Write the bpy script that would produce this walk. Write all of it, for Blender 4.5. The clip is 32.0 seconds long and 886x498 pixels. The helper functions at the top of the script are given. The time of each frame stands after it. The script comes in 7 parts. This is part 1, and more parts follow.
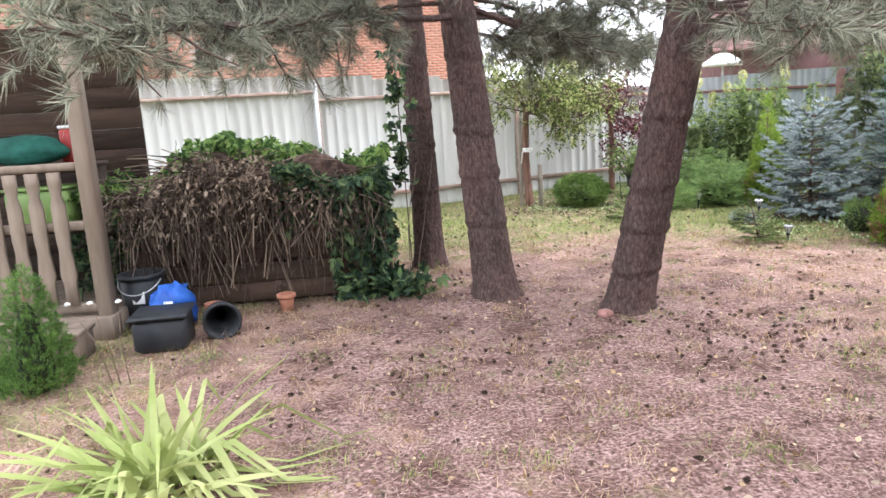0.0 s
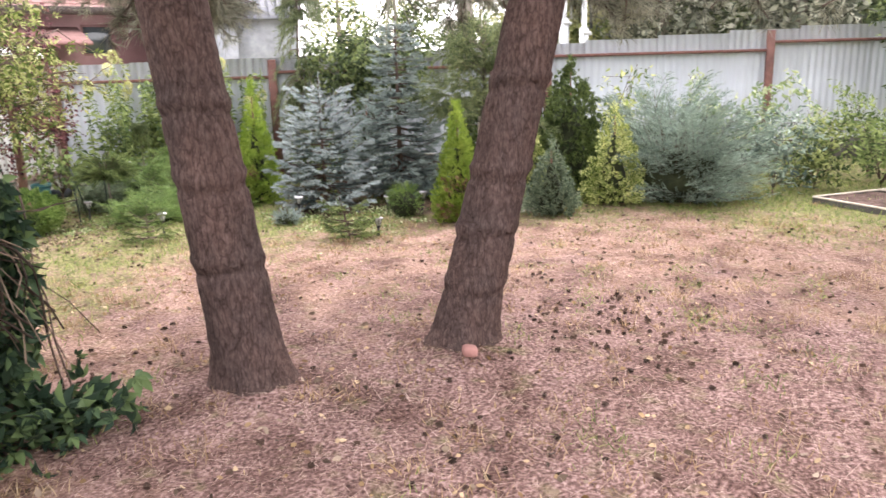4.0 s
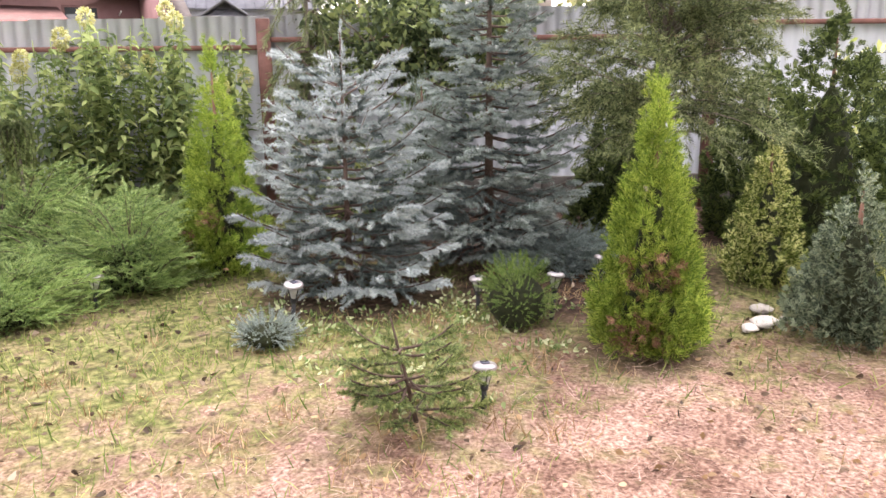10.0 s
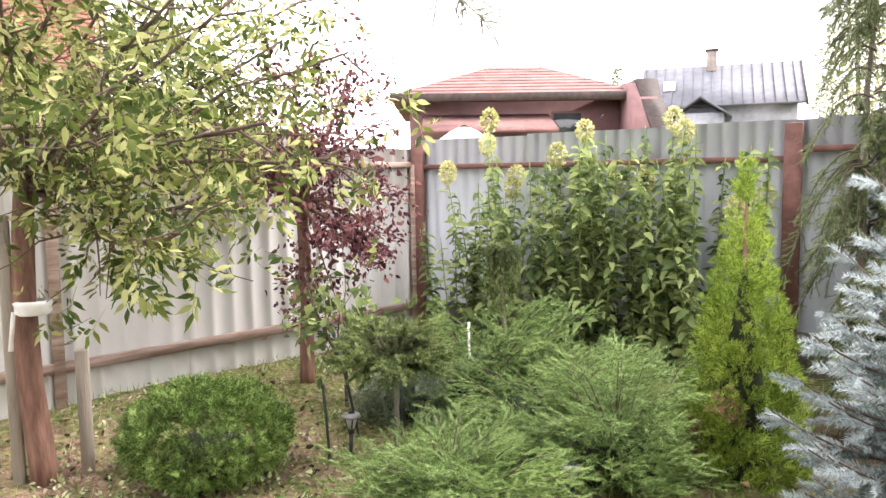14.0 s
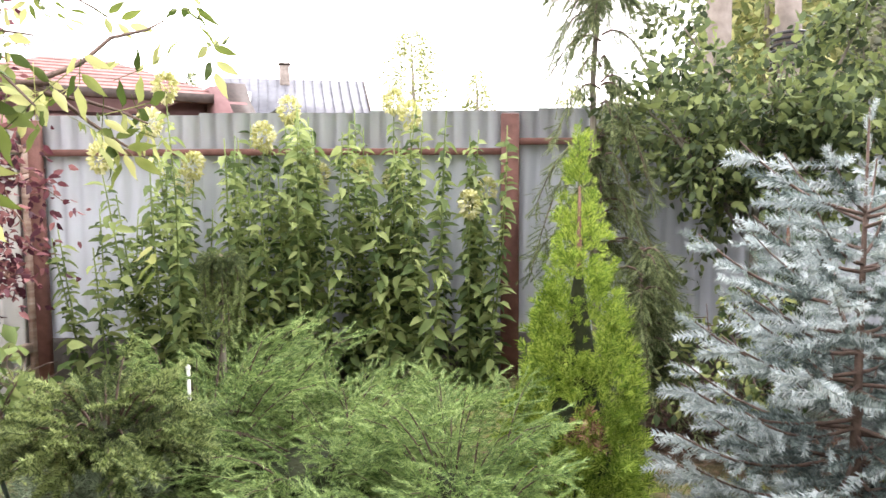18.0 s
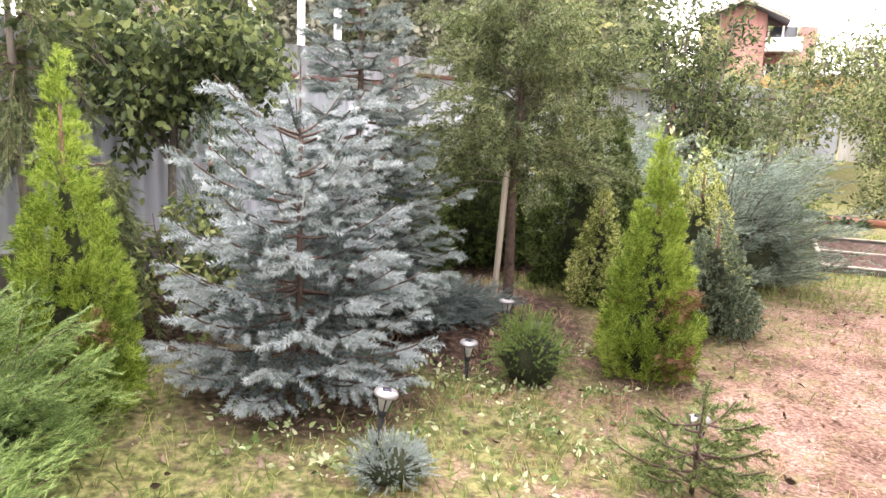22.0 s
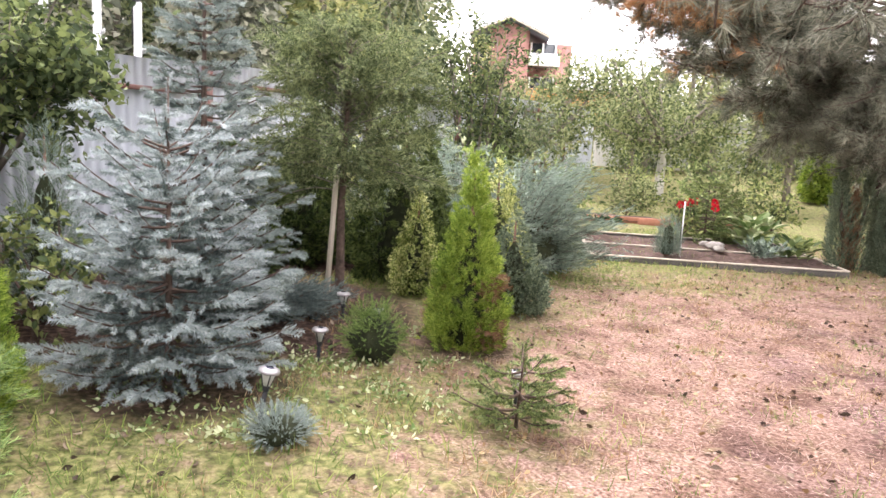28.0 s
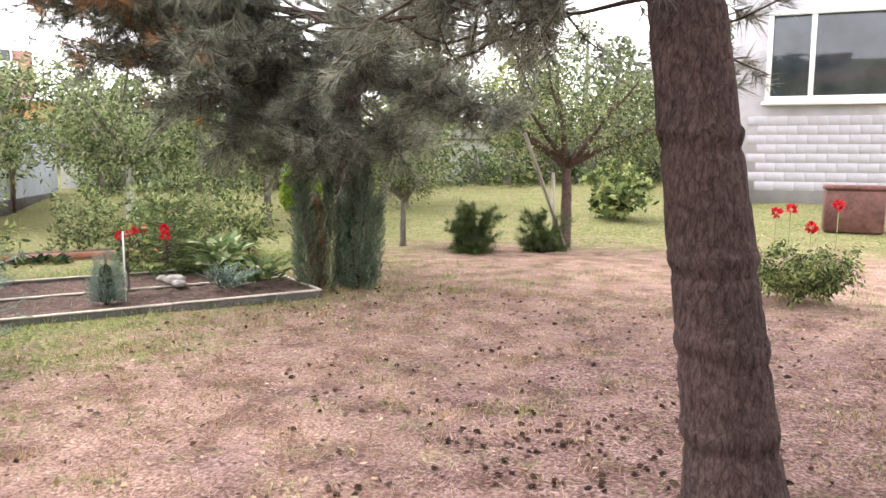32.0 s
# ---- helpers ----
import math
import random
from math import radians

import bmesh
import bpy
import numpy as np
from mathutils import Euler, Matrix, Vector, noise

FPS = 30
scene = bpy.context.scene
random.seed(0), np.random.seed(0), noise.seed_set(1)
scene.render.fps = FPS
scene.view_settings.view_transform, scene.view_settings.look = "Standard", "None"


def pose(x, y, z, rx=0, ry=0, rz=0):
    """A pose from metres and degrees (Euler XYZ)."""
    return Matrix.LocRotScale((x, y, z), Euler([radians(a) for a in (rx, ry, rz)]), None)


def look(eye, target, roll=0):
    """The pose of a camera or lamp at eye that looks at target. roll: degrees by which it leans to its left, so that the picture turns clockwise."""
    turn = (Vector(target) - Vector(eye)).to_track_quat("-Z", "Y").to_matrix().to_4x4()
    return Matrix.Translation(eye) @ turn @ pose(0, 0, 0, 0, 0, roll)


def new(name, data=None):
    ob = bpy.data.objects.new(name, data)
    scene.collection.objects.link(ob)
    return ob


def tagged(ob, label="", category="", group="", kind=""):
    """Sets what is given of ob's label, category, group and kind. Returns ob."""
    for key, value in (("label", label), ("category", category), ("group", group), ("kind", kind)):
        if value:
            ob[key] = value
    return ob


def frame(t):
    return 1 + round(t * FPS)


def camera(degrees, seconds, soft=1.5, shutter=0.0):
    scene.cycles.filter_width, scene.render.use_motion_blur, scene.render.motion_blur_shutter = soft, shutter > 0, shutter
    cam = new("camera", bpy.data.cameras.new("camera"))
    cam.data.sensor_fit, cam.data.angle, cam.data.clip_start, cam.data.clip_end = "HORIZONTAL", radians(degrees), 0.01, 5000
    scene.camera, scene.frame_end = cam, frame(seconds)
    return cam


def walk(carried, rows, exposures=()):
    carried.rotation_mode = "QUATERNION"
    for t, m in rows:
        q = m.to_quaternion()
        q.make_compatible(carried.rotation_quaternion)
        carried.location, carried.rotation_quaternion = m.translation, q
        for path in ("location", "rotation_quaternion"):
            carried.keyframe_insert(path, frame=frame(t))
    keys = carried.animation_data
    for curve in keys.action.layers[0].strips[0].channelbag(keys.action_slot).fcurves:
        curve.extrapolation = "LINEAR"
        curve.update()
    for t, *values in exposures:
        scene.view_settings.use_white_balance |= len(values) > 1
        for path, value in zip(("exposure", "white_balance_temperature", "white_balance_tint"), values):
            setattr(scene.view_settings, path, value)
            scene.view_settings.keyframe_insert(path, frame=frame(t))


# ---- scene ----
# ---- the camera and its walk: seconds, eye, target, lean ----
cam = camera(62.1, 32.0, soft=1.5, shutter=0.1)
PATH = [
    (0, (0.041, 0.003, 1.682), (0.024, 1.963, 1.287), -3.5),
    (0.5, (-0.259, 0.449, 1.645), (-0.002, 2.389, 1.232), -2.1),
    (1, (-0.568, 0.898, 1.66), (0.045, 2.766, 1.292), 1.3),
    (1.5, (-0.886, 1.277, 1.677), (0.07, 2.998, 1.324), 1.5),
    (2, (-1.205, 1.709, 1.643), (-0.111, 3.346, 1.292), 2.2),
    (2.5, (-1.58, 2.084, 1.601), (-0.395, 3.641, 1.188), 2.3),
    (3, (-1.8, 2.462, 1.563), (-0.525, 3.917, 1.053), 0.1),
    (3.5, (-1.934, 2.891, 1.573), (-0.581, 4.296, 1.129), -2.0),
    (4, (-2.015, 3.309, 1.523), (-0.378, 4.361, 1.06), -1.7),
    (4.5, (-1.889, 3.647, 1.436), (-0.088, 4.319, 0.885), -2.4),
    (6.5, (-0.452, 4.742, 1.322), (1.446, 5.119, 0.819), -1.2),
    (7, (-0.094, 4.866, 1.33), (1.798, 5.283, 0.832), -0.1),
    (7.5, (0.266, 5.003, 1.303), (2.150, 5.485, 0.832), 2.0),
    (8, (0.553, 5.242, 1.315), (2.319, 6.044, 0.826), 0.9),
    (8.5, (0.855, 5.51, 1.305), (2.669, 6.194, 0.814), 1.1),
    (9, (1.01, 5.717, 1.308), (2.784, 6.497, 0.813), 0.3),
    (9.5, (1.173, 6.007, 1.296), (2.812, 7.062, 0.844), -0.2),
    (10, (1.304, 6.318, 1.267), (2.922, 7.402, 0.813), -0.7),
    (10.5, (1.462, 6.611, 1.301), (3.099, 7.664, 0.84), -0.6),
    (11, (1.716, 6.838, 1.37), (3.284, 8.007, 0.948), -0.3),
    (11.5, (1.898, 7.03, 1.371), (3.324, 8.371, 0.96), -0.6),
    (12, (1.96, 7.308, 1.402), (3.163, 8.86, 1.025), 0.2),
    (12.5, (1.959, 7.434, 1.403), (2.797, 9.215, 1.045), 2.0),
    (13, (1.967, 7.459, 1.461), (2.69, 9.307, 1.208), 0.1),
    (13.5, (1.95, 7.471, 1.479), (2.682, 9.324, 1.307), -0.7),
    (15.5, (1.748, 8.383, 1.302), (2.671, 10.128, 0.982), -0.6),
    (16, (1.721, 8.738, 1.301), (2.829, 10.378, 1.018), -1.1),
    (16.5, (1.819, 8.979, 1.31), (3.09, 10.508, 1.097), -0.8),
    (17, (1.849, 9.005, 1.312), (3.317, 10.347, 1.11), 0.2),
    (17.5, (1.822, 9.002, 1.309), (3.374, 10.247, 1.112), -0.1),
    (18, (1.815, 8.989, 1.318), (3.445, 10.136, 1.148), -0.3),
    (18.5, (1.804, 9.02, 1.345), (3.601, 9.89, 1.227), -0.1),
    (19, (1.716, 9.012, 1.343), (3.639, 9.551, 1.231), 0.4),
    (19.5, (1.653, 8.982, 1.34), (3.635, 9.214, 1.203), 1.3),
    (20, (1.615, 8.94, 1.326), (3.606, 8.865, 1.154), 2.8),
    (20.5, (1.606, 8.853, 1.337), (3.559, 8.488, 1.105), 4.5),
    (21, (1.532, 8.936, 1.332), (3.431, 8.371, 1.056), 4.7),
    (21.5, (1.381, 9.234, 1.345), (3.266, 8.64, 1.039), 2.7),
    (22, (1.166, 9.408, 1.328), (3.078, 8.938, 0.972), 2.3),
    (22.5, (0.922, 9.586, 1.352), (2.817, 9.068, 0.98), 1.3),
    (23, (0.777, 9.847, 1.372), (2.636, 9.174, 1.068), -3.2),
    (23.5, (0.695, 10.026, 1.373), (2.651, 9.724, 1.086), 0.2),
    (24, (0.75, 10.17, 1.279), (2.719, 10.374, 0.994), 2.8),
    (24.5, (0.75, 10.241, 1.252), (2.666, 10.722, 0.94), 3.1),
    (25, (0.756, 10.228, 1.248), (2.675, 10.681, 0.912), 2.4),
    (25.5, (0.763, 10.199, 1.247), (2.723, 10.422, 0.919), 2.4),
    (26, (0.758, 10.14, 1.25), (2.731, 10.031, 0.938), 2.4),
    (26.5, (0.77, 10.107, 1.237), (2.699, 9.664, 0.946), 2.7),
    (28.5, (0.68, 9.901, 1.432), (2.277, 8.737, 1.126), 3.2),
    (29, (0.694, 9.858, 1.446), (2.15, 8.511, 1.187), 2.8),
    (29.5, (0.751, 9.719, 1.435), (2.072, 8.233, 1.216), 1.5),
    (30, (0.823, 9.495, 1.416), (2.116, 7.987, 1.188), 0.6),
    (30.5, (0.945, 9.229, 1.389), (2.211, 7.706, 1.111), 0.3),
    (31, (1.102, 9.016, 1.451), (2.235, 7.39, 1.184), 0.7),
    (31.5, (1.315, 8.476, 1.355), (2.265, 6.730, 1.127), 1.4),
    (32, (1.372, 8.150, 1.393), (2.144, 6.321, 1.150), 0.3),
]
walk(cam, [(t, look(eye, target, roll)) for t, eye, target, roll in PATH],
     [(0, 1.57, 5850, 12), (2.5, 1.68, 6200, 16), (4.5, 1.65, 6450, 18), (6.8, 1.6, 6600, 20), (8, 1.74, 6620, 20), (9, 1.56, 6650, 22), (10, 1.76, 6650, 22), (11, 2.0, 6650, 23), (13, 1.78, 6550, 19), (15.5, 1.8, 6480, 17), (17.5, 1.86, 6450, 17), (20, 2.0, 6650, 21), (22.5, 1.9, 6680, 22), (25, 2.12, 6700, 23), (26.5, 1.95, 6700, 23), (29, 1.6, 6300, 17), (32, 1.42, 6250, 15)])

# ---- world and light: a bright overcast day ----
world = bpy.data.worlds.new("world")
scene.world = world
world.use_nodes = True
wn, wl = world.node_tree.nodes, world.node_tree.links
sky = wn.new("ShaderNodeTexSky")
sky.sky_type, sky.sun_disc = "NISHITA", False
sky.sun_elevation, sky.sun_rotation = radians(46), radians(98)
sky.dust_density, sky.air_density, sky.ozone_density = 3.0, 1.0, 1.0
hazy = wn.new("ShaderNodeHueSaturation")
hazy.inputs["Saturation"].default_value = 0.10
hazy.inputs["Value"].default_value = 1.0
wl.new(sky.outputs[0], hazy.inputs["Color"])
cloud = wn.new("ShaderNodeMixRGB")
cloud.inputs["Fac"].default_value = 0.72
cloud.inputs["Color2"].default_value = (12.0, 11.9, 11.6, 1)
wl.new(hazy.outputs[0], cloud.inputs["Color1"])
wl.new(cloud.outputs[0], wn["Background"].inputs["Color"])
wn["Background"].inputs["Strength"].default_value = 0.15
sun = new("sun", bpy.data.lights.new("sun", "SUN"))
sun.data.energy, sun.data.angle, sun.data.color = 1.25, radians(22), (1.0, 0.95, 0.88)
sun.matrix_world = look((0, 0, 30), (math.sin(radians(98)) * -20, math.cos(radians(98)) * -20, 9.3))
scene.view_settings.exposure = 1.0

rng = np.random.default_rng(7)


# ---- materials ----
def mat(name, cols, rough=0.8, scale=8.0, bump=0.0, bscale=60.0, rnd="", trans=0.0, metal=0.0, stretch=(1, 1, 1), spec=0.3, vary=0.25):
    """Noise between the colours, varied by island or object, with bump and, for leaves, light passing through."""
    m = bpy.data.materials.new(name)
    m.use_nodes = True
    n, l = m.node_tree.nodes, m.node_tree.links
    bsdf = n["Principled BSDF"]
    bsdf.inputs["Roughness"].default_value = rough
    bsdf.inputs["Metallic"].default_value = metal
    bsdf.inputs["Specular IOR Level"].default_value = spec
    co, mp = n.new("ShaderNodeTexCoord"), n.new("ShaderNodeMapping")
    mp.inputs["Scale"].default_value = stretch
    l.new(co.outputs["Object"], mp.inputs["Vector"])
    no = n.new("ShaderNodeTexNoise")
    no.inputs["Scale"].default_value, no.inputs["Detail"].default_value = scale, 6
    l.new(mp.outputs[0], no.inputs["Vector"])
    ra = n.new("ShaderNodeValToRGB")
    while len(ra.color_ramp.elements) < len(cols):
        ra.color_ramp.elements.new(0.5)
    for k, c in enumerate(cols):
        ra.color_ramp.elements[k].position = 0.25 + 0.5 * k / max(1, len(cols) - 1)
        ra.color_ramp.elements[k].color = (*c, 1)
    fac = no.outputs["Fac"]
    colour = ra.outputs[0]
    if rnd:
        src = n.new("ShaderNodeNewGeometry").outputs["Random Per Island"] if rnd == "island" else n.new("ShaderNodeObjectInfo").outputs["Random"]
        ad = n.new("ShaderNodeMath")
        ad.operation = "MULTIPLY_ADD"
        l.new(src, ad.inputs[0])
        ad.inputs[1].default_value = 0.7
        sh = n.new("ShaderNodeMath")
        sh.operation = "MULTIPLY_ADD"
        l.new(fac, sh.inputs[0])
        sh.inputs[1].default_value, sh.inputs[2].default_value = 0.7, -0.2
        l.new(sh.outputs[0], ad.inputs[2])
        fac = ad.outputs[0]
    l.new(fac, ra.inputs[0])
    if vary:
        big = n.new("ShaderNodeTexNoise")
        big.inputs["Scale"].default_value = scale * 0.17
        l.new(mp.outputs[0], big.inputs["Vector"])
        mr = n.new("ShaderNodeMapRange")
        mr.inputs["From Min"].default_value, mr.inputs["From Max"].default_value = 0.3, 0.7
        mr.inputs["To Min"].default_value, mr.inputs["To Max"].default_value = 1 - vary, 1 + vary
        l.new(big.outputs["Fac"], mr.inputs["Value"])
        hs = n.new("ShaderNodeHueSaturation")
        l.new(colour, hs.inputs["Color"])
        l.new(mr.outputs[0], hs.inputs["Value"])
        colour = hs.outputs[0]
    l.new(colour, bsdf.inputs["Base Color"])
    if bump:
        bn, bu = n.new("ShaderNodeTexNoise"), n.new("ShaderNodeBump")
        bn.inputs["Scale"].default_value, bn.inputs["Detail"].default_value = bscale, 5
        l.new(mp.outputs[0], bn.inputs["Vector"])
        bu.inputs["Strength"].default_value, bu.inputs["Distance"].default_value = bump, 0.02
        l.new(bn.outputs["Fac"], bu.inputs["Height"])
        l.new(bu.outputs[0], bsdf.inputs["Normal"])
    if trans:
        tr, mx = n.new("ShaderNodeBsdfTranslucent"), n.new("ShaderNodeMixShader")
        l.new(colour, tr.inputs["Color"])
        mx.inputs[0].default_value = trans
        l.new(bsdf.outputs[0], mx.inputs[1])
        l.new(tr.outputs[0], mx.inputs[2])
        l.new(mx.outputs[0], n["Material Output"].inputs["Surface"])
    return m


def leafy(name, *cols, trans=0.3, rough=0.62, scale=3.0):
    return mat(name, cols, rough=rough, scale=scale, rnd="island", trans=trans, vary=0.2, spec=0.2)




def bark_material():
    """Grey-mauve flaking bark with fine upright fissures and paler worn flakes."""
    m = bpy.data.materials.new("pine_bark")
    m.use_nodes = True
    n, l = m.node_tree.nodes, m.node_tree.links
    bsdf = n["Principled BSDF"]
    bsdf.inputs["Roughness"].default_value = 0.95
    bsdf.inputs["Specular IOR Level"].default_value = 0.1
    co = n.new("ShaderNodeTexCoord")

    def noi(scale, detail, sz):
        mp, k = n.new("ShaderNodeMapping"), n.new("ShaderNodeTexNoise")
        mp.inputs["Scale"].default_value = (1, 1, sz)
        l.new(co.outputs["Object"], mp.inputs["Vector"])
        k.inputs["Scale"].default_value, k.inputs["Detail"].default_value = scale, detail
        k.inputs["Roughness"].default_value, k.inputs["Distortion"].default_value = 0.7, 0.1
        l.new(mp.outputs[0], k.inputs["Vector"])
        return k.outputs["Fac"]

    def ramp(f, *stops):
        r = n.new("ShaderNodeValToRGB")
        while len(r.color_ramp.elements) < len(stops):
            r.color_ramp.elements.new(0.5)
        for e, (p, c) in zip(r.color_ramp.elements, stops):
            e.position, e.color = p, (*c, 1)
        l.new(f, r.inputs[0])
        return r.outputs[0]

    def crack(f, width):
        d, a = n.new("ShaderNodeMath"), n.new("ShaderNodeMath")
        d.operation, a.operation = "SUBTRACT", "ABSOLUTE"
        l.new(f, d.inputs[0]), l.new(d.outputs[0], a.inputs[0])
        d.inputs[1].default_value = 0.5
        return ramp(a.outputs[0], (0.0, (0.6, 0.58, 0.57)), (width, (1, 1, 1)))

    def times(a, b):
        k = n.new("ShaderNodeMixRGB")
        k.blend_type, k.inputs[0].default_value = "MULTIPLY", 1.0
        l.new(a, k.inputs[1]), l.new(b, k.inputs[2])
        return k.outputs[0]
    wob, mv, vo = n.new("ShaderNodeTexNoise"), n.new("ShaderNodeMapping"), n.new("ShaderNodeTexVoronoi")
    wob.inputs["Scale"].default_value, wob.inputs["Detail"].default_value = 14, 4
    l.new(co.outputs["Object"], wob.inputs["Vector"])
    sway = n.new("ShaderNodeVectorMath")
    sway.operation = "MULTIPLY_ADD"
    l.new(wob.outputs["Color"], sway.inputs[0]), l.new(co.outputs["Object"], sway.inputs[2])
    sway.inputs[1].default_value = (0.04, 0.04, 0.12)
    l.new(sway.outputs[0], mv.inputs["Vector"])
    mv.inputs["Scale"].default_value = (36, 36, 6)
    vo.feature = "DISTANCE_TO_EDGE"
    vo.inputs["Scale"].default_value = 1.0
    l.new(mv.outputs[0], vo.inputs["Vector"])
    fissure = ramp(vo.outputs["Distance"], (0.0, (0.40, 0.38, 0.37)), (0.022, (0.74, 0.73, 0.73)), (0.12, (1, 1, 1)))
    flake = ramp(noi(42, 12, 0.6), (0.30, (0.066, 0.047, 0.042)), (0.5, (0.105, 0.078, 0.071)), (0.70, (0.165, 0.128, 0.119)))
    tone = ramp(noi(3.2, 4, 0.6), (0.35, (0.80, 0.78, 0.80)), (0.65, (1.15, 1.02, 0.99)))
    cracks = times(times(fissure, crack(noi(60, 8, 0.3), 0.02)), crack(noi(22, 9, 0.16), 0.02))
    l.new(times(times(flake, tone), cracks), bsdf.inputs["Base Color"])
    bu = n.new("ShaderNodeBump")
    bu.inputs["Strength"].default_value, bu.inputs["Distance"].default_value = 0.9, 0.012
    l.new(times(cracks, flake), bu.inputs["Height"]), l.new(bu.outputs[0], bsdf.inputs["Normal"])
    return m


BARK = bark_material()
TWIG = mat("twig_bark", ((0.05, 0.035, 0.028), (0.16, 0.11, 0.09)), rough=0.9, scale=30, bump=0.4)
GREYBARK = mat("grey_bark", ((0.10, 0.085, 0.07), (0.28, 0.25, 0.21)), rough=0.9, scale=14, bump=0.5, stretch=(2, 2, 0.5))
REDBARK = mat("reddish_bark", ((0.10, 0.05, 0.035), (0.28, 0.16, 0.12)), rough=0.9, scale=14, bump=0.5, stretch=(2, 2, 0.4))
WHITEWASH = mat("whitewashed_bark", ((0.45, 0.43, 0.41), (0.72, 0.70, 0.67)), rough=0.9, scale=10, bump=0.4)
PINE = leafy("pine_needles", (0.08, 0.09, 0.065), (0.2, 0.21, 0.16), (0.4, 0.4, 0.31), trans=0.3)
PINEDRY = leafy("dry_pine_needles", (0.16, 0.075, 0.035), (0.42, 0.215, 0.1), (0.6, 0.36, 0.18), trans=0.25)
GOLD = leafy("golden_thuja_leaf", (0.10, 0.17, 0.025), (0.24, 0.36, 0.055), (0.48, 0.58, 0.12), trans=0.35)
GREENTHUJA = leafy("green_thuja_leaf", (0.043, 0.087, 0.026), (0.116, 0.217, 0.051), (0.217, 0.348, 0.087), trans=0.25)
BROWNLEAF = leafy("dead_thuja_leaf", (0.150, 0.080, 0.040), (0.350, 0.210, 0.130), trans=0.1)
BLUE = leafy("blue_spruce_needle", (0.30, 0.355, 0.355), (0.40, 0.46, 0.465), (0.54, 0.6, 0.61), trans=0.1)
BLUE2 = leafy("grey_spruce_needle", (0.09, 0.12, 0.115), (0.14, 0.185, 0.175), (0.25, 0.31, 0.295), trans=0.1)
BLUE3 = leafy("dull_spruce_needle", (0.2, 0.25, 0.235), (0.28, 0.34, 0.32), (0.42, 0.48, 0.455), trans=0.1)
SPRUCE = leafy("green_spruce_needle", (0.055, 0.085, 0.03), (0.175, 0.235, 0.08), (0.36, 0.43, 0.17), trans=0.2)
LARCH = leafy("larch_needle", (0.045, 0.065, 0.028), (0.145, 0.185, 0.08), (0.34, 0.39, 0.19), trans=0.3)
VIBURN = leafy("viburnum_leaf", (0.04, 0.06, 0.028), (0.11, 0.15, 0.065), (0.24, 0.29, 0.11), trans=0.3)
DARKVINE = leafy("old_vine_stem", (0.03, 0.02, 0.014), (0.085, 0.058, 0.042), (0.22, 0.165, 0.125), trans=0.0)
JUNIPER = leafy("juniper_leaf", (0.085, 0.145, 0.05), (0.19, 0.29, 0.09), (0.40, 0.52, 0.20), trans=0.3)
GREYJUN = leafy("grey_juniper_leaf", (0.087, 0.123, 0.102), (0.217, 0.290, 0.232), (0.406, 0.493, 0.406), trans=0.2)
DWARF = leafy("dwarf_spruce_leaf", (0.06, 0.088, 0.06), (0.165, 0.215, 0.14), (0.32, 0.38, 0.25), trans=0.2)
VARIEG = leafy("variegated_leaf", (0.087, 0.131, 0.029), (0.319, 0.392, 0.102), (0.850, 0.850, 0.406), trans=0.25)
DARKCONE = leafy("dark_conifer_leaf", (0.03, 0.05, 0.018), (0.075, 0.108, 0.034), (0.17, 0.22, 0.07), trans=0.2)
BALLTH = leafy("ball_thuja_leaf", (0.05, 0.1, 0.025), (0.16, 0.255, 0.055), (0.34, 0.45, 0.15), trans=0.3)
VINE = leafy("vine_leaf", (0.022, 0.042, 0.026), (0.05, 0.088, 0.045), (0.13, 0.19, 0.075), trans=0.22)
# brighter copy of the vine green, with sunlight put into the colour
VINE2 = leafy("sunlit_vine_leaf", (0.05, 0.10, 0.028), (0.13, 0.22, 0.055), (0.27, 0.38, 0.11), trans=0.35)
MUGO = leafy("mugo_needle", (0.10, 0.14, 0.09), (0.21, 0.27, 0.175), (0.36, 0.42, 0.29), trans=0.2)
MAPLE = leafy("pale_edged_maple_leaf", (0.05, 0.08, 0.018), (0.165, 0.21, 0.05), (0.50, 0.51, 0.22), trans=0.42)
HYDRA = leafy("hydrangea_leaf", (0.07, 0.11, 0.04), (0.2, 0.27, 0.095), (0.38, 0.45, 0.18), trans=0.4)
BLOOM = leafy("hydrangea_bloom", (0.42, 0.43, 0.16), (0.62, 0.61, 0.29), (0.8, 0.78, 0.54), trans=0.35)
PLUM = leafy("purple_leaf", (0.051, 0.017, 0.026), (0.131, 0.043, 0.058), (0.290, 0.131, 0.131), trans=0.3)
SHRUB = leafy("shrub_leaf", (0.05, 0.08, 0.03), (0.16, 0.205, 0.07), (0.38, 0.42, 0.16), trans=0.35)
FRUIT = leafy("orchard_leaf", (0.055, 0.085, 0.03), (0.165, 0.2, 0.08), (0.36, 0.39, 0.19), trans=0.4)
FARLEAF = leafy("woodland_leaf", (0.06, 0.085, 0.045), (0.155, 0.19, 0.1), (0.3, 0.33, 0.18), trans=0.35)
FARBIRCH = leafy("birch_leaf", (0.12, 0.15, 0.055), (0.26, 0.29, 0.115), (0.44, 0.43, 0.19), trans=0.35)
ROSE = leafy("red_petal", (0.450, 0.010, 0.020), (0.750, 0.030, 0.050), trans=0.3)
HOSTA = leafy("pale_leaf", (0.120, 0.200, 0.060), (0.340, 0.420, 0.200), (0.620, 0.660, 0.420), trans=0.35)
IRIS = leafy("iris_leaf", (0.12, 0.18, 0.045), (0.31, 0.37, 0.12), (0.52, 0.52, 0.26), trans=0.35)
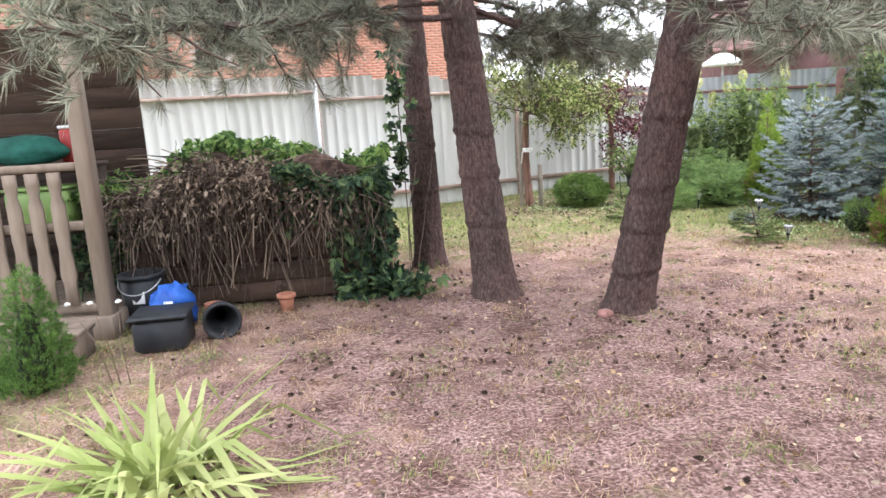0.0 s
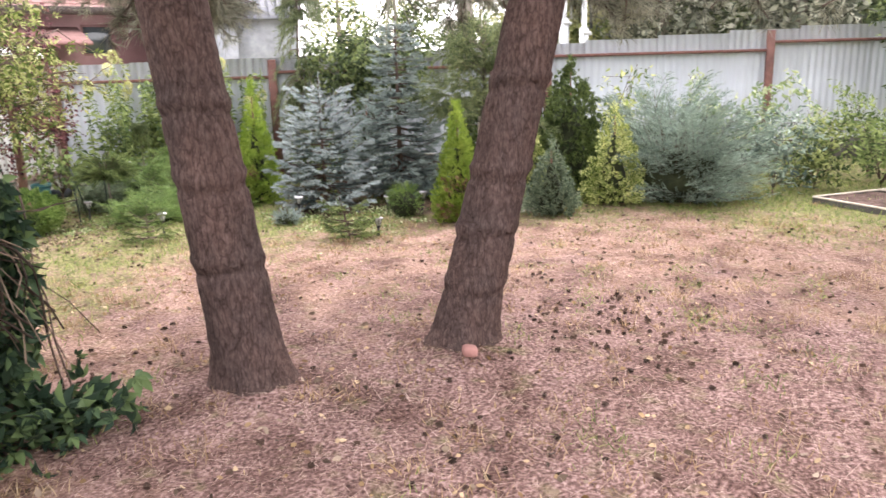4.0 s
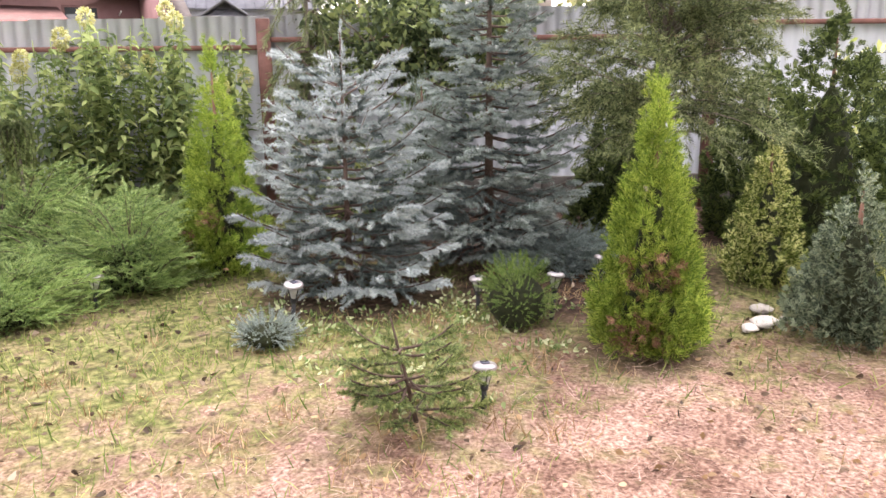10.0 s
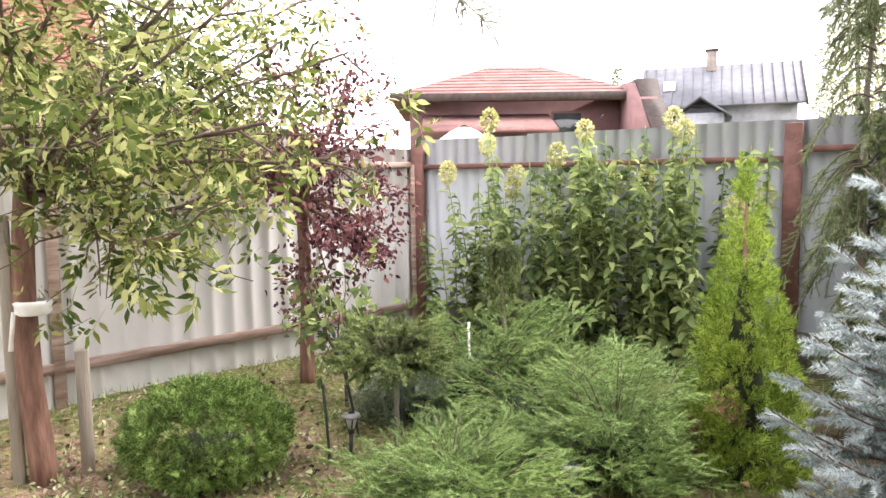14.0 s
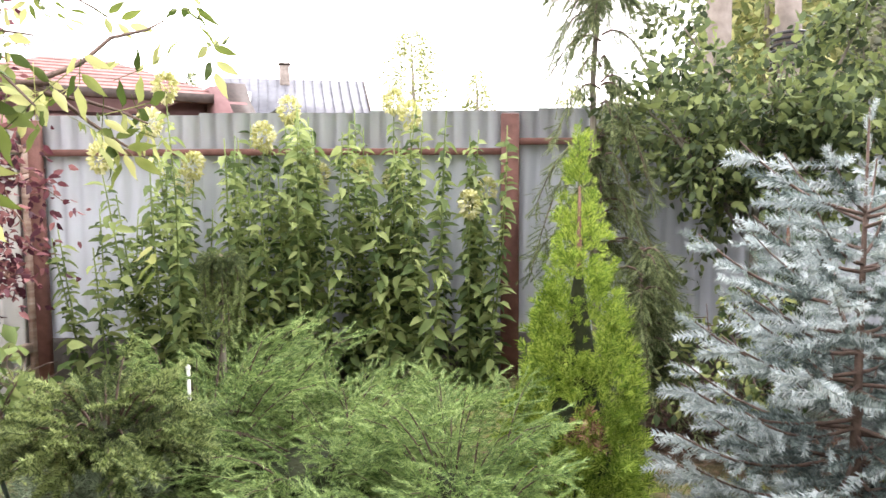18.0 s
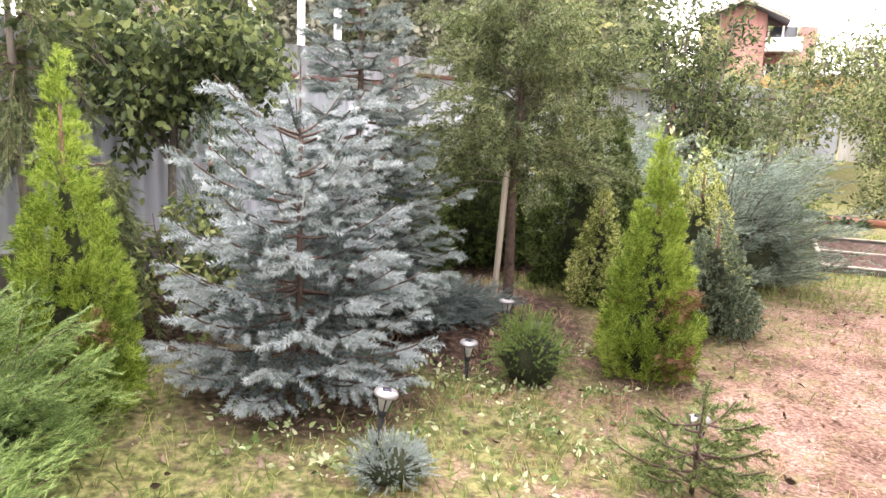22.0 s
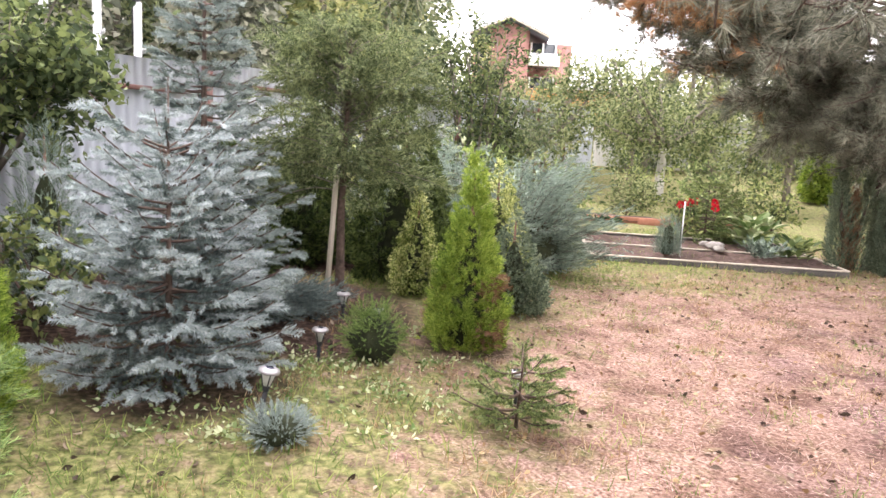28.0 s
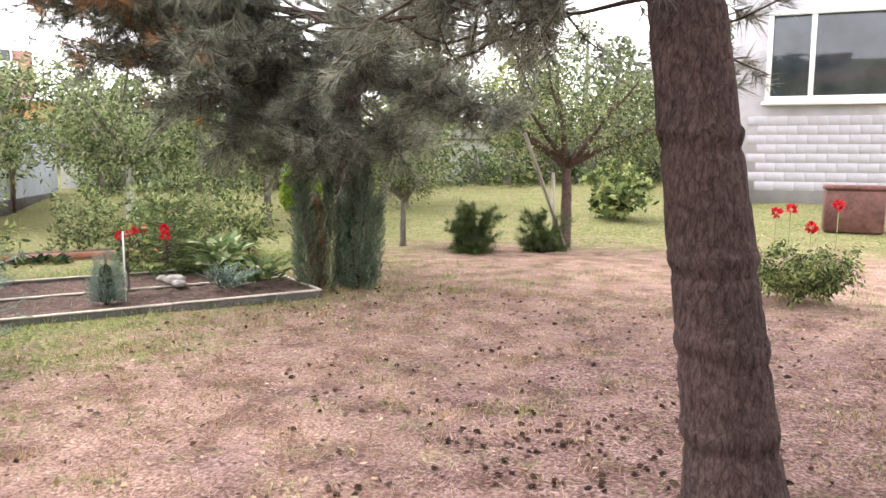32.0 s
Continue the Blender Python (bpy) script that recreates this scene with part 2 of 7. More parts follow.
GRASS = leafy("lawn_blade", (0.08, 0.14, 0.03), (0.19, 0.29, 0.065), (0.40, 0.43, 0.15), trans=0.35)
STRAW = leafy("dry_grass_blade", (0.20, 0.125, 0.06), (0.42, 0.285, 0.155), (0.58, 0.44, 0.28), trans=0.25)
LITTER = leafy("fallen_needle", (0.12, 0.072, 0.055), (0.33, 0.215, 0.175), (0.6, 0.45, 0.39), trans=0.1)
DRYVINE = leafy("dry_vine", (0.045, 0.03, 0.02), (0.15, 0.105, 0.075), (0.36, 0.28, 0.21), trans=0.1)
# near-black filler for crowns, standing in for the shade between their sprays
CORE = mat("inner_shade_core", ((0.012, 0.016, 0.008), (0.035, 0.042, 0.018)), rough=1.0, scale=20, bump=0.6)
CONE = mat("pine_cone_scale", ((0.03, 0.018, 0.013), (0.11, 0.068, 0.05)), rough=0.9, scale=60, rnd="object")
STEEL_W = mat("cream_sheet_steel", ((0.49, 0.485, 0.47), (0.61, 0.6, 0.58)), rough=0.5, scale=2.5, bump=0.05, bscale=8, rnd="object", vary=0.10)
STEEL_B = mat("galvanised_sheet_steel", ((0.5, 0.53, 0.59), (0.63, 0.665, 0.735)), rough=0.42, scale=2.5, bump=0.05, bscale=8, rnd="object", vary=0.10, metal=0.15)
RUST = mat("rust_red_paint", ((0.09, 0.04, 0.033), (0.18, 0.085, 0.07)), rough=0.7, scale=14, bump=0.2)
RAILMAT = mat("weathered_rail", ((0.20, 0.11, 0.08), (0.42, 0.34, 0.29)), rough=0.8, scale=9, bump=0.3, stretch=(0.4, 0.4, 4))
GALV = mat("grey_galvanised_pipe", ((0.38, 0.39, 0.40), (0.6, 0.61, 0.62)), rough=0.45, metal=0.4, scale=10)
PLINTH = mat("dark_plinth_concrete", ((0.05, 0.045, 0.04), (0.13, 0.12, 0.11)), rough=0.95, scale=6, bump=0.5)
BEIGE = mat("beige_painted_wood", ((0.175, 0.132, 0.1), (0.27, 0.21, 0.165)), rough=0.7, scale=5, bump=0.15, stretch=(3, 3, 0.5))
OLDWOOD = mat("old_brown_boards", ((0.03, 0.019, 0.014), (0.095, 0.06, 0.043)), rough=0.9, scale=6, bump=0.5, stretch=(0.5, 3, 4), rnd="object")
GREYWOOD = mat("grey_weathered_wood", ((0.18, 0.15, 0.12), (0.42, 0.37, 0.31)), rough=0.9, scale=8, bump=0.4, stretch=(3, 3, 0.4), rnd="object")
PALEWOOD = mat("pale_stake_wood", ((0.42, 0.36, 0.29), (0.62, 0.56, 0.47)), rough=0.8, scale=8, bump=0.3, stretch=(3, 3, 0.4))
BLACKPL = mat("black_plastic", ((0.012, 0.013, 0.016), (0.035, 0.037, 0.042)), rough=0.5, scale=8)
DARKPOLE = mat("dark_green_metal", ((0.02, 0.035, 0.028), (0.05, 0.07, 0.055)), rough=0.5, scale=10)
LAMPTOP = mat("brushed_lamp_cap", ((0.3, 0.29, 0.3), (0.5, 0.48, 0.5)), rough=0.35, metal=0.6, scale=20)
SOLAR = mat("solar_cell", ((0.02, 0.02, 0.04), (0.06, 0.06, 0.09)), rough=0.2, scale=40)
LENS = mat("frosted_lamp_lens", ((0.55, 0.55, 0.52), (0.75, 0.75, 0.72)), rough=0.3, trans=0.5, scale=10)
BLUEPL = mat("blue_plastic", ((0.015, 0.06, 0.30), (0.04, 0.15, 0.55)), rough=0.45, scale=8)
TEALPL = mat("teal_plastic", ((0.02, 0.09, 0.1), (0.04, 0.15, 0.17)), rough=0.5, scale=8)
GREENCL = mat("green_cloth", ((0.01, 0.06, 0.045), (0.02, 0.11, 0.085)), rough=0.8, scale=12, bump=0.3)
LIME = mat("lime_plastic", ((0.14, 0.22, 0.06), (0.22, 0.31, 0.1)), rough=0.5, scale=6)
REDPL = mat("red_plastic", ((0.28, 0.03, 0.03), (0.50, 0.07, 0.06)), rough=0.5, scale=6)
TERRA = mat("terracotta", ((0.34, 0.14, 0.09), (0.50, 0.24, 0.16)), rough=0.9, scale=10, bump=0.2)
WHITEPL = mat("white_plastic", ((0.68, 0.68, 0.68), (0.85, 0.85, 0.84)), rough=0.5, scale=4)
STONE = mat("pale_stone", ((0.36, 0.33, 0.30), (0.66, 0.62, 0.58)), rough=0.95, scale=14, bump=0.5, rnd="object")
SOIL = mat("bed_soil", ((0.028, 0.017, 0.014), (0.092, 0.056, 0.045), (0.18, 0.12, 0.10)), rough=1.0, scale=16, bump=1.0, bscale=35)
BRICKM = mat("orange_brick", ((0.36, 0.17, 0.12), (0.48, 0.25, 0.18)), rough=0.9, scale=9, bump=0.3, rnd="object", vary=0.12)
BRICKP = mat("pink_red_brick", ((0.33, 0.165, 0.145), (0.42, 0.225, 0.2)), rough=0.9, scale=4, bump=0.2)
MORTAR = mat("mortar", ((0.40, 0.34, 0.30), (0.52, 0.46, 0.42)), rough=0.95, scale=20)
MAROON = mat("maroon_render", ((0.16, 0.088, 0.09), (0.205, 0.12, 0.122)), rough=0.9, scale=3, bump=0.1)
REDROOF = mat("red_shingle", ((0.175, 0.092, 0.086), (0.235, 0.13, 0.12)), rough=0.9, scale=7, bump=0.4)
GREYROOF = mat("grey_seam_roof", ((0.10, 0.105, 0.125), (0.15, 0.155, 0.18)), rough=0.6, scale=3)
DARKTRIM = mat("dark_trim", ((0.03, 0.022, 0.02), (0.07, 0.05, 0.045)), rough=0.6, scale=6)
GREYWALL = mat("grey_cladding", ((0.22, 0.23, 0.26), (0.32, 0.33, 0.36)), rough=0.7, scale=4)
WHITEWALL = mat("pale_block_wall", ((0.38, 0.365, 0.39), (0.52, 0.5, 0.53)), rough=0.9, scale=3, bump=0.3)
YELLOWW = mat("ochre_panel", ((0.48, 0.24, 0.08), (0.62, 0.34, 0.14)), rough=0.8, scale=4)
CONCRETE = mat("pole_concrete", ((0.20, 0.17, 0.155), (0.32, 0.28, 0.26)), rough=0.95, scale=8, bump=0.3)
WHITECLOTH = mat("white_tie", ((0.62, 0.62, 0.60), (0.8, 0.8, 0.78)), rough=0.9, scale=20)
GLASS = mat("window_glass", ((0.02, 0.025, 0.03), (0.05, 0.06, 0.07)), rough=0.08, scale=2, spec=0.8)

# ---- mesh helpers ----
def solid(name, V, F, material, parent=None, label="", smooth=False):
    """One mesh object from arrays of vertices and of faces with equally many corners (or a list of such arrays)."""
    V = np.asarray(V, np.float32)
    groups = F if isinstance(F, list) else [F]
    groups = [np.asarray(f, np.int32) for f in groups if len(f)]
    me = bpy.data.meshes.new(name)
    loops = np.concatenate([f.ravel() for f in groups])
    sizes = np.concatenate([np.full(len(f), f.shape[1], np.int32) for f in groups])
    me.vertices.add(len(V))
    me.vertices.foreach_set("co", V.ravel())
    me.loops.add(len(loops))
    me.loops.foreach_set("vertex_index", loops)
    me.polygons.add(len(sizes))
    me.polygons.foreach_set("loop_start", np.concatenate([[0], np.cumsum(sizes)[:-1]]).astype(np.int32))
    if smooth:
        me.polygons.foreach_set("use_smooth", np.ones(len(sizes), bool))
    me.materials.append(material)
    me.update(calc_edges=True)
    ob = new(name, me)
    ob.parent = parent
    if label:
        ob["label"] = label
    return ob


def thing(name, x, y, z, label, category, group="", rz=0.0, kind=""):
    ob = new(name)
    ob.empty_display_size = 0.1
    ob.matrix_basis = pose(x, y, z, 0, 0, rz)
    return tagged(ob, label, category, group, kind)


def unit(v):
    v = np.asarray(v, float)
    return v / np.maximum(np.linalg.norm(v, axis=-1, keepdims=True), 1e-9)


def join(*bits):
    """Several (vertices, faces) of one face size as one."""
    Vs, Fs, n = [], [], 0
    for V, F in bits:
        if len(V):
            Vs.append(V), Fs.append(np.asarray(F) + n)
            n += len(V)
    return np.concatenate(Vs), np.concatenate(Fs)


def frames(D, roll):
    """Turns that lay a sprig's y along each direction, rolled about it."""
    D = unit(D)
    ref = np.where(np.abs(D[:, 2:]) > 0.95, [[1.0, 0, 0]], [[0, 0, 1.0]])
    X = unit(np.cross(D, ref))
    Z = np.cross(X, D)
    c, s = np.cos(roll)[:, None], np.sin(roll)[:, None]
    return np.stack([c * X + s * Z, D, c * Z - s * X], -1)


def scatter(T, P, D, S, roll=None):
    """Copies of a small shape T at places P along directions D with sizes S, as one (vertices, faces)."""
    V, F = T
    P, D = np.asarray(P, float), np.asarray(D, float)
    N = len(P)
    S = np.broadcast_to(np.asarray(S, float), (N,))
    R = frames(D, rng.uniform(0, 6.283, N) if roll is None else np.broadcast_to(np.asarray(roll, float), (N,)))
    out = np.einsum("nij,vj->nvi", R, V) * S[:, None, None] + P[:, None]
    faces = F[None] + (np.arange(N) * len(V))[:, None, None]
    return out.reshape(-1, 3), faces.reshape(-1, F.shape[1])


def tube(P, r, sides=6, cap=True):
    """A tapered round tube along points, as triangles."""
    P = np.asarray(P, float)
    r = np.broadcast_to(np.asarray(r, float), (len(P),))
    D = unit(np.gradient(P, axis=0))
    R = frames(D, np.zeros(len(P)))
    a = np.linspace(0, 6.2832, sides, endpoint=False)
    ring = R[:, None, :, 0] * np.cos(a)[None, :, None] + R[:, None, :, 2] * np.sin(a)[None, :, None]
    V = (P[:, None] + ring * r[:, None, None]).reshape(-1, 3)
    F = []
    for k in range(len(P) - 1):
        for j in range(sides):
            p, q = k * sides + j, k * sides + (j + 1) % sides
            F += [(p, q, q + sides), (p, q + sides, p + sides)]
    if cap:
        e = (len(P) - 1) * sides
        F += [(e, e + j, e + j + 1) for j in range(1, sides - 1)] + [(0, j + 1, j) for j in range(1, sides - 1)]
    return V, np.array(F)


def box(x0, x1, y0, y1, z0, z1, bev=0.0):
    """A block with chamfered upright and level edges, as triangles."""
    b = min(bev, (x1 - x0) / 3, (y1 - y0) / 3, (z1 - z0) / 3)
    if b <= 0:
        V = np.array([(x, y, z) for z in (z0, z1) for x, y in ((x0, y0), (x1, y0), (x1, y1), (x0, y1))], float)
        Q = [(0, 3, 2, 1), (4, 5, 6, 7), (0, 1, 5, 4), (1, 2, 6, 5), (2, 3, 7, 6), (3, 0, 4, 7)]
    else:
        def ring(i, z):
            return [(x0 + i + c, y0 + i + d, z) for c, d in ((b, 0),)] + []
        V = []
        for z, i in ((z0, b), (z0 + b, 0), (z1 - b, 0), (z1, b)):
            for sx, sy, first in ((0, 0, 0), (1, 0, 1), (1, 1, 0), (0, 1, 1)):
                X, Y = (x1 - i if sx else x0 + i), (y1 - i if sy else y0 + i)
                ex, ey = (-b if sx else b), (-b if sy else b)
                two = [(X, Y + ey, z), (X + ex, Y, z)]
                V += two[::-1] if first else two
        V = np.array(V, float)
        Q = [(k * 8 + j, k * 8 + (j + 1) % 8, k * 8 + 8 + (j + 1) % 8, k * 8 + 8 + j) for k in range(3) for j in range(8)]
        F = [t for a, c, d, e in Q for t in ((a, c, d), (a, d, e))]
        F += [(24, 24 + j, 25 + j) for j in range(1, 7)] + [(0, j + 1, j) for j in range(1, 7)]
        return V, np.array(F)
    return V, np.array([t for a, c, d, e in Q for t in ((a, c, d), (a, d, e))])


def lathe(profile, sides=24):
    """Turned shape from (radius, height) pairs, as triangles."""
    a = np.linspace(0, 6.2832, sides, endpoint=False)
    V = np.array([(r * math.cos(t), r * math.sin(t), z) for r, z in profile for t in a])
    F = []
    for k in range(len(profile) - 1):
        for j in range(sides):
            p, q = k * sides + j, k * sides + (j + 1) % sides
            F += [(p, q, q + sides), (p, q + sides, p + sides)]
    return V, np.array(F)


def moved(G, m):
    V, F = G
    M = np.array(m)
    return np.asarray(V) @ M[:3, :3].T + M[:3, 3], F


def blob(n, rx, ry, rz, rough=0.15, seg=20):
    """An uneven rounded lump standing on z = 0."""
    V, F = [], []
    off = rng.uniform(0, 50, 3)
    for i in range(seg // 2 + 1):
        th = math.pi * i / (seg // 2)
        for j in range(seg):
            ph = 6.2832 * j / seg
            d = Vector((math.sin(th) * math.cos(ph), math.sin(th) * math.sin(ph), math.cos(th)))
            k = 1 + rough * noise.noise(d * n + Vector(off))
            V.append((d.x * rx * k, d.y * ry * k, rz + d.z * rz * k))
    for i in range(seg // 2):
        for j in range(seg):
            p, q = i * seg + j, i * seg + (j + 1) % seg
            F += [(p, p + seg, q + seg), (p, q + seg, q)]
    return np.array(V), np.array(F)


# ---- small leaf shapes, y along the stem ----
def tri_needle(p, d, l, w):
    s = unit(np.cross(d, (0.31, 0.2, 0.93)))
    return [p - s * w, p + s * w, p + np.asarray(d) * l]


def sprig(n, spread, l, w, flat=1.0, stem=0.012, seed=1):
    """A twig of length 1 with n needles."""
    r = np.random.default_rng(seed)
    V, F = ([], [])
    if stem:
        V, F = map(list, tube([(0, 0, 0), (0, 0.5, 0.01), (0, 1, 0)], [stem, stem * 0.8, stem * 0.3], 3, False))
    for k in range(n):
        a, y = r.uniform(0, 6.283), 0.04 + 0.94 * (k + r.uniform()) / n
        d = unit([math.cos(a) * math.sin(spread), math.cos(spread), math.sin(a) * math.sin(spread) * flat])
        b = len(V)
        V += tri_needle(np.array([0, y, 0]), d, l * r.uniform(0.75, 1.15) * (1.0 if y < 0.85 else 0.75), w)
        F.append((b, b + 1, b + 2))
    return np.array(V), np.array(F)


def fan(k, spread, wid, seed=2):
    """A flat spray of narrow scale leaves."""
    r = np.random.default_rng(seed)
    V, F = [], []

    def diamond(p, d, l, w):
        n = np.array([-d[1], d[0], 0])
        b = len(V)
        bow = r.uniform(-0.06, 0.06)
        V.extend([p, p + d * l * 0.45 + n * w + (0, 0, bow), p + d * l + (0, 0, bow * 2), p + d * l * 0.45 - n * w + (0, 0, bow)])
        F.extend([(b, b + 1, b + 2), (b, b + 2, b + 3)])
    diamond(np.zeros(3), np.array([0, 1.0, 0]), 1.0, wid)
    for i in range(k):
        s = 1 if i % 2 else -1
        y = 0.08 + 0.72 * i / k
        a = spread * r.uniform(0.8, 1.2)
        diamond(np.array([0, y, 0]), np.array([s * math.sin(a), math.cos(a), 0]), (0.62 - 0.35 * y) * r.uniform(0.8, 1.2), wid * 0.85)
    return np.array(V), np.array(F)


def leaf(w, fold=0.12, droop=0.12, lobes=0):
    """A pointed leaf, folded on its midrib."""
    if lobes:
        out = [(0.0, 0.0)]
        for k in range(lobes * 2 + 1):
            a = -1.9 + 3.8 * k / (lobes * 2)
            rad = 0.62 if k % 2 == 0 else 0.34
            out.append((math.sin(a) * rad * w * 1.6, 0.35 + math.cos(a) * rad))
        V = [(x, y, abs(x) * fold - droop * y * y) for x, y in out] + [(0, 0.35, -droop * 0.12)]
        c = len(V) - 1
        return np.array(V), np.array([(c, (k + 1) % c, k) for k in range(c)])
    V = np.array([(0, 0, 0), (w * 0.42, 0.3, fold), (w * 0.34, 0.65, fold - droop * 0.4), (0, 1, -droop), (-w * 0.34, 0.65, fold - droop * 0.4), (-w * 0.42, 0.3, fold), (0, 0.5, -droop * 0.2)], float)
    V[:, 2] *= 0.8
    return V, np.array([(0, 1, 6), (1, 2, 6), (2, 3, 6), (3, 4, 6), (4, 5, 6), (5, 0, 6)])


def long_leaf(w):
    """A slender pointed leaf, arched and folded on its midrib, on a short stalk."""
    y = np.array([0.0, 0.12, 0.25, 0.42, 0.6, 0.78, 0.9, 1.0])
    half = w * np.array([0.02, 0.03, 0.33, 0.48, 0.42, 0.24, 0.10, 0.0])
    z = -0.32 * y ** 2 + 0.06 * np.sin(y * 9)
    V = np.concatenate([np.stack([-half, y, z + half * 0.45], 1), np.stack([0 * y, y, z], 1), np.stack([half, y, z + half * 0.3], 1)])
    F = [t for k in (0, 8) for i in range(7) for t in ((k + i, k + 8 + i, k + 9 + i), (k + i, k + 9 + i, k + 1 + i))]
    return V, np.array(F)


def tuft(n, spread, w, seed=3):
    """A brush of long needles of length 1 from the end of a shoot."""
    r = np.random.default_rng(seed)
    V, F = [], []
    for _ in range(n):
        a, s = r.uniform(0, 6.283), spread * math.sqrt(r.uniform())
        d = unit([math.cos(a) * math.sin(s), math.cos(s), math.sin(a) * math.sin(s)])
        b = len(V)
        V += tri_needle(np.array([0, r.uniform(-0.5, 0.1), 0]), d, r.uniform(0.7, 1.1), w)
        F.append((b, b + 1, b + 2))
    return np.array(V), np.array(F)


def blade(w, bend):
    V = np.array([(-w, 0, 0), (w, 0, 0), (-w * 0.8, 0.5, bend * 0.25), (w * 0.8, 0.5, bend * 0.25), (0, 1, bend)], float)
    return V, np.array([(0, 1, 3), (0, 3, 2), (2, 3, 4)])


SPRIG_FAT = sprig(60, 1.15, 0.17, 0.016, seed=5)
FEATHER = sprig(28, 0.48, 0.24, 0.014, stem=0, seed=6)
FEATHER2 = sprig(22, 0.65, 0.24, 0.028, stem=0, seed=8)
FROND = fan(13, 0.72, 0.042, seed=12)
FROND2 = fan(8, 0.9, 0.06, seed=14)
SPRAY2 = fan(8, 0.95, 0.10, seed=4)
LEAF_A, LEAF_B, LEAF_L = leaf(0.42), leaf(0.62), leaf(0.9, lobes=3)
LEAF_M = leaf(0.55, 0.16, 0.3)
LEAF_P = long_leaf(0.33)


def compound():
    """A divided leaf: two pairs of leaflets and one at the end."""
    bits = [tube([(0, 0, 0), (0, 0.55, 0.02), (0, 0.78, 0.0)], 0.008, 3, False)]
    for y, a, k in ((0.38, 62, 0.46), (0.36, -66, 0.44), (0.62, 48, 0.5), (0.6, -44, 0.48), (0.76, 3, 0.56)):
        bits.append(moved(LEAF_P, pose(0, y, 0.01, -12, 0, -a) @ Matrix.Diagonal((k, k, k, 1))))
    return join(*bits)


LEAF_C = compound()
LEAF_V = join(*[moved(LEAF_M, pose(0, 0.1, 0, -14, 0, a) @ Matrix.Diagonal((k, k, k, 1))) for a, k in ((0, 0.9), (42, 0.8), (-42, 0.8), (88, 0.6), (-88, 0.6))])
TUFT = tuft(26, 1.05, 0.016)
TUFT_UP = tuft(9, 1.05, 0.034, seed=19)
FINGER = sprig(100, 0.92, 0.24, 0.022, stem=0.022, seed=15)
FARL = (np.array([(0, 0, 0), (0.26, 0.45, 0.08), (0, 1, -0.1), (-0.26, 0.45, 0.08)]), np.array([(0, 1, 2), (0, 2, 3)]))
SOFT = sprig(24, 0.8, 0.30, 0.022, stem=0, seed=17)
TUFT_BIG = tuft(40, 1.2, 0.018, seed=9)
BLADE = blade(0.03, 0.3)


# ---- the ground: a nearly flat garden, mounded round the pines ----
def gz(x, y):
    x, y = np.asarray(x, float), np.asarray(y, float)
    z = 0.10 * np.exp(-((x - 1.37) ** 2 + (y - 5.34) ** 2) / 0.20) + 0.05 * np.exp(-((x - 0.42) ** 2 + (y - 6.05) ** 2) / 0.2)
    z = z + 0.06 * np.exp(-((x - 6.0) ** 2 + (y - 7.8) ** 2) / 0.6) - 0.035 * np.exp(-((x - 4.0) ** 2 + (y - 8.2) ** 2) / 2.5)
    z = z + 0.012 * np.sin(1.7 * x + 0.6 * y) * np.cos(1.3 * y - 0.5 * x) + 0.006 * np.sin(5.1 * x + 1.2) * np.sin(4.3 * y)
    z = z - 0.085 * np.exp(-((x - 1.9) ** 2 + (y - 11.5) ** 2) / 0.9)
    return z + 0.085 * np.clip(-y - 4.0, 0, 14)


def lush(x, y):
    """How green the lawn is: bare under the pines, greener away from them."""
    x, y = np.asarray(x, float), np.asarray(y, float)
    d = np.hypot(x - 1.5, (y - 4.4) * 1.0) + 0.35 * np.sin(1.9 * x + 0.7) * np.cos(2.3 * y) + 0.2 * np.sin(4.1 * x - 3.3 * y)
    g = np.clip((d - 3.05) / 2.2, 0, 1)
    south = np.clip((-y - 2.9 + 0.10 * x) / 1.8, 0, 1)
    south2 = np.clip((4.0 - y) / 4.0, 0, 1) * np.clip((7.6 - x) / 2.5, 0, 1)
    g = g * (1 - 0.55 * np.exp(-((x - 1.6) ** 2 + (y - 11.2) ** 2) / 2.2))
    return np.clip(np.maximum(g * (1 - 0.8 * south2), south), 0, 1)


def mulch(x, y):
    """Bare dark bed along the steel fence and under the spruces."""
    x, y = np.asarray(x, float), np.asarray(y, float)
    d = 11.88 - (0.8 * x + 0.6 * y)
    wob = 0.25 * np.sin(2.1 * x + y) * np.cos(1.7 * y - 0.4 * x)
    m = np.clip((2.2 + wob - d) / 0.5, 0, 1) * np.clip((y - 5.0) / 0.6, 0, 1) * np.clip((11.0 - y) / 0.6, 0, 1) * np.clip(d + 1.5, 0, 1)
    m = np.maximum(m, 0.9 * np.clip((0.75 - np.hypot(x - 4.66, y - 9.2)) / 0.25, 0, 1))
    m = np.maximum(m, np.clip((1.0 - np.hypot((x - 5.75) / 1.15, (y - 8.15) / 0.95)) / 0.22, 0, 1))
    return np.maximum(m, 0.7 * np.clip((0.42 - np.hypot(x - 4.66, y - 7.38)) / 0.15, 0, 1))

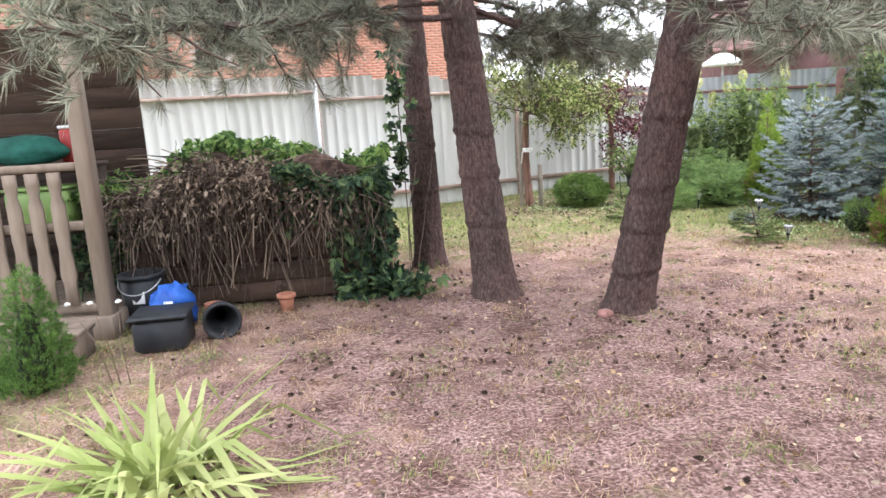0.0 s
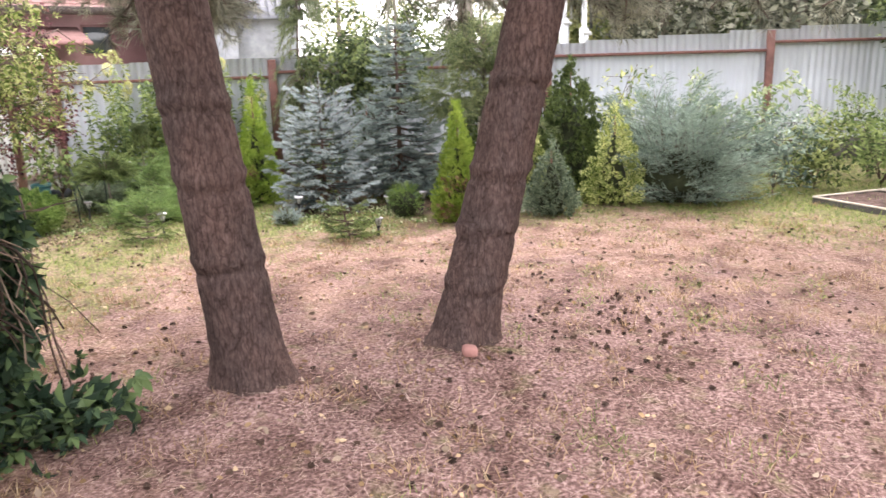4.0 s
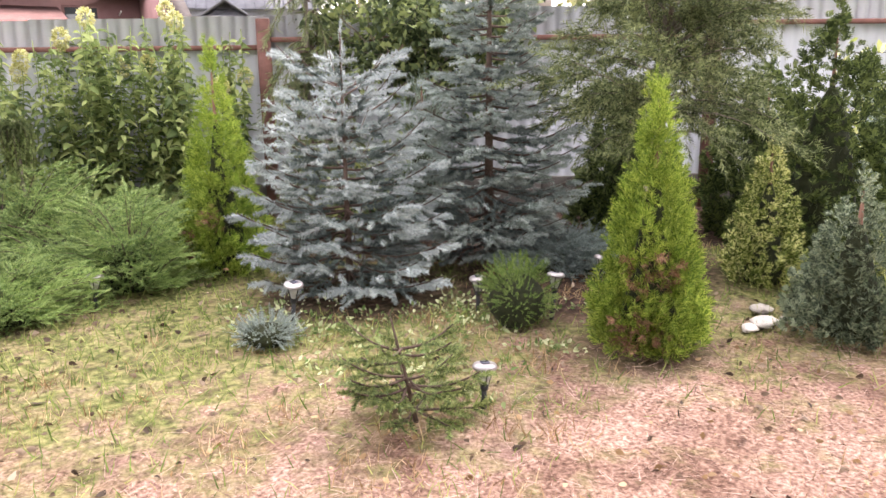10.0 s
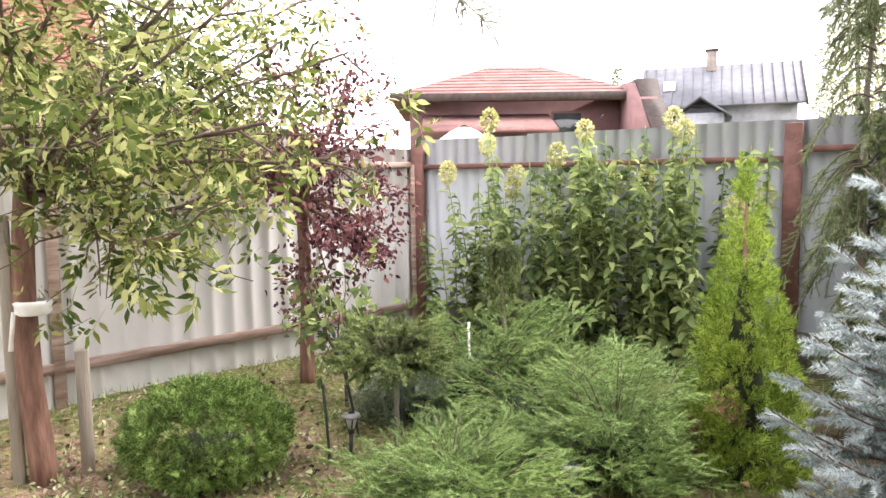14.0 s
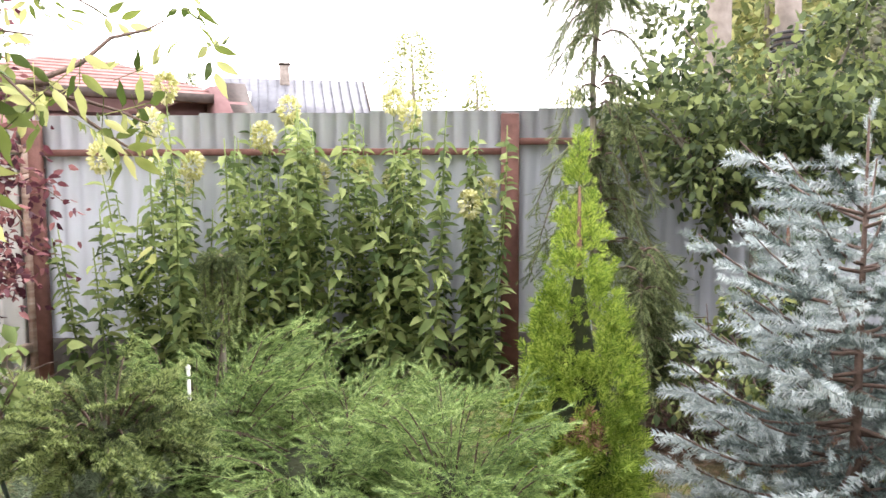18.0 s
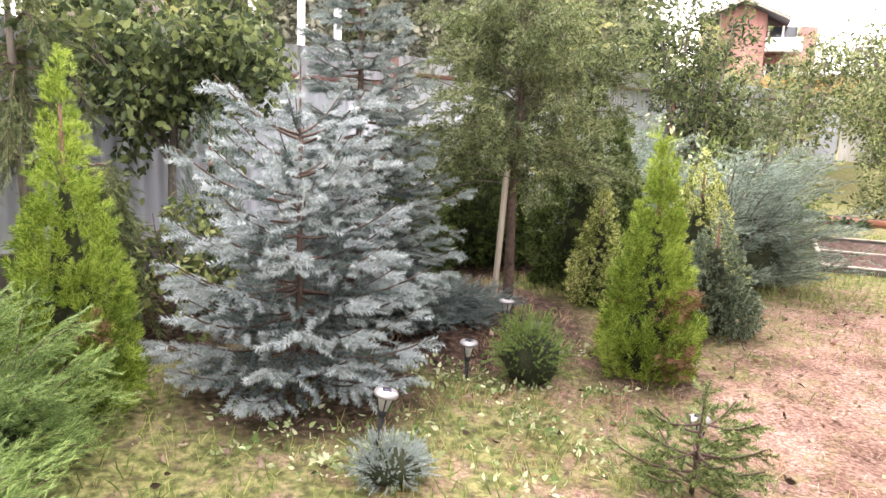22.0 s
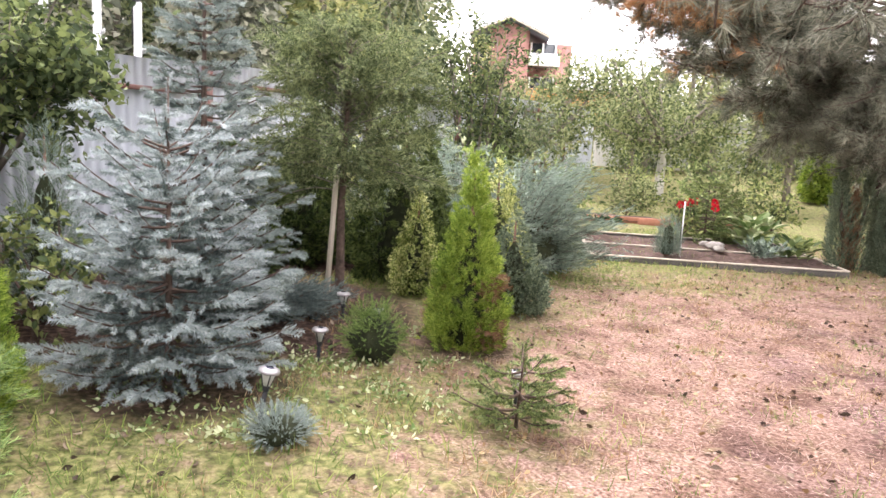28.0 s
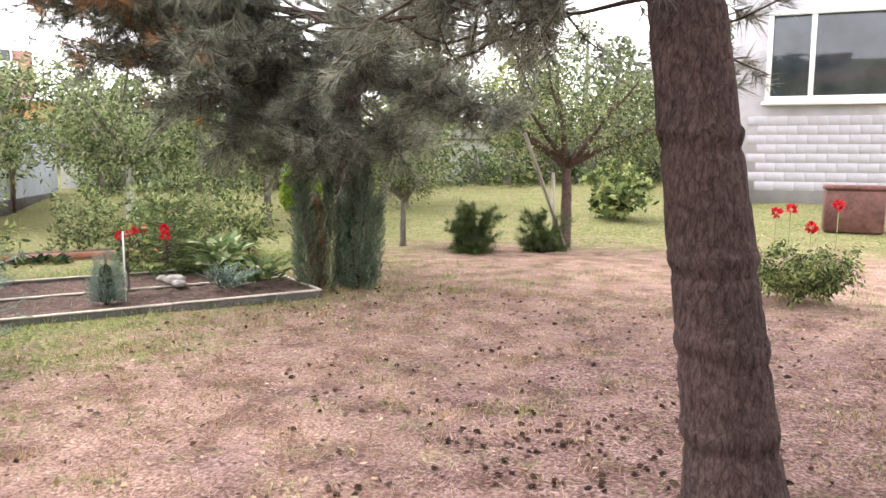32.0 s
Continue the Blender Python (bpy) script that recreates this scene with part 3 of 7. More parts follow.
# ---- ground ----
def ground_material():
    m = bpy.data.materials.new("garden_ground")
    m.use_nodes = True
    n, l = m.node_tree.nodes, m.node_tree.links
    bsdf = n["Principled BSDF"]
    bsdf.inputs["Roughness"].default_value = 0.95
    bsdf.inputs["Specular IOR Level"].default_value = 0.1
    co = n.new("ShaderNodeTexCoord")

    def noi(scale, detail=6):
        k = n.new("ShaderNodeTexNoise")
        k.inputs["Scale"].default_value, k.inputs["Detail"].default_value = scale, detail
        l.new(co.outputs["Object"], k.inputs["Vector"])
        return k.outputs["Fac"]

    def ramp(f, *stops):
        r = n.new("ShaderNodeValToRGB")
        while len(r.color_ramp.elements) < len(stops):
            r.color_ramp.elements.new(0.5)
        for e, (p, c) in zip(r.color_ramp.elements, stops):
            e.position, e.color = p, (*c, 1)
        l.new(f, r.inputs[0])
        return r.outputs[0]

    def mix(f, a, b):
        k = n.new("ShaderNodeMixRGB")
        l.new(f, k.inputs[0]), l.new(a, k.inputs[1]), l.new(b, k.inputs[2])
        return k.outputs[0]
    litter = ramp(noi(52, 12), (0.30, (0.05, 0.029, 0.025)), (0.49, (0.178, 0.108, 0.097)), (0.68, (0.38, 0.26, 0.243)))
    ab, pa = n.new("ShaderNodeAttribute"), n.new("ShaderNodeMath")
    ab.attribute_name, pa.operation = "open", "ADD"
    l.new(noi(1.9, 7), pa.inputs[0]), l.new(ab.outputs["Fac"], pa.inputs[1])
    patch = ramp(pa.outputs[0], (0.46, (0, 0, 0)), (0.66, (1, 1, 1)))
    straw = ramp(noi(58, 12), (0.30, (0.105, 0.06, 0.046)), (0.50, (0.285, 0.182, 0.145)), (0.68, (0.46, 0.325, 0.27)))
    green = ramp(noi(24, 8), (0.33, (0.055, 0.062, 0.024)), (0.50, (0.145, 0.165, 0.055)), (0.66, (0.29, 0.28, 0.12)))
    at = n.new("ShaderNodeAttribute")
    at.attribute_name = "lush"
    tone = n.new("ShaderNodeMixRGB")
    tone.blend_type, tone.inputs[0].default_value = "MULTIPLY", 1.0
    l.new(mix(patch, litter, straw), tone.inputs[1])
    l.new(ramp(noi(2.7, 9), (0.36, (0.6, 0.55, 0.52)), (0.50, (0.97, 0.95, 0.94)), (0.64, (1.18, 1.19, 1.2))), tone.inputs[2])
    dry = tone.outputs[0]
    ad = n.new("ShaderNodeMath")
    ad.operation = "MULTIPLY_ADD"
    l.new(noi(6.5, 11), ad.inputs[0])
    ad.inputs[1].default_value, ad.inputs[2].default_value = 2.4, -1.2
    su = n.new("ShaderNodeMath")
    su.operation, su.use_clamp = "ADD", True
    l.new(ad.outputs[0], su.inputs[0]), l.new(at.outputs["Fac"], su.inputs[1])
    am = n.new("ShaderNodeAttribute")
    am.attribute_name = "mulch"
    earth = ramp(noi(22, 8), (0.32, (0.02, 0.013, 0.010)), (0.52, (0.068, 0.043, 0.033)), (0.70, (0.17, 0.112, 0.085)))
    gate = ramp(su.outputs[0], (0.15, (0, 0, 0)), (1.0, (0.92, 0.92, 0.92)))
    l.new(mix(am.outputs["Fac"], mix(gate, dry, green), earth), bsdf.inputs["Base Color"])
    bu = n.new("ShaderNodeBump")
    bu.inputs["Strength"].default_value, bu.inputs["Distance"].default_value = 0.9, 0.03
    l.new(noi(40, 8), bu.inputs["Height"])
    l.new(bu.outputs[0], bsdf.inputs["Normal"])
    return m


def spaced(lo, hi, step, far):
    mid = np.arange(lo, hi + step / 2, step)
    out = np.geomspace(step, far, 26).cumsum()
    return np.concatenate([lo - out[::-1], mid, hi + out])


gx, gy = spaced(-5, 9, 0.07, 400), spaced(-1.5, 14.5, 0.07, 400)
GX, GY = np.meshgrid(gx, gy)
rough = rng.normal(0, 1, GX.shape) * 0.004 * ((GX > -5.5) & (GX < 9.5) & (GY > -2) & (GY < 15))
GZ = gz(np.clip(GX, -60, 60), np.clip(GY, -60, 60)) + rough
nx, ny = len(gx), len(gy)
idx = np.arange(nx * ny).reshape(ny, nx)
quads = np.stack([idx[:-1, :-1], idx[:-1, 1:], idx[1:, 1:], idx[1:, :-1]], -1).reshape(-1, 4)
ground = solid("ground", np.stack([GX, GY, GZ], -1).reshape(-1, 3), quads, ground_material(), smooth=True)
tagged(ground, "dry lawn of pine litter, straw and green patches", "ground", kind="structure")
att = ground.data.attributes.new("lush", "FLOAT", "POINT")
att.data.foreach_set("value", lush(GX, GY).ravel().astype(np.float32))
# darker litter by the pines partly stands in for their shade; paler straw beyond
ato = ground.data.attributes.new("open", "FLOAT", "POINT")
ato.data.foreach_set("value", np.clip(np.hypot(GX - 0.9, (GY - 4.3) * 0.85) * 0.16 - 0.32, -0.18, 0.22).ravel().astype(np.float32))
atm = ground.data.attributes.new("mulch", "FLOAT", "POINT")
atm.data.foreach_set("value", mulch(GX, GY).ravel().astype(np.float32))


# ---- sheet steel fences ----
def sheet_mesh(name, width, pitch, deep, height, material, narrow=0.3):
    """One ribbed steel sheet, its ribs standing proud on both faces, in the plane y = 0."""
    n = round(width / pitch)
    xs, ys = [], []
    for k in range(n):
        for f, y in ((0.0, 0), (1 - narrow - 0.2, 0), (1 - narrow - 0.08, 1), (0.92, 1)):
            xs.append((k + f) * pitch), ys.append(y * deep)
    xs.append(n * pitch), ys.append(0)
    V, m = [], len(xs)
    for off in (0.0, 0.003):
        for z in (0.0, height * 0.5, height):
            V += [(x, y - off, z) for x, y in zip(xs, ys)]
    F = []
    for s in range(2):
        for r in range(2):
            b = (s * 3 + r) * m
            for k in range(m - 1):
                q = (b + k, b + k + 1, b + k + 1 + m, b + k + m)
                F.append(q if s else q[::-1])
    F += [(2 * m + k, 2 * m + k + 1, 5 * m + k + 1, 5 * m + k) for k in range(m - 1)]
    me = solid(name, V, np.array(F), material)
    return me, n * pitch


def fence(name, start, way, length, tops, pitch, deep, material, label, sheet_w, bottom, posts, post_mat, rails, rail_mat, rail_side, narrow=0.3, post_top=0.0, post_w=0.06):
    th = math.degrees(math.atan2(way[1], way[0]))
    f = thing(name, start[0], start[1], 0, label, "fence", rz=th)
    first, w = sheet_mesh("sheet", sheet_w, pitch, deep, 1.0, material, narrow)
    k, x = 0, 0.0
    while x < length:
        top = np.interp(x, *tops)
        ob = first if k == 0 else new("sheet", first.data)
        ob.parent = f
        b = np.interp(x, *bottom)
        ob.matrix_basis = pose(x, 0.004 * (k % 2), b, 0, 0.0, 0) @ Matrix.Diagonal((1, 1, top - b, 1))
        k, x = k + 1, x + w - 0.01
    for p in posts:
        t = np.interp(p, *tops) + post_top
        solid("post", *box(p - post_w, p + post_w, *sorted((rail_side * 0.03, rail_side * (0.03 + post_w))), -0.05, t, 0.006), post_mat, f)
    for z0, z1, lo, hi in rails:
        cuts = [lo] + [p for p in posts if lo < p < hi] + [hi]
        for c, d in zip(cuts, cuts[1:]):
            zz = np.interp((c + d) / 2, *tops) - z0 if z0 > 0 else -z0
            solid("rail", *box(c + 0.03, d - 0.03, *sorted((rail_side * 0.028, rail_side * 0.062)), zz - z1 / 2, zz + z1 / 2, 0.004), rail_mat, f)
    return f


CORNER = Vector((4.27, 14.1, 0))
# boundary fence along the shrubs, seen from the garden on its -y side
fence("sheet_fence", CORNER, (0.6, -0.8), 27, ((0, 3.2, 7.2, 12, 24, 30), (1.80, 1.84, 1.93, 2.12, 2.32, 2.4)), 0.115, 0.012, STEEL_B,
      "pale galvanised ribbed steel fence with red-brown posts on a dark plinth", 1.15, ((0, 4, 27), (0.28, 0.32, 0.36)),
      (0.06, 3.22, 7.38, 10.9, 14.4, 17.0, 20.0, 23.0), RUST, ((0.27, 0.045, 0.0, 26.9),), RUST, -1, post_top=-0.04)
pl = thing("fence_plinth", CORNER.x, CORNER.y, 0, "dark rough concrete plinth strip under the steel fence", "plinth", rz=math.degrees(math.atan2(-0.8, 0.6)))
for k in range(14):
    solid("plinth_block", *box(k * 1.93, k * 1.93 + 1.915, -0.04, 0.06, -0.1, 0.30 + 0.05 * min(1, k / 8), 0.01), PLINTH, pl)
# cream fence on the other side
LW = Vector((-0.922, -0.387, 0))
fence("sheet_fence", CORNER, (LW.x, LW.y), 12, ((0, 3, 6, 12), (1.72, 2.0, 2.15, 2.35)), 0.165, 0.02, STEEL_W,
      "cream ribbed steel fence with weathered wooden rails", 1.155, ((0, 12), (-0.02, 0.0)),
      (0.08, 3.2, 6.65, 9.9), RAILMAT, ((0.30, 0.05, 0.0, 11.9), (-0.26, 0.07, 0.0, 11.9)), RAILMAT, 1, narrow=0.18, post_top=-0.15, post_w=0.035)
gp = thing("steel_pole", -1.84, 11.38, 0, "slim grey galvanised pole standing at the fence", "pole")
solid("shaft", *tube([(0, 0, -0.05), (0, 0, 1.0), (0, 0, 2.02)], 0.03, 12), GALV, gp)
solid("cap", *lathe([(0.0, 2.045), (0.03, 2.04), (0.036, 2.02), (0.036, 1.99), (0.03, 1.985)], 14), GALV, gp)


# ---- neighbouring houses ----
def prism(P, x0, x1, strip=False):
    """A wall or roof slab from an outline in (y, z), drawn out along x."""
    n = len(P)
    V = [(x, y, z) for x in (x0, x1) for y, z in P]
    Q = [(k, (k + 1) % n, n + (k + 1) % n, n + k) for k in range(n)]
    T = [t for a, b, c, d in Q for t in ((a, b, c), (a, c, d))]
    if strip:
        for k in range(n // 2 - 1):
            a, b, c, d = k, k + 1, n - 2 - k, n - 1 - k
            T += [(a, c, b), (a, d, c), (n + a, n + b, n + c), (n + a, n + c, n + d)]
    else:
        T += [(0, k + 1, k) for k in range(1, n - 1)] + [(n, n + k, n + k + 1) for k in range(1, n - 1)]
    return np.array(V, float), np.array(T)


# brick house behind the cream fence: each visible brick stands proud of the mortar
bh = thing("brick_house", -11.5, 17.6, 0, "orange brick house with dark eaves and a louvred vent", "house", rz=23)
solid("wall", *box(0, 14, 0.0, 6, 0, 6.2), MORTAR, bh)
brick_me = None
near, rest = [], []
for r in range(52):
    z = 1.6 + r * 0.077
    for c in range(52):
        x = c * 0.265 + (r % 2) * 0.13
        if 5.55 < x < 6.6 and 2.85 < z < 3.55 or x > 13.7:
            continue
        (near if 3.2 < x < 8.0 and 2.3 < z < 3.3 else rest).append((x, z))
BV, BF = box(0, 0.253, -0.012, 0.02, 0, 0.065, 0.004)
for x, z in near[:230]:
    if brick_me is None:
        brick_me = solid("brick", BV, BF, BRICKM, bh)
        ob = brick_me
    else:
        ob = new("brick", brick_me.data)
        ob.parent = bh
    ob.location = (x, -0.001, z)
flat = box(0, 0.253, -0.012, 0.02, 0, 0.065)
more = near[230:] + rest
RV = np.concatenate([flat[0] + (x, -0.001, z) for x, z in more])
RF = np.concatenate([flat[1] + 8 * k for k in range(len(more))])
tagged(solid("brickwork", RV, RF, BRICKM, bh), kind="stuff")
lv = solid("vent", *box(5.7, 6.45, -0.05, 0.05, 2.9, 3.5, 0.01), DARKTRIM, bh, "dark louvred vent")
for k in range(5):
    solid("slat", *moved(box(5.72, 6.43, -0.02, 0.02, -0.01, 0.01), pose(0, -0.06, 2.98 + k * 0.11, 35)), DARKTRIM, lv)
solid("roof", *prism([(-0.8, 5.9), (3, 8.4), (6.8, 5.9), (6.8, 6.1), (3, 8.65), (-0.8, 6.1)], -0.6, 14.6, True), REDROOF, bh)
porch = solid("porch_roof", *prism([(-2.6, 2.75), (0.0, 3.75), (0.0, 3.9), (-2.6, 2.9)], 0.0, 4.1), REDROOF, bh, "low pinkish lean-to roof with a dark eave")
solid("eave_board", *box(-0.05, 4.15, -2.66, -2.6, 2.68, 2.92, 0.008), DARKTRIM, porch)


def chevron(half, eave, top, thick, x0, x1):
    """A pitched roof of even thickness along x."""
    return prism([(-half, eave), (0, top), (half, eave), (half, eave + thick), (0, top + thick), (-half, eave + thick)], x0, x1, True)


def hip_house():
    """Maroon house with a low hipped red roof."""
    h = thing("maroon_house", 14.6, 31.5, 0, "maroon rendered house with a red hipped shingle roof", "house", rz=-22)
    solid("wall", *box(-4.0, 3.6, 0, 8, 0, 4.35), MAROON, h)
    e, top = 4.35, 5.95
    V = np.array([(-4.6, -0.8, e), (4.2, -0.8, e), (4.2, 8.8, e), (-4.6, 8.8, e), (-0.9, 4, top), (1.3, 4, top), (-4.6, -0.8, e - 0.2), (4.2, -0.8, e - 0.2), (4.2, 8.8, e - 0.2), (-4.6, 8.8, e - 0.2)], float)
    T = [(0, 1, 5), (0, 5, 4), (1, 2, 5), (2, 3, 4), (2, 4, 5), (3, 0, 4), (6, 8, 7), (6, 9, 8)]
    roof = solid("roof", V, np.array(T), REDROOF, h)
    for k in range(1, 9):
        z = e + (top - e) * k / 9
        q = 4.8 * k / 9
        solid("shingle_course", *box(-4.6 + 3.7 * k / 9, 4.2 - 2.9 * k / 9, -0.83 + q, -0.78 + q, z - 0.02, z + 0.025), REDROOF, roof)
    for a, b in (((-4.65, -0.88), (4.25, -0.88)), ((4.25, -0.88), (4.25, 8.85))):
        x0, x1, y0, y1 = min(a[0], b[0]), max(a[0], b[0]) + 0.08, min(a[1], b[1]), max(a[1], b[1]) + 0.08
        solid("fascia", *box(x0, x1, y0, y1, e - 0.26, e + 0.03, 0.01), DARKTRIM, roof)
    solid("gable_roof", *prism([(-2.9, 2.75), (-1.2, 4.0), (-0.6, 4.7), (0.6, 4.7), (1.2, 4.0), (2.9, 2.75), (2.9, 2.85), (1.25, 4.1), (0.65, 4.82), (-0.65, 4.82), (-1.25, 4.1), (-2.9, 2.85)], 4.0, 4.75, True), DARKTRIM, h, "dark arched gable eave")
    solid("gable_wall", *prism([(-2.4, 0), (2.4, 0), (2.4, 3.1), (0.6, 4.68), (-0.6, 4.68), (-2.4, 3.1)], 3.62, 4.6), MAROON, h)
    w = solid("window", *box(1.2, 2.2, -0.04, 0.02, 2.7, 3.7, 0.01), GLASS, h)
    solid("window_frame", *box(1.12, 2.28, -0.02, 0.015, 2.62, 3.78, 0.01), MAROON, w)
    solid("porch_roof", *prism([(-2.6, 2.9), (0.0, 3.6), (0.0, 3.7), (-2.6, 3.0)], -3.5, 1.0), REDROOF, h)
    solid("lamp_bracket", *tube([(2.9, -0.02, 3.5), (2.9, -0.4, 3.6)], 0.03, 6), GALV, h)
    for dx in (-0.6, 1.2):
        solid("aerial", *tube([(dx, 3.5, 5.5), (dx, 3.5, 7.2)], 0.02, 5), GALV, h)


hip_house()


def grey_house():
    """Grey house with a standing-seam roof, a skylight and a chimney."""
    h = thing("grey_house", 35.5, 44.5, 0, "grey house with a standing-seam metal roof and chimney", "house", rz=-42)
    L = 8.4
    solid("wall", *prism([(-3.4, 0), (3.4, 0), (3.4, 5.5), (0, 7.9), (-3.4, 5.5)], -L / 2, L / 2), GREYWALL, h)
    roof = solid("roof", *chevron(4.0, 5.3, 8.05, 0.15, -L / 2 - 0.35, L / 2 + 0.35), GREYROOF, h)
    for k in range(16):
        x = -L / 2 - 0.2 + k * 0.57
        solid("seam", *prism([(-4.0, 5.45), (0, 8.2), (0, 8.27), (-4.0, 5.52)], x, x + 0.04), GREYROOF, roof)
    solid("gable_trim", *chevron(4.05, 5.2, 7.98, 0.28, L / 2 + 0.36, L / 2 + 0.46), DARKTRIM, roof)
    solid("chimney", *box(-0.75, -0.15, -0.7, -0.1, 7.4, 9.0, 0.03), CONCRETE, h)
    solid("chimney_cap", *box(-0.83, -0.07, -0.78, -0.02, 9.0, 9.12, 0.03), DARKTRIM, h)
    solid("skylight", *prism([(-2.6, 6.46), (-1.7, 7.08), (-1.72, 7.15), (-2.62, 6.53)], -3.2, -2.5), WHITEPL, roof, "pale skylight")
    dm = solid("dormer", *moved(chevron(1.7, 4.6, 5.75, 0.12, 0, 3.0), pose(-1.0, -5.3, 0, 0, 0, 90)), GREYROOF, h)
    solid("dormer_wall", *box(-2.3, 0.3, -5.0, -3.42, 0, 4.9), GREYWALL, dm)


grey_house()


def gable_house():
    """Tall pink brick house with a projecting gable and balconies at its sides."""
    h = thing("brick_villa", 44.5, -20.5, 0, "tall pink brick house with a gabled bay and balconies", "house", rz=-35)
    solid("wall", *prism([(-1.4, 0), (1.4, 0), (1.4, 8.5), (0, 9.15), (-1.4, 8.5)], 0, 3.0), BRICKP, h)
    solid("side_wall", *box(1.6, 9, -4.5, -1.42, 0, 7.9), BRICKP, h)
    solid("side_wall", *box(1.6, 9, 1.42, 2.6, 0, 7.9), BRICKP, h)
    solid("roof", *chevron(2.75, 8.05, 9.3, 0.16, -0.8, 9.5), GREYROOF, h)
    solid("gable_board", *chevron(2.78, 7.98, 9.24, 0.12, -0.9, -0.81), PALEWOOD, h)
    for z, m in ((6.3, WHITEPL), (3.9, YELLOWW)):
        b = solid("balcony", *box(0.0, 1.6, -3.6, -1.42, z - 0.12, z, 0.02), CONCRETE, h)
        solid("balcony_panel", *box(-0.08, 0.0, -3.6, -1.42, z - 0.1, z + 0.75, 0.01), m, b)
        w = solid("window", *box(1.5, 1.58, -3.3, -1.6, z + 0.05, z + 1.6, 0.01), GLASS, h)
        for y in (-3.35, -2.45, -1.6):
            solid("window_frame", *box(1.42, 1.5, y - 0.07, y + 0.07, z, z + 1.65, 0.01), WHITEPL, w)
    for z in (6.2, 3.8):
        w = solid("window", *box(1.5, 1.58, 1.6, 2.4, z, z + 1.5, 0.01), GLASS, h)
        solid("window_frame", *box(1.42, 1.5, 1.5, 1.6, z - 0.08, z + 1.58, 0.01), WHITEPL, w)
    solid("low_wing", *box(-1.5, 6, -8.5, -3.7, 0, 4.6), YELLOWW, h, "ochre low wing")
    solid("wing_roof", *box(-1.9, 6.4, -8.9, -3.4, 4.6, 4.8), WHITEPL, h)


gable_house()


def near_house():
    """Pale house at the south end, with a white-framed window above a block wall."""
    h = thing("pale_house", 0.6, -9.5, 0, "pale block house with a white-framed window", "house", rz=3)
    solid("wall", *box(-7, 1.25, -6, 0, 0, 7.2), WHITEWALL, h)
    k = 0
    blk = None
    for r in range(8):
        for c in range(15):
            x0 = -5.2 + c * 0.4 + (r % 2) * 0.2
            if x0 > 0.8:
                continue
            if blk is None:
                blk = solid("block", *box(0, 0.392, 0.002, 0.006, 0, 0.194, 0.002), WHITEWALL, h)
                ob = blk
            else:
                ob = new("block", blk.data)
                ob.parent = h
            ob.location = (x0, 0, 0.75 + r * 0.2)
    w = solid("window", *box(-1.9, 0.6, 0.0, 0.05, 2.75, 4.45, 0.01), GLASS, h)
    for a in ((-1.98, 0.68, 2.65, 2.76), (-1.98, 0.68, 4.44, 4.55), (-1.98, -1.88, 2.76, 4.44), (0.58, 0.68, 2.76, 4.44), (-0.25, -0.15, 2.76, 4.44)):
        solid("window_frame", *box(a[0], a[1], 0.01, 0.08, a[2], a[3], 0.01), WHITEPL, w)
    solid("window_sill", *box(-2.05, 0.75, 0.0, 0.16, 2.57, 2.65, 0.01), WHITEPL, w)
    solid("roof", *prism([(-6.6, 7.1), (-3, 9.2), (0.7, 7.1), (0.7, 7.25), (-3, 9.4), (-6.6, 7.25)], -7.5, 1.8, True), GREYROOF, h)


near_house()

# far pale fence at the south-east, and low sheds
fence("far_fence", (2.0, -15.5), (0.94, 0.34), 20, ((0, 20), (2.45, 2.0)), 0.165, 0.02, STEEL_W, "far whitish steel fence beyond the orchard", 1.155, ((0, 20), (0.95, 0.4)),
      (0.1, 3.0, 6.0, 9.0, 12.0, 15.0, 18.0), RUST, ((0.3, 0.05, 0, 20),), RUST, 1)


# ---- utility poles and capped pipes beyond the fence ----
up = thing("utility_pole", 12.36, 11.8, 0, "grey concrete utility pole with a wound black cable", "utility pole")
solid("shaft", *tube([(0, 0, -0.2), (0, 0, 4), (0.05, 0.1, 9)], [0.19, 0.17, 0.13], 8), CONCRETE, up)
solid("brace", *tube([(0.9, -0.9, -0.2), (0.75, -0.72, 4), (0.1, -0.1, 8.8)], [0.19, 0.17, 0.13], 8), CONCRETE, up)
coil = [(0.77 + 0.22 * math.cos(a), -0.74 + 0.22 * math.sin(a), 2.9 + a * 0.012) for a in np.linspace(0, 44, 160)]
solid("cable_coil", *tube(coil, 0.022, 5), BLACKPL, up, "coil of black cable")
solid("band", *lathe([(0.0, 4.15), (0.20, 4.15), (0.20, 4.2), (0.0, 4.2)], 12), GALV, up)
for dx, dy, top in ((9.6, 9.65, 3.05), (9.9, 9.05, 2.95), (9.75, 8.6, 2.75)):
    vp = thing("vent_pipe", dx + 1.2, dy - 0.1, 0, "white pipe with a bent cable hook at its head", "pipe", group="pipes beyond the fence")
    solid("pipe", *tube([(0, 0, -0.1), (0, 0, 1.5), (0, 0, top)], 0.05, 10), GALV, vp)
    for s in (-0.17, 0.17):
        solid("side_rod", *tube([(s, 0, 1.2), (s, 0, top - 0.5)], 0.022, 6), GALV, vp)
    solid("hook", *tube([(0, 0, top - 0.02)] + [(0.16 - 0.16 * math.cos(a), 0, top + 0.22 * math.sin(a)) for a in np.linspace(0.1, 3.1, 12)] + [(0.33, 0, top - 0.5)], 0.03, 6), BLACKPL if top < 2.9 else GALV, vp)
    solid("clamp", *box(-0.2, 0.2, -0.07, -0.05, top - 0.62, top - 0.56, 0.005), GALV, vp)

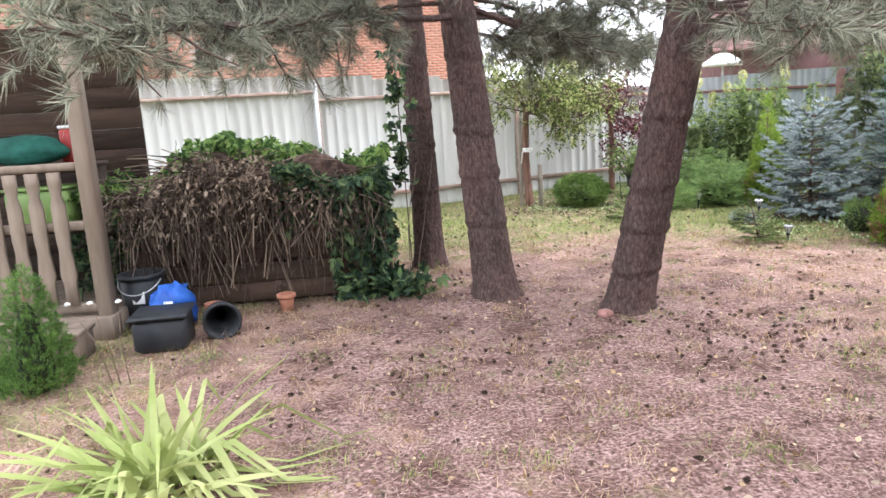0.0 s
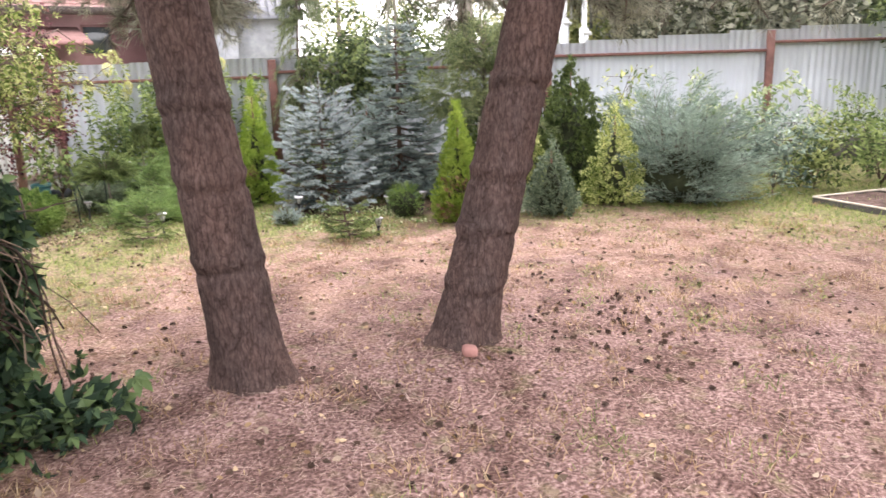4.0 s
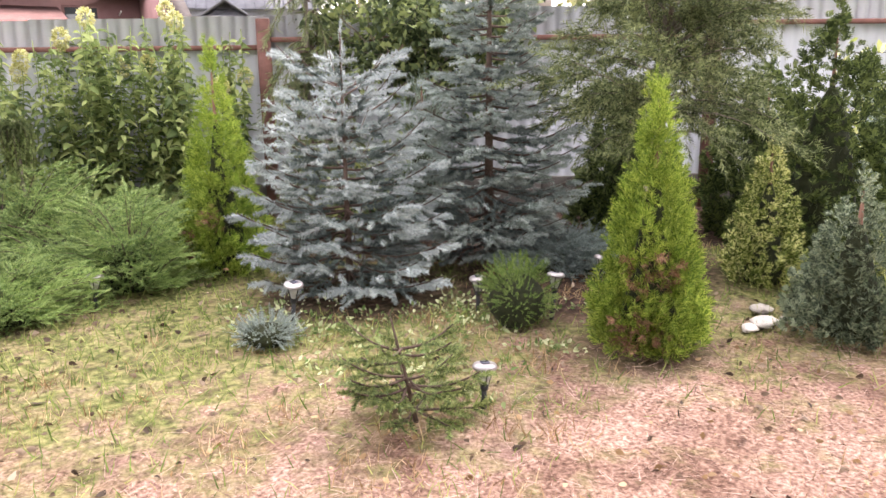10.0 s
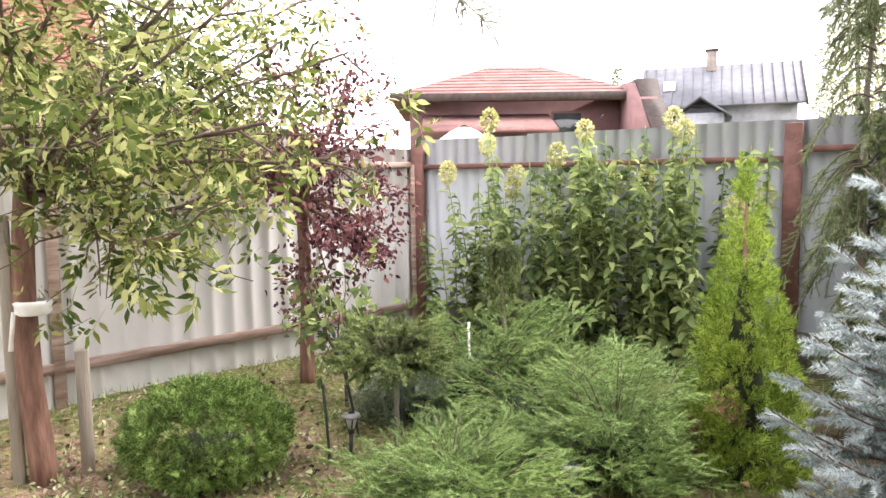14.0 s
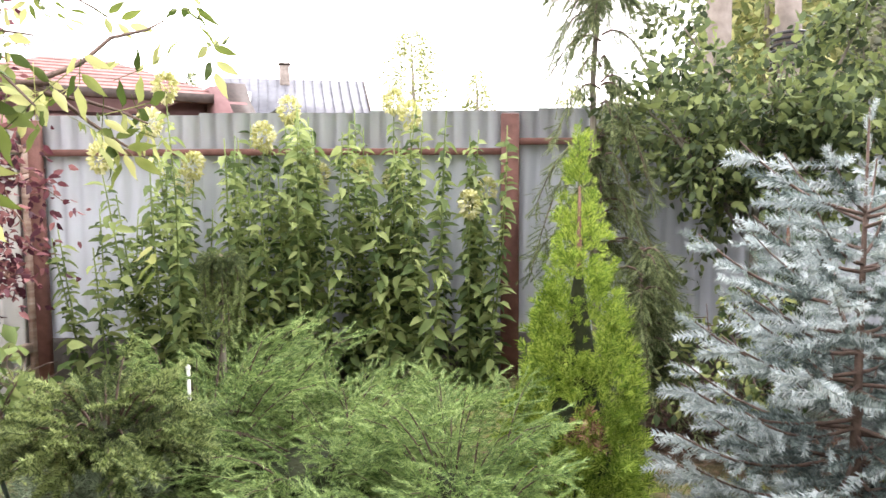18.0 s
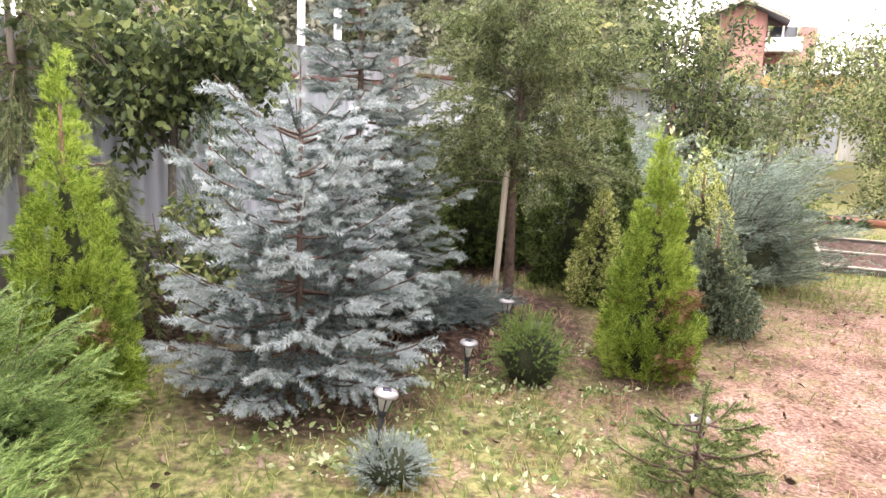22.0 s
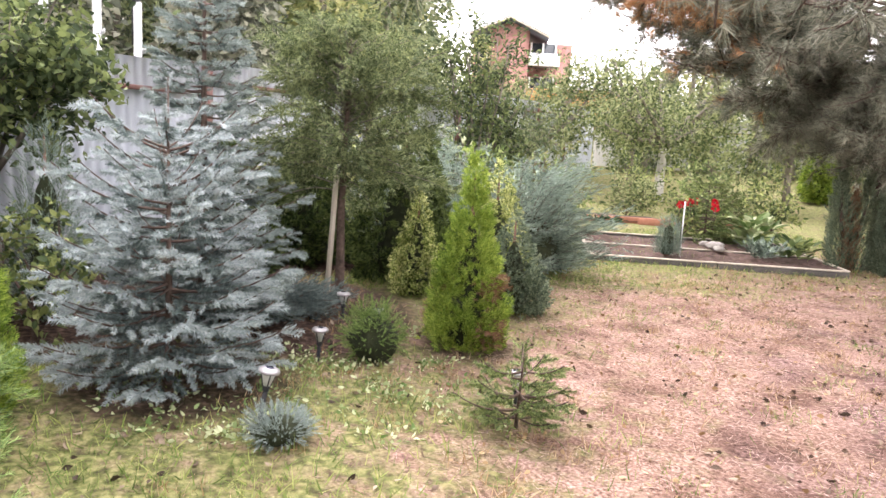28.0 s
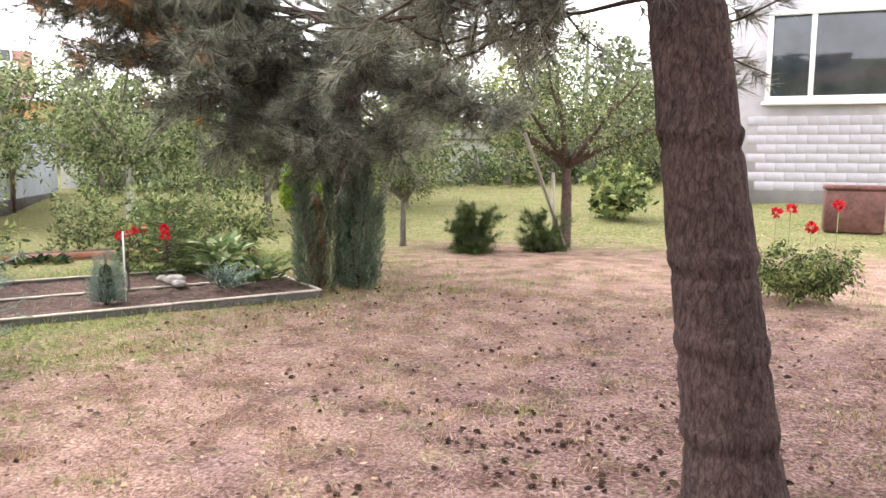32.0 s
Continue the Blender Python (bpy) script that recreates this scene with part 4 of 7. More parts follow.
# ---- plants ----
def put(x, y, dz=0.0):
    return float(gz(x, y)) + dz


def cone_points(n, h, w, power, lo=0.02, shell=0.78, base=0.75, skirt=0.12, lumps=1.0):
    """Places on a cone-like crown, the way outward, and the share of the height."""
    u = rng.uniform(0, 1, n * 3)
    prof = (1 - u) ** power * np.where(u < skirt, base + (1 - base) * u / skirt, 1)
    u = u[rng.uniform(0, 1, len(u)) < prof + 0.05][:n]
    prof = (1 - u) ** power * np.where(u < skirt, base + (1 - base) * u / skirt, 1)
    a = rng.uniform(0, 6.283, len(u))
    lump = 1 + lumps * (0.13 * np.sin(a * 3 + u * 9) + 0.11 * np.sin(a * 5 - u * 17) + 0.06 * np.sin(a * 9 + u * 31))
    r = w / 2 * prof * rng.uniform(shell, 1.04, len(u)) * lump + 0.01
    out = np.stack([np.cos(a), np.sin(a), 0 * a], 1)
    P = out * r[:, None]
    P[:, 2] = lo * h + u * h * (1 - lo)
    return P, out, u


# dark solid core that puts the crown's shaded inside into colour
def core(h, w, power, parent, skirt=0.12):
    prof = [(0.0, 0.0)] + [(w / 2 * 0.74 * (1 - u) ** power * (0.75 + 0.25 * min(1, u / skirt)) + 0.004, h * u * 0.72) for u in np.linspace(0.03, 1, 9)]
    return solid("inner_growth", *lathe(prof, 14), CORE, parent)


def clusters(C, D, each, length, wide):
    """Sprays gathered into plumes that start about the places C and point along D."""
    k = np.repeat(np.arange(len(C)), each)
    t = rng.uniform(0, 1, len(k))
    side = rng.normal(0, 1, (len(k), 3))
    Dk = D[k]
    side -= Dk * (side * Dk).sum(1, keepdims=True)
    L = length[k][:, None]
    P = C[k] + Dk * L * (t[:, None] - 0.6) + side * L * wide * (0.35 + 0.65 * (1 - t[:, None]))
    return P, Dk + side * (0.45 - 0.25 * t[:, None]), k


def thuja(name, x, y, h, w, material, label, n=2600, power=0.75, size=0.085, brown=0, up=0.9, template=None, group="", cat="conifer", plumes=330, wide=0.2):
    t = thing(name, x, y, put(x, y), label, cat, group)
    solid("trunk", *tube([(0, 0, -0.05), (0, 0, h * 0.5), (0, 0, h * 0.9)], [0.03, 0.02, 0.005], 8), REDBARK, t)
    core(h, w * 0.68, power, t)
    C, out, u = cone_points(plumes, h - size * 0.9, w - size * 0.7, power, shell=0.80, lumps=0.35)
    tip = rng.normal(0, 0.02, (6, 3)) * (1, 1, 2) + (0, 0, h - size)
    C, out, u = np.concatenate([C, tip]), np.concatenate([out, rng.normal(0, 0.15, (6, 3))]), np.concatenate([u, np.full(6, 0.9)])
    D = unit(out * rng.uniform(0.25, 0.75, (len(C), 1)) + np.array([0, 0, up]) + rng.normal(0, 0.12, C.shape))
    P, D, k = clusters(C, D, max(6, n // len(C)), size * 1.9 * (1 - 0.35 * u), wide)
    P[:, 2] = np.maximum(P[:, 2], 0.015)
    S = size * rng.uniform(0.55, 1.05, len(P)) * (1 - 0.35 * u[k])
    solid("foliage", *scatter(template or FROND, P, D, S), material, t)
    if brown:
        k = np.where((u[k] < 0.40) & (u[k] > 0.08) & (np.sin(np.arctan2(P[:, 1], P[:, 0]) * 2 + 1.0) > 0.3))[0][:brown]
        solid("dead_sprays", *scatter(FROND, P[k] * (1.05, 1.05, 1), D[k] - (0, 0, 0.8), S[k] * 1.1), BROWNLEAF, t, "brown dead sprays")
    return t


def ball(name, x, y, w, h, material, label, n=1400, size=0.06, template=None, z0=None, group="", cat="shrub", fill=0.78, plumes=110):
    t = thing(name, x, y, put(x, y) if z0 is None else z0, label, cat, group)
    # dark lump in place of the shade within the ball
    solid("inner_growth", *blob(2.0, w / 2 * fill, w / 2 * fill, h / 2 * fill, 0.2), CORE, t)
    D = unit(rng.normal(0, 1, (plumes, 3)))
    C = D * np.array([w / 2 - size * 0.6, w / 2 - size * 0.6, h / 2 - size * 0.5]) * rng.uniform(0.86, 1.04, (plumes, 1)) + (0, 0, h / 2)
    P, D, k = clusters(C, unit(D + (0, 0, 0.45) + rng.normal(0, 0.15, D.shape)), max(5, n // plumes), np.full(plumes, size * 1.5), 0.28)
    P[:, 2] = np.maximum(P[:, 2], 0.02)
    solid("foliage", *scatter(template or FROND2, P, D, size * rng.uniform(0.6, 1.15, len(P))), material, t)
    return t


def bough_spruce(name, x, y, h, R, tips, inner, label, tiers=10, per=8, size=0.15, power=0.62, leader=0.14, top_rise=0.75, lean=(0, 0), low=0.05, drop=0.10, wood=TWIG):
    """Level tiers of boughs with plump needled twigs like fingers, paler new growth, inner needles darkened further for
    the shade inside, and a bare leader.
    """
    t = thing(name, x, y, put(x, y), label, "spruce")
    solid("trunk", *tube([(0, 0, -0.05), (lean[0] * 0.5, lean[1] * 0.5, h * 0.5), (lean[0], lean[1], h)], [0.005 + 0.013 * h, 0.003 + 0.006 * h, 0.003], 8), wood, t)
    A, B = ([], [], []), ([], [], [])

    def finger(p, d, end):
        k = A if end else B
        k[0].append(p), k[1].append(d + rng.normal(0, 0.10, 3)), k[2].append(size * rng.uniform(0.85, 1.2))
    step = size * 0.86
    for k in range(tiers):
        f = low + (1 - leader - low) * k / (tiers - 1)
        m = per if f < 0.65 else max(4, per - 2)
        for j in range(m):
            a = 6.283 * j / m + k * 0.9 + rng.uniform(-0.3, 0.3)
            L = R * (0.80 + 0.20 * min(1, (f - low) / 0.16)) * (1 - f) ** power * rng.uniform(0.74, 1.12)
            o, s = np.array([math.cos(a), math.sin(a), 0]), np.linspace(0, 1, 7)
            side = np.array([-o[1], o[0], 0])
            el = -drop + top_rise * f ** 1.6
            pts = np.array([lean[0] * f, lean[1] * f, f * h + rng.uniform(-0.05, 0.05)]) + o * (s * L)[:, None] + np.array([0, 0, 1]) * (L * (el * s + 0.18 * s ** 2.5 - 0.06 * np.sin(3.14 * s)))[:, None]
            pts[:, 2] = np.maximum(pts[:, 2], 0.05)
            solid("branch", *tube(pts, np.linspace(0.005 + 0.006 * L, 0.003, 7), 4, False), wood, t)
            ns = max(2, int(L / step))
            for q in range(ns + 1):
                v = (q + 0.35) / (ns + 1)
                p = np.array([np.interp(v, s, pts[:, c]) for c in range(3)])
                if v > 0.2:
                    finger(p, o + (0, 0, el * 0.8 + 0.15 * v), v > 0.6)
                if v < 0.15:
                    continue
                for sg in (-1, 1):
                    d = unit(o * rng.uniform(0.7, 1.0) + side * sg * 0.75 + (0, 0, el * 0.5 + rng.uniform(-0.18, 0.08)))
                    w = max(1, round((0.42 * L * (1 - v) + 0.4 * size) / step))
                    for i in range(w):
                        finger(p + d * (i * step), d, i == w - 1 and v > 0.25)
    for q in range(7):
        finger(np.array([lean[0], lean[1], h * (1 - leader * 0.9 * (q + 1) / 7)]), rng.normal(0, 0.2, 3) + (0, 0, 1), True)
        A[2][-1] *= 0.55
    # the inner colour is darkened to put shade between the boughs
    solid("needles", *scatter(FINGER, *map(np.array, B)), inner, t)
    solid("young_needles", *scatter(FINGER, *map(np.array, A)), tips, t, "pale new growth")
    return t


def soft_larch(name, x, y, h, R, material, label, bare=0.40, n=120, size=0.125):
    """Loose arching boughs with drooping feathery shoots round an uneven crown."""
    t = thing(name, x, y, put(x, y), label, "larch")
    tp, g = limb((0, 0, -0.05), (0.02, -0.03, h * 0.97), 0.04, 0.008, 0.03, 10)
    solid("trunk", *g, TWIG, t, smooth=True)
    P, D, S = [], [], []
    for k in range(n):
        f = bare + (0.96 - bare) * rng.uniform() ** 0.9
        u = (f - bare) / (1 - bare)
        L = R * (0.74 + 0.45 * u - 1.17 * u * u) * rng.uniform(0.6, 1.15) + 0.06
        a = rng.uniform(0, 6.283)
        o, s = np.array([math.cos(a), math.sin(a), 0]), np.linspace(0, 1, 7)
        up, sag = rng.uniform(0.2, 0.6) + 0.5 * u, rng.uniform(0.25, 0.7) * (1 - 0.7 * u)
        pts = np.array([0, 0, f * h - 0.05]) + o * (L * s)[:, None] + np.array([0, 0, 1]) * (L * (up * s - sag * s * s))[:, None] + np.cumsum(rng.normal(0, 0.008, (7, 3)), 0)
        solid("bough", *tube(pts, np.linspace(0.007, 0.002, 7), 4, False), GREYBARK, t)
        for q in range(int(10 + 34 * L)):
            v = 0.15 + 0.85 * rng.uniform() ** 0.8
            p = np.array([np.interp(v, s, pts[:, c]) for c in range(3)])
            d = unit(o * 0.8 + rng.normal(0, 0.38, 3) + (0, 0, -0.12))
            for i in range(2 if rng.uniform() < 0.5 else 1):
                P.append(p + d * (i * size * 0.7)), D.append(d + rng.normal(0, 0.25, 3) - (0, 0, 0.3 * i)), S.append(size * rng.uniform(0.7, 1.3))
    solid("needles", *scatter(SOFT, np.array(P), np.array(D), np.array(S)), material, t)
    return t


def plume_bush(name, x, y, R, h, material, label, plumes=70, size=0.12, flat=0.55, template=None, ox=0.0, oy=0.0, per=48, cat="juniper"):
    """Spreading juniper: arching plumes set with feathery sprays."""
    t = thing(name, x, y, put(x, y), label, cat)
    stems, P, D, S = [], [], [], []
    for k in range(plumes):
        a = rng.uniform(0, 6.283)
        l = R * rng.uniform(0.35, 1.0)
        rise = h * rng.uniform(0.06, 1.05) * (1 - flat * (l / R) ** 2 * 0.6)
        o = np.array([math.cos(a), math.sin(a), 0])
        s = np.linspace(0, 1, 6)
        st = np.array([rng.uniform(-0.2, 0.2) * R, rng.uniform(-0.2, 0.2) * R, 0.0])
        pts = st + (o * l + (ox, oy, 0)) * s[:, None] + np.array([0, 0, 1]) * (rise * (1.5 * s - 0.5 * s ** 3))[:, None]
        stems.append(tube(pts, np.linspace(0.005, 0.0015, 6), 4, False))
        for q in range(per):
            v = 0.2 + 0.8 * (q + rng.uniform()) / per
            across = np.array([-o[1], o[0], 0]) * (1 if q % 2 else -1)
            P.append(np.array([np.interp(v, s, pts[:, c]) for c in range(3)]) + across * size * rng.uniform(0, 0.7) * (1.15 - v) + rng.normal(0, 0.02, 3) * v)
            D.append(o * rng.uniform(0.5, 1.0) + across * rng.uniform(0.0, 0.85) + rng.normal(0, 0.2, 3) + (0, 0, rng.uniform(0.05, 0.5)))
            S.append(size * rng.uniform(0.6, 1.25) * (1.15 - 0.25 * v))
    tagged(solid("stemwork", *join(*stems), TWIG, t), kind="stuff")
    # dark lump in place of the shade under the plumes
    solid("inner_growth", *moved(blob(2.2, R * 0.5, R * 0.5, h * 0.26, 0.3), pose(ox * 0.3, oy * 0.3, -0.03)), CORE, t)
    solid("foliage", *scatter(template or FEATHER, np.array(P), np.array(D), np.array(S)), material, t)
    return t


def limb(p0, p1, r0, r1, wob=0.1, n=7):
    p0, p1 = np.asarray(p0, float), np.asarray(p1, float)
    s = np.linspace(0, 1, n)[:, None]
    L = np.linalg.norm(p1 - p0)
    w = np.cumsum(rng.normal(0, wob * L / n, (n, 3)), 0)
    pts = p0 + (p1 - p0) * s + w * np.sin(s * math.pi)
    return pts, tube(pts, np.linspace(r0, r1, n), 7)


def leaf_tree(name, x, y, trunk_h, trunk_r, tips, material, bark, label, leaves=2500, size=0.07, template=None, cat="tree", twigs=7, reach=0.45, hang=0.5, lean=(0, 0), group="", clump=0.16, dz=0.0, trunk_mat2=None, limb_r=0.6, clear=None):
    """A trunk, limbs to the given tips (relative to the base), twigs and many single leaves."""
    t = thing(name, x, y, put(x, y, dz), label, cat, group)
    tp, g = limb((0, 0, -0.06), (lean[0], lean[1], trunk_h), trunk_r * 1.15, trunk_r * 0.8, 0.05, 9)
    solid("trunk", *g, trunk_mat2 or bark, t, smooth=True)
    P, D = [], []
    each = max(4, leaves // (len(tips) * twigs))
    for tip in tips:
        pts, g = limb(tp[-1] - (0, 0, rng.uniform(0, 0.25) * trunk_h * 0.3), tip, trunk_r * limb_r, trunk_r * 0.12, 0.12, 7)
        solid("limb", *g, bark, t, smooth=True)
        for k in range(twigs):
            v = rng.uniform(0.3, 1.0)
            a = np.array([np.interp(v, np.linspace(0, 1, 7), pts[:, c]) for c in range(3)])
            d = unit(rng.normal(0, 1, 3) * (1, 1, 0.6) + 0.6 * unit(pts[-1] - pts[0]))
            b = a + d * reach * rng.uniform(0.5, 1.2) + (0, 0, -0.1 * reach)
            q, g2 = limb(a, b, trunk_r * 0.12 + 0.003, 0.003, 0.15, 5)
            solid("twig", *tube(q, np.linspace(trunk_r * 0.07 + 0.002, 0.002, 5), 4, False), bark, t)
            v2 = rng.uniform(0.25, 1.08, each)
            c = np.stack([np.interp(v2, np.linspace(0, 1, 5), q[:, j]) for j in range(3)], 1)
            P.append(c + rng.normal(0, clump * reach, c.shape))
            D.append(d * 0.5 + rng.normal(0, 0.7, c.shape) + (0, 0, -hang))
    P, D = np.concatenate(P), np.concatenate(D)
    if clear:
        k = np.linalg.norm(P - (clear[0] - x, clear[1] - y, clear[2]), axis=1) > clear[3]
        P, D = P[k], D[k]
    solid("crown", *scatter(template or LEAF_A, P, D, size * rng.uniform(0.6, 1.25, len(P))), material, t)
    return t


def spread(n, r, z0, z1, cx=0.0, cy=0.0):
    """Ends for limbs, round about."""
    out = []
    for k in range(n):
        a = 6.283 * k / n + rng.uniform(-0.4, 0.4)
        q = r * rng.uniform(0.45, 1.0)
        out.append((cx + math.cos(a) * q, cy + math.sin(a) * q, rng.uniform(z0, z1)))
    return out


def pine_trunk(parent, base, lean, h, r, rings, seed):
    """A plated trunk, swollen at its old branch whorls and flared at the foot."""
    rows, sides = int(h / 0.018), 84
    z = np.linspace(-0.12, h, rows)
    a = np.linspace(0, 6.2832, sides, endpoint=False)
    A, Z = np.meshgrid(a, z)
    rad = r * (1 - 0.07 * Z) + 0.32 * r * np.exp(-np.maximum(Z, -0.1) / 0.11) * (0.75 + 0.25 * np.sin(A * 5 + seed))
    ring = sum(r * (0.085 * np.exp(-((Z - q - 0.012 * np.sin(A * 2 + q * 9)) / 0.027) ** 2) * (0.65 + 0.35 * np.sin(A * 4 + q * 5) * np.sin(A + q * 3)) - 0.055 * np.exp(-((Z - q + 0.062 - 0.012 * np.sin(A * 2 + q * 9)) / 0.018) ** 2)) for q in rings)
    plate = np.zeros_like(A)
    for i in range(rows):
        for j in range(sides):
            v = Vector((math.cos(a[j]) * 4.6, math.sin(a[j]) * 4.6, z[i] * 5.0 + seed * 9))
            plate[i, j] = noise.noise(v) + 0.55 * noise.noise(v * 2.6)
    furrow = np.clip(1 - np.abs(plate) * 5.0, 0, 1)
    rad = rad + ring - 0.05 * r * furrow + 0.03 * r * plate
    V = np.stack([lean[0] * Z + rad * np.cos(A), lean[1] * Z + rad * np.sin(A), Z], -1).reshape(-1, 3)
    idx = np.arange(rows * sides).reshape(rows, sides)
    nxt = np.roll(idx, -1, 1)
    Q = np.stack([idx[:-1], nxt[:-1], nxt[1:], idx[1:]], -1).reshape(-1, 4)
    return solid("trunk", V, Q, BARK, parent, smooth=True)


def pine(name, x, y, lean, h, r, rings, label, limbs, seed, tuft_len=0.135, per=38, dry=None, dz=0.0):
    """limbs: start height on the trunk, and the tip relative to the trunk's foot."""
    t = thing(name, x, y, put(x, y, dz), label, "pine tree")
    pine_trunk(t, None, lean, h, r, rings, seed)
    for q in rings:
        for j in range(4):
            a = 1.57 * j + q * 7 + rng.uniform(-0.4, 0.4)
            o = np.array([math.cos(a), math.sin(a), 0])
            b = np.array([lean[0] * q, lean[1] * q, q + rng.uniform(-0.015, 0.015)]) + o * r * (0.9 - 0.07 * q)
            l = rng.uniform(0.006, 0.022)
            solid("branch_stub", *tube([b, b + o * l + (0, 0, 0.01), b + o * (l + 0.012) + (0, 0, 0.012)], [0.034, 0.020, 0.006], 9), BARK, t)
    P, D, tw, high = [], [], [], []
    for z0, tip in limbs:
        p0 = np.array([lean[0] * z0, lean[1] * z0, z0])
        L = np.linalg.norm(np.asarray(tip) - p0)
        pts, g = limb(p0, tip, 0.008 + 0.006 * L, 0.004, 0.10, 9)
        solid("limb", *g, BARK, t, smooth=True)
        for k in range(int((per if tip[2] < 3.4 else per * 0.8) * L / 1.5)):
            v = rng.uniform(0.25, 1.0) ** 0.8
            a = np.array([np.interp(v, np.linspace(0, 1, 9), pts[:, c]) for c in range(3)])
            d = unit(rng.normal(0, 1, 3) * (1, 1, 0.5) + 0.5 * unit(pts[-1] - pts[0]) - (0, 0, 0.15))
            l = rng.uniform(0.18, 0.5)
            q = np.stack([a, a + d * l * 0.5, a + d * l + (0, 0, 0.04)])
            tw.append(tube(q, [0.008, 0.006, 0.004], 4, False))
            for f in (0.35, 0.55, 0.75, 0.9, 1.0):
                P.append(a + d * l * f + rng.normal(0, 0.02, 3)), D.append(d + rng.normal(0, 0.5, 3)), high.append(tip[2] >= 4.0)
    tagged(solid("twigwork", *join(*tw), TWIG, t), kind="stuff")
    P, D = np.array(P), np.array(D)
    pick, high = np.zeros(len(P), bool), np.array(high)
    if dry:
        pick = np.exp(-(np.linalg.norm(P - dry[:3], axis=1) / dry[3]) ** 2) > rng.uniform(0.0, 1.0, len(P))
    S = tuft_len * rng.uniform(0.75, 1.25, len(P))
    low = ~pick & ~high
    solid("needles", *scatter(TUFT, P[low], D[low], S[low]), PINE, t)
    solid("upper_needles", *scatter(TUFT_UP, P[high], D[high], S[high] * 1.7), PINE, t)
    pick &= ~high
    if pick.any():
        solid("dry_needles", *scatter(TUFT, P[pick], D[pick], S[pick]), PINEDRY, t, "rust-brown dry needles")
    return t

# ---- the three pines on the lawn ----
def crown_limbs(n, r, z0, z1, drop=0.0, cx=0.0, cy=0.0):
    return [(rng.uniform(z0, z1) + 0.2, (x, y, z)) for x, y, z in ((cx + math.cos(a) * q, cy + math.sin(a) * q, rng.uniform(z0, z1) - drop)
            for a, q in ((6.283 * k / n + rng.uniform(-0.3, 0.3), r * rng.uniform(0.55, 1)) for k in range(n)))]


pine("pine_tree", 0.417, 6.046, (-0.085, 0.07), 7.0, 0.176, [0.64, 1.04, 1.39, 2.0, 2.5, 3.1], "tall pine with a purplish plated trunk and ringed whorls",
     crown_limbs(14, 2.3, 2.7, 5.5, 0.2) + [(2.4, (-2.3, -0.5, 2.5)), (2.4, (1.1, 1.9, 2.3)), (2.5, (-2.0, -2.7, 2.2)), (2.6, (-1.6, -2.9, 2.45)), (2.5, (1.3, 2.6, 2.25)), (2.6, (1.7, 1.6, 2.4)), (2.2, (0.7, 1.5, 2.0)), (2.3, (1.2, 1.3, 2.0)), (2.3, (1.9, 2.9, 2.0)), (2.4, (2.1, 2.6, 2.1)), (2.3, (-1.9, -2.9, 2.0))], 1.0)
pine("pine_tree", 1.36, 5.36, (0.155, -0.18), 7.0, 0.173, [0.34, 0.65, 0.96, 1.43, 2.15, 2.8], "leaning pine with a furrowed trunk forking high up",
     crown_limbs(14, 2.3, 2.6, 5.5, 0.2, 0.4, -0.5) + [(1.95, (1.15, 0.15, 2.25)), (2.0, (1.9, 1.2, 2.15)), (2.1, (2.3, 0.3, 2.2)), (2.2, (1.6, -1.6, 2.3)), (2.3, (0.3, -2.2, 2.35)), (2.2, (2.4, -0.9, 2.25)), (2.0, (1.2, -0.6, 1.95)), (2.1, (1.5, -1.3, 2.0)), (2.1, (0.4, -1.9, 1.85)), (2.0, (1.9, -0.2, 1.95))], 2.0, dz=-0.02, per=22)
pine("pine_tree", -0.16, 7.48, (-0.02, 0.12), 7.0, 0.155, [0.8, 1.25, 1.62, 2.05, 2.5, 3.0], "slimmer pine with vines creeping up beside its trunk",
     crown_limbs(12, 2.3, 2.6, 5.2, 0.2), 3.0)
# the broad pine over the raised bed
pine("pine_tree", 5.55, 0.95, (-0.01, 0.02), 7.5, 0.16, [1.0, 1.7, 2.4, 3.1], "broad pine with low drooping needled boughs and dry tips",
     [(rng.uniform(1.9, 3.0), (x, y, z)) for x, y, z in [(math.cos(a) * q, math.sin(a) * q, zz) for a, q, zz in
      [(6.283 * k / 16 + rng.uniform(-0.2, 0.2), rng.uniform(1.1, 2.6), rng.uniform(1.35, 3.2)) for k in range(32)]] if -0.83 * x - 0.55 * y < 1.35] + [(2.4, (1.9, 1.6, 2.5)), (2.5, (2.3, 1.3, 2.8)), (2.6, (2.6, 1.9, 2.9)), (2.3, (1.5, 2.1, 2.3)), (2.6, (1.2, 2.3, 3.1)), (2.9, (1.3, 3.0, 3.1)), (2.9, (1.9, 2.9, 3.15)), (2.9, (0.6, 3.1, 3.05)), (2.9, (2.5, 2.5, 3.15)), (2.8, (0.9, 2.7, 2.9)), (1.9, (-0.5, 0.9, 1.35)), (1.9, (-0.1, 0.8, 1.3)), (1.9, (-0.9, 0.5, 1.4)), (1.8, (0.4, 0.8, 1.4)), (2.0, (-0.3, 1.2, 1.5))] + crown_limbs(16, 2.5, 2.9, 5.5, 0.1), 4.0, per=44, dry=(1.4, 2.7, 3.1, 0.85), tuft_len=0.15)

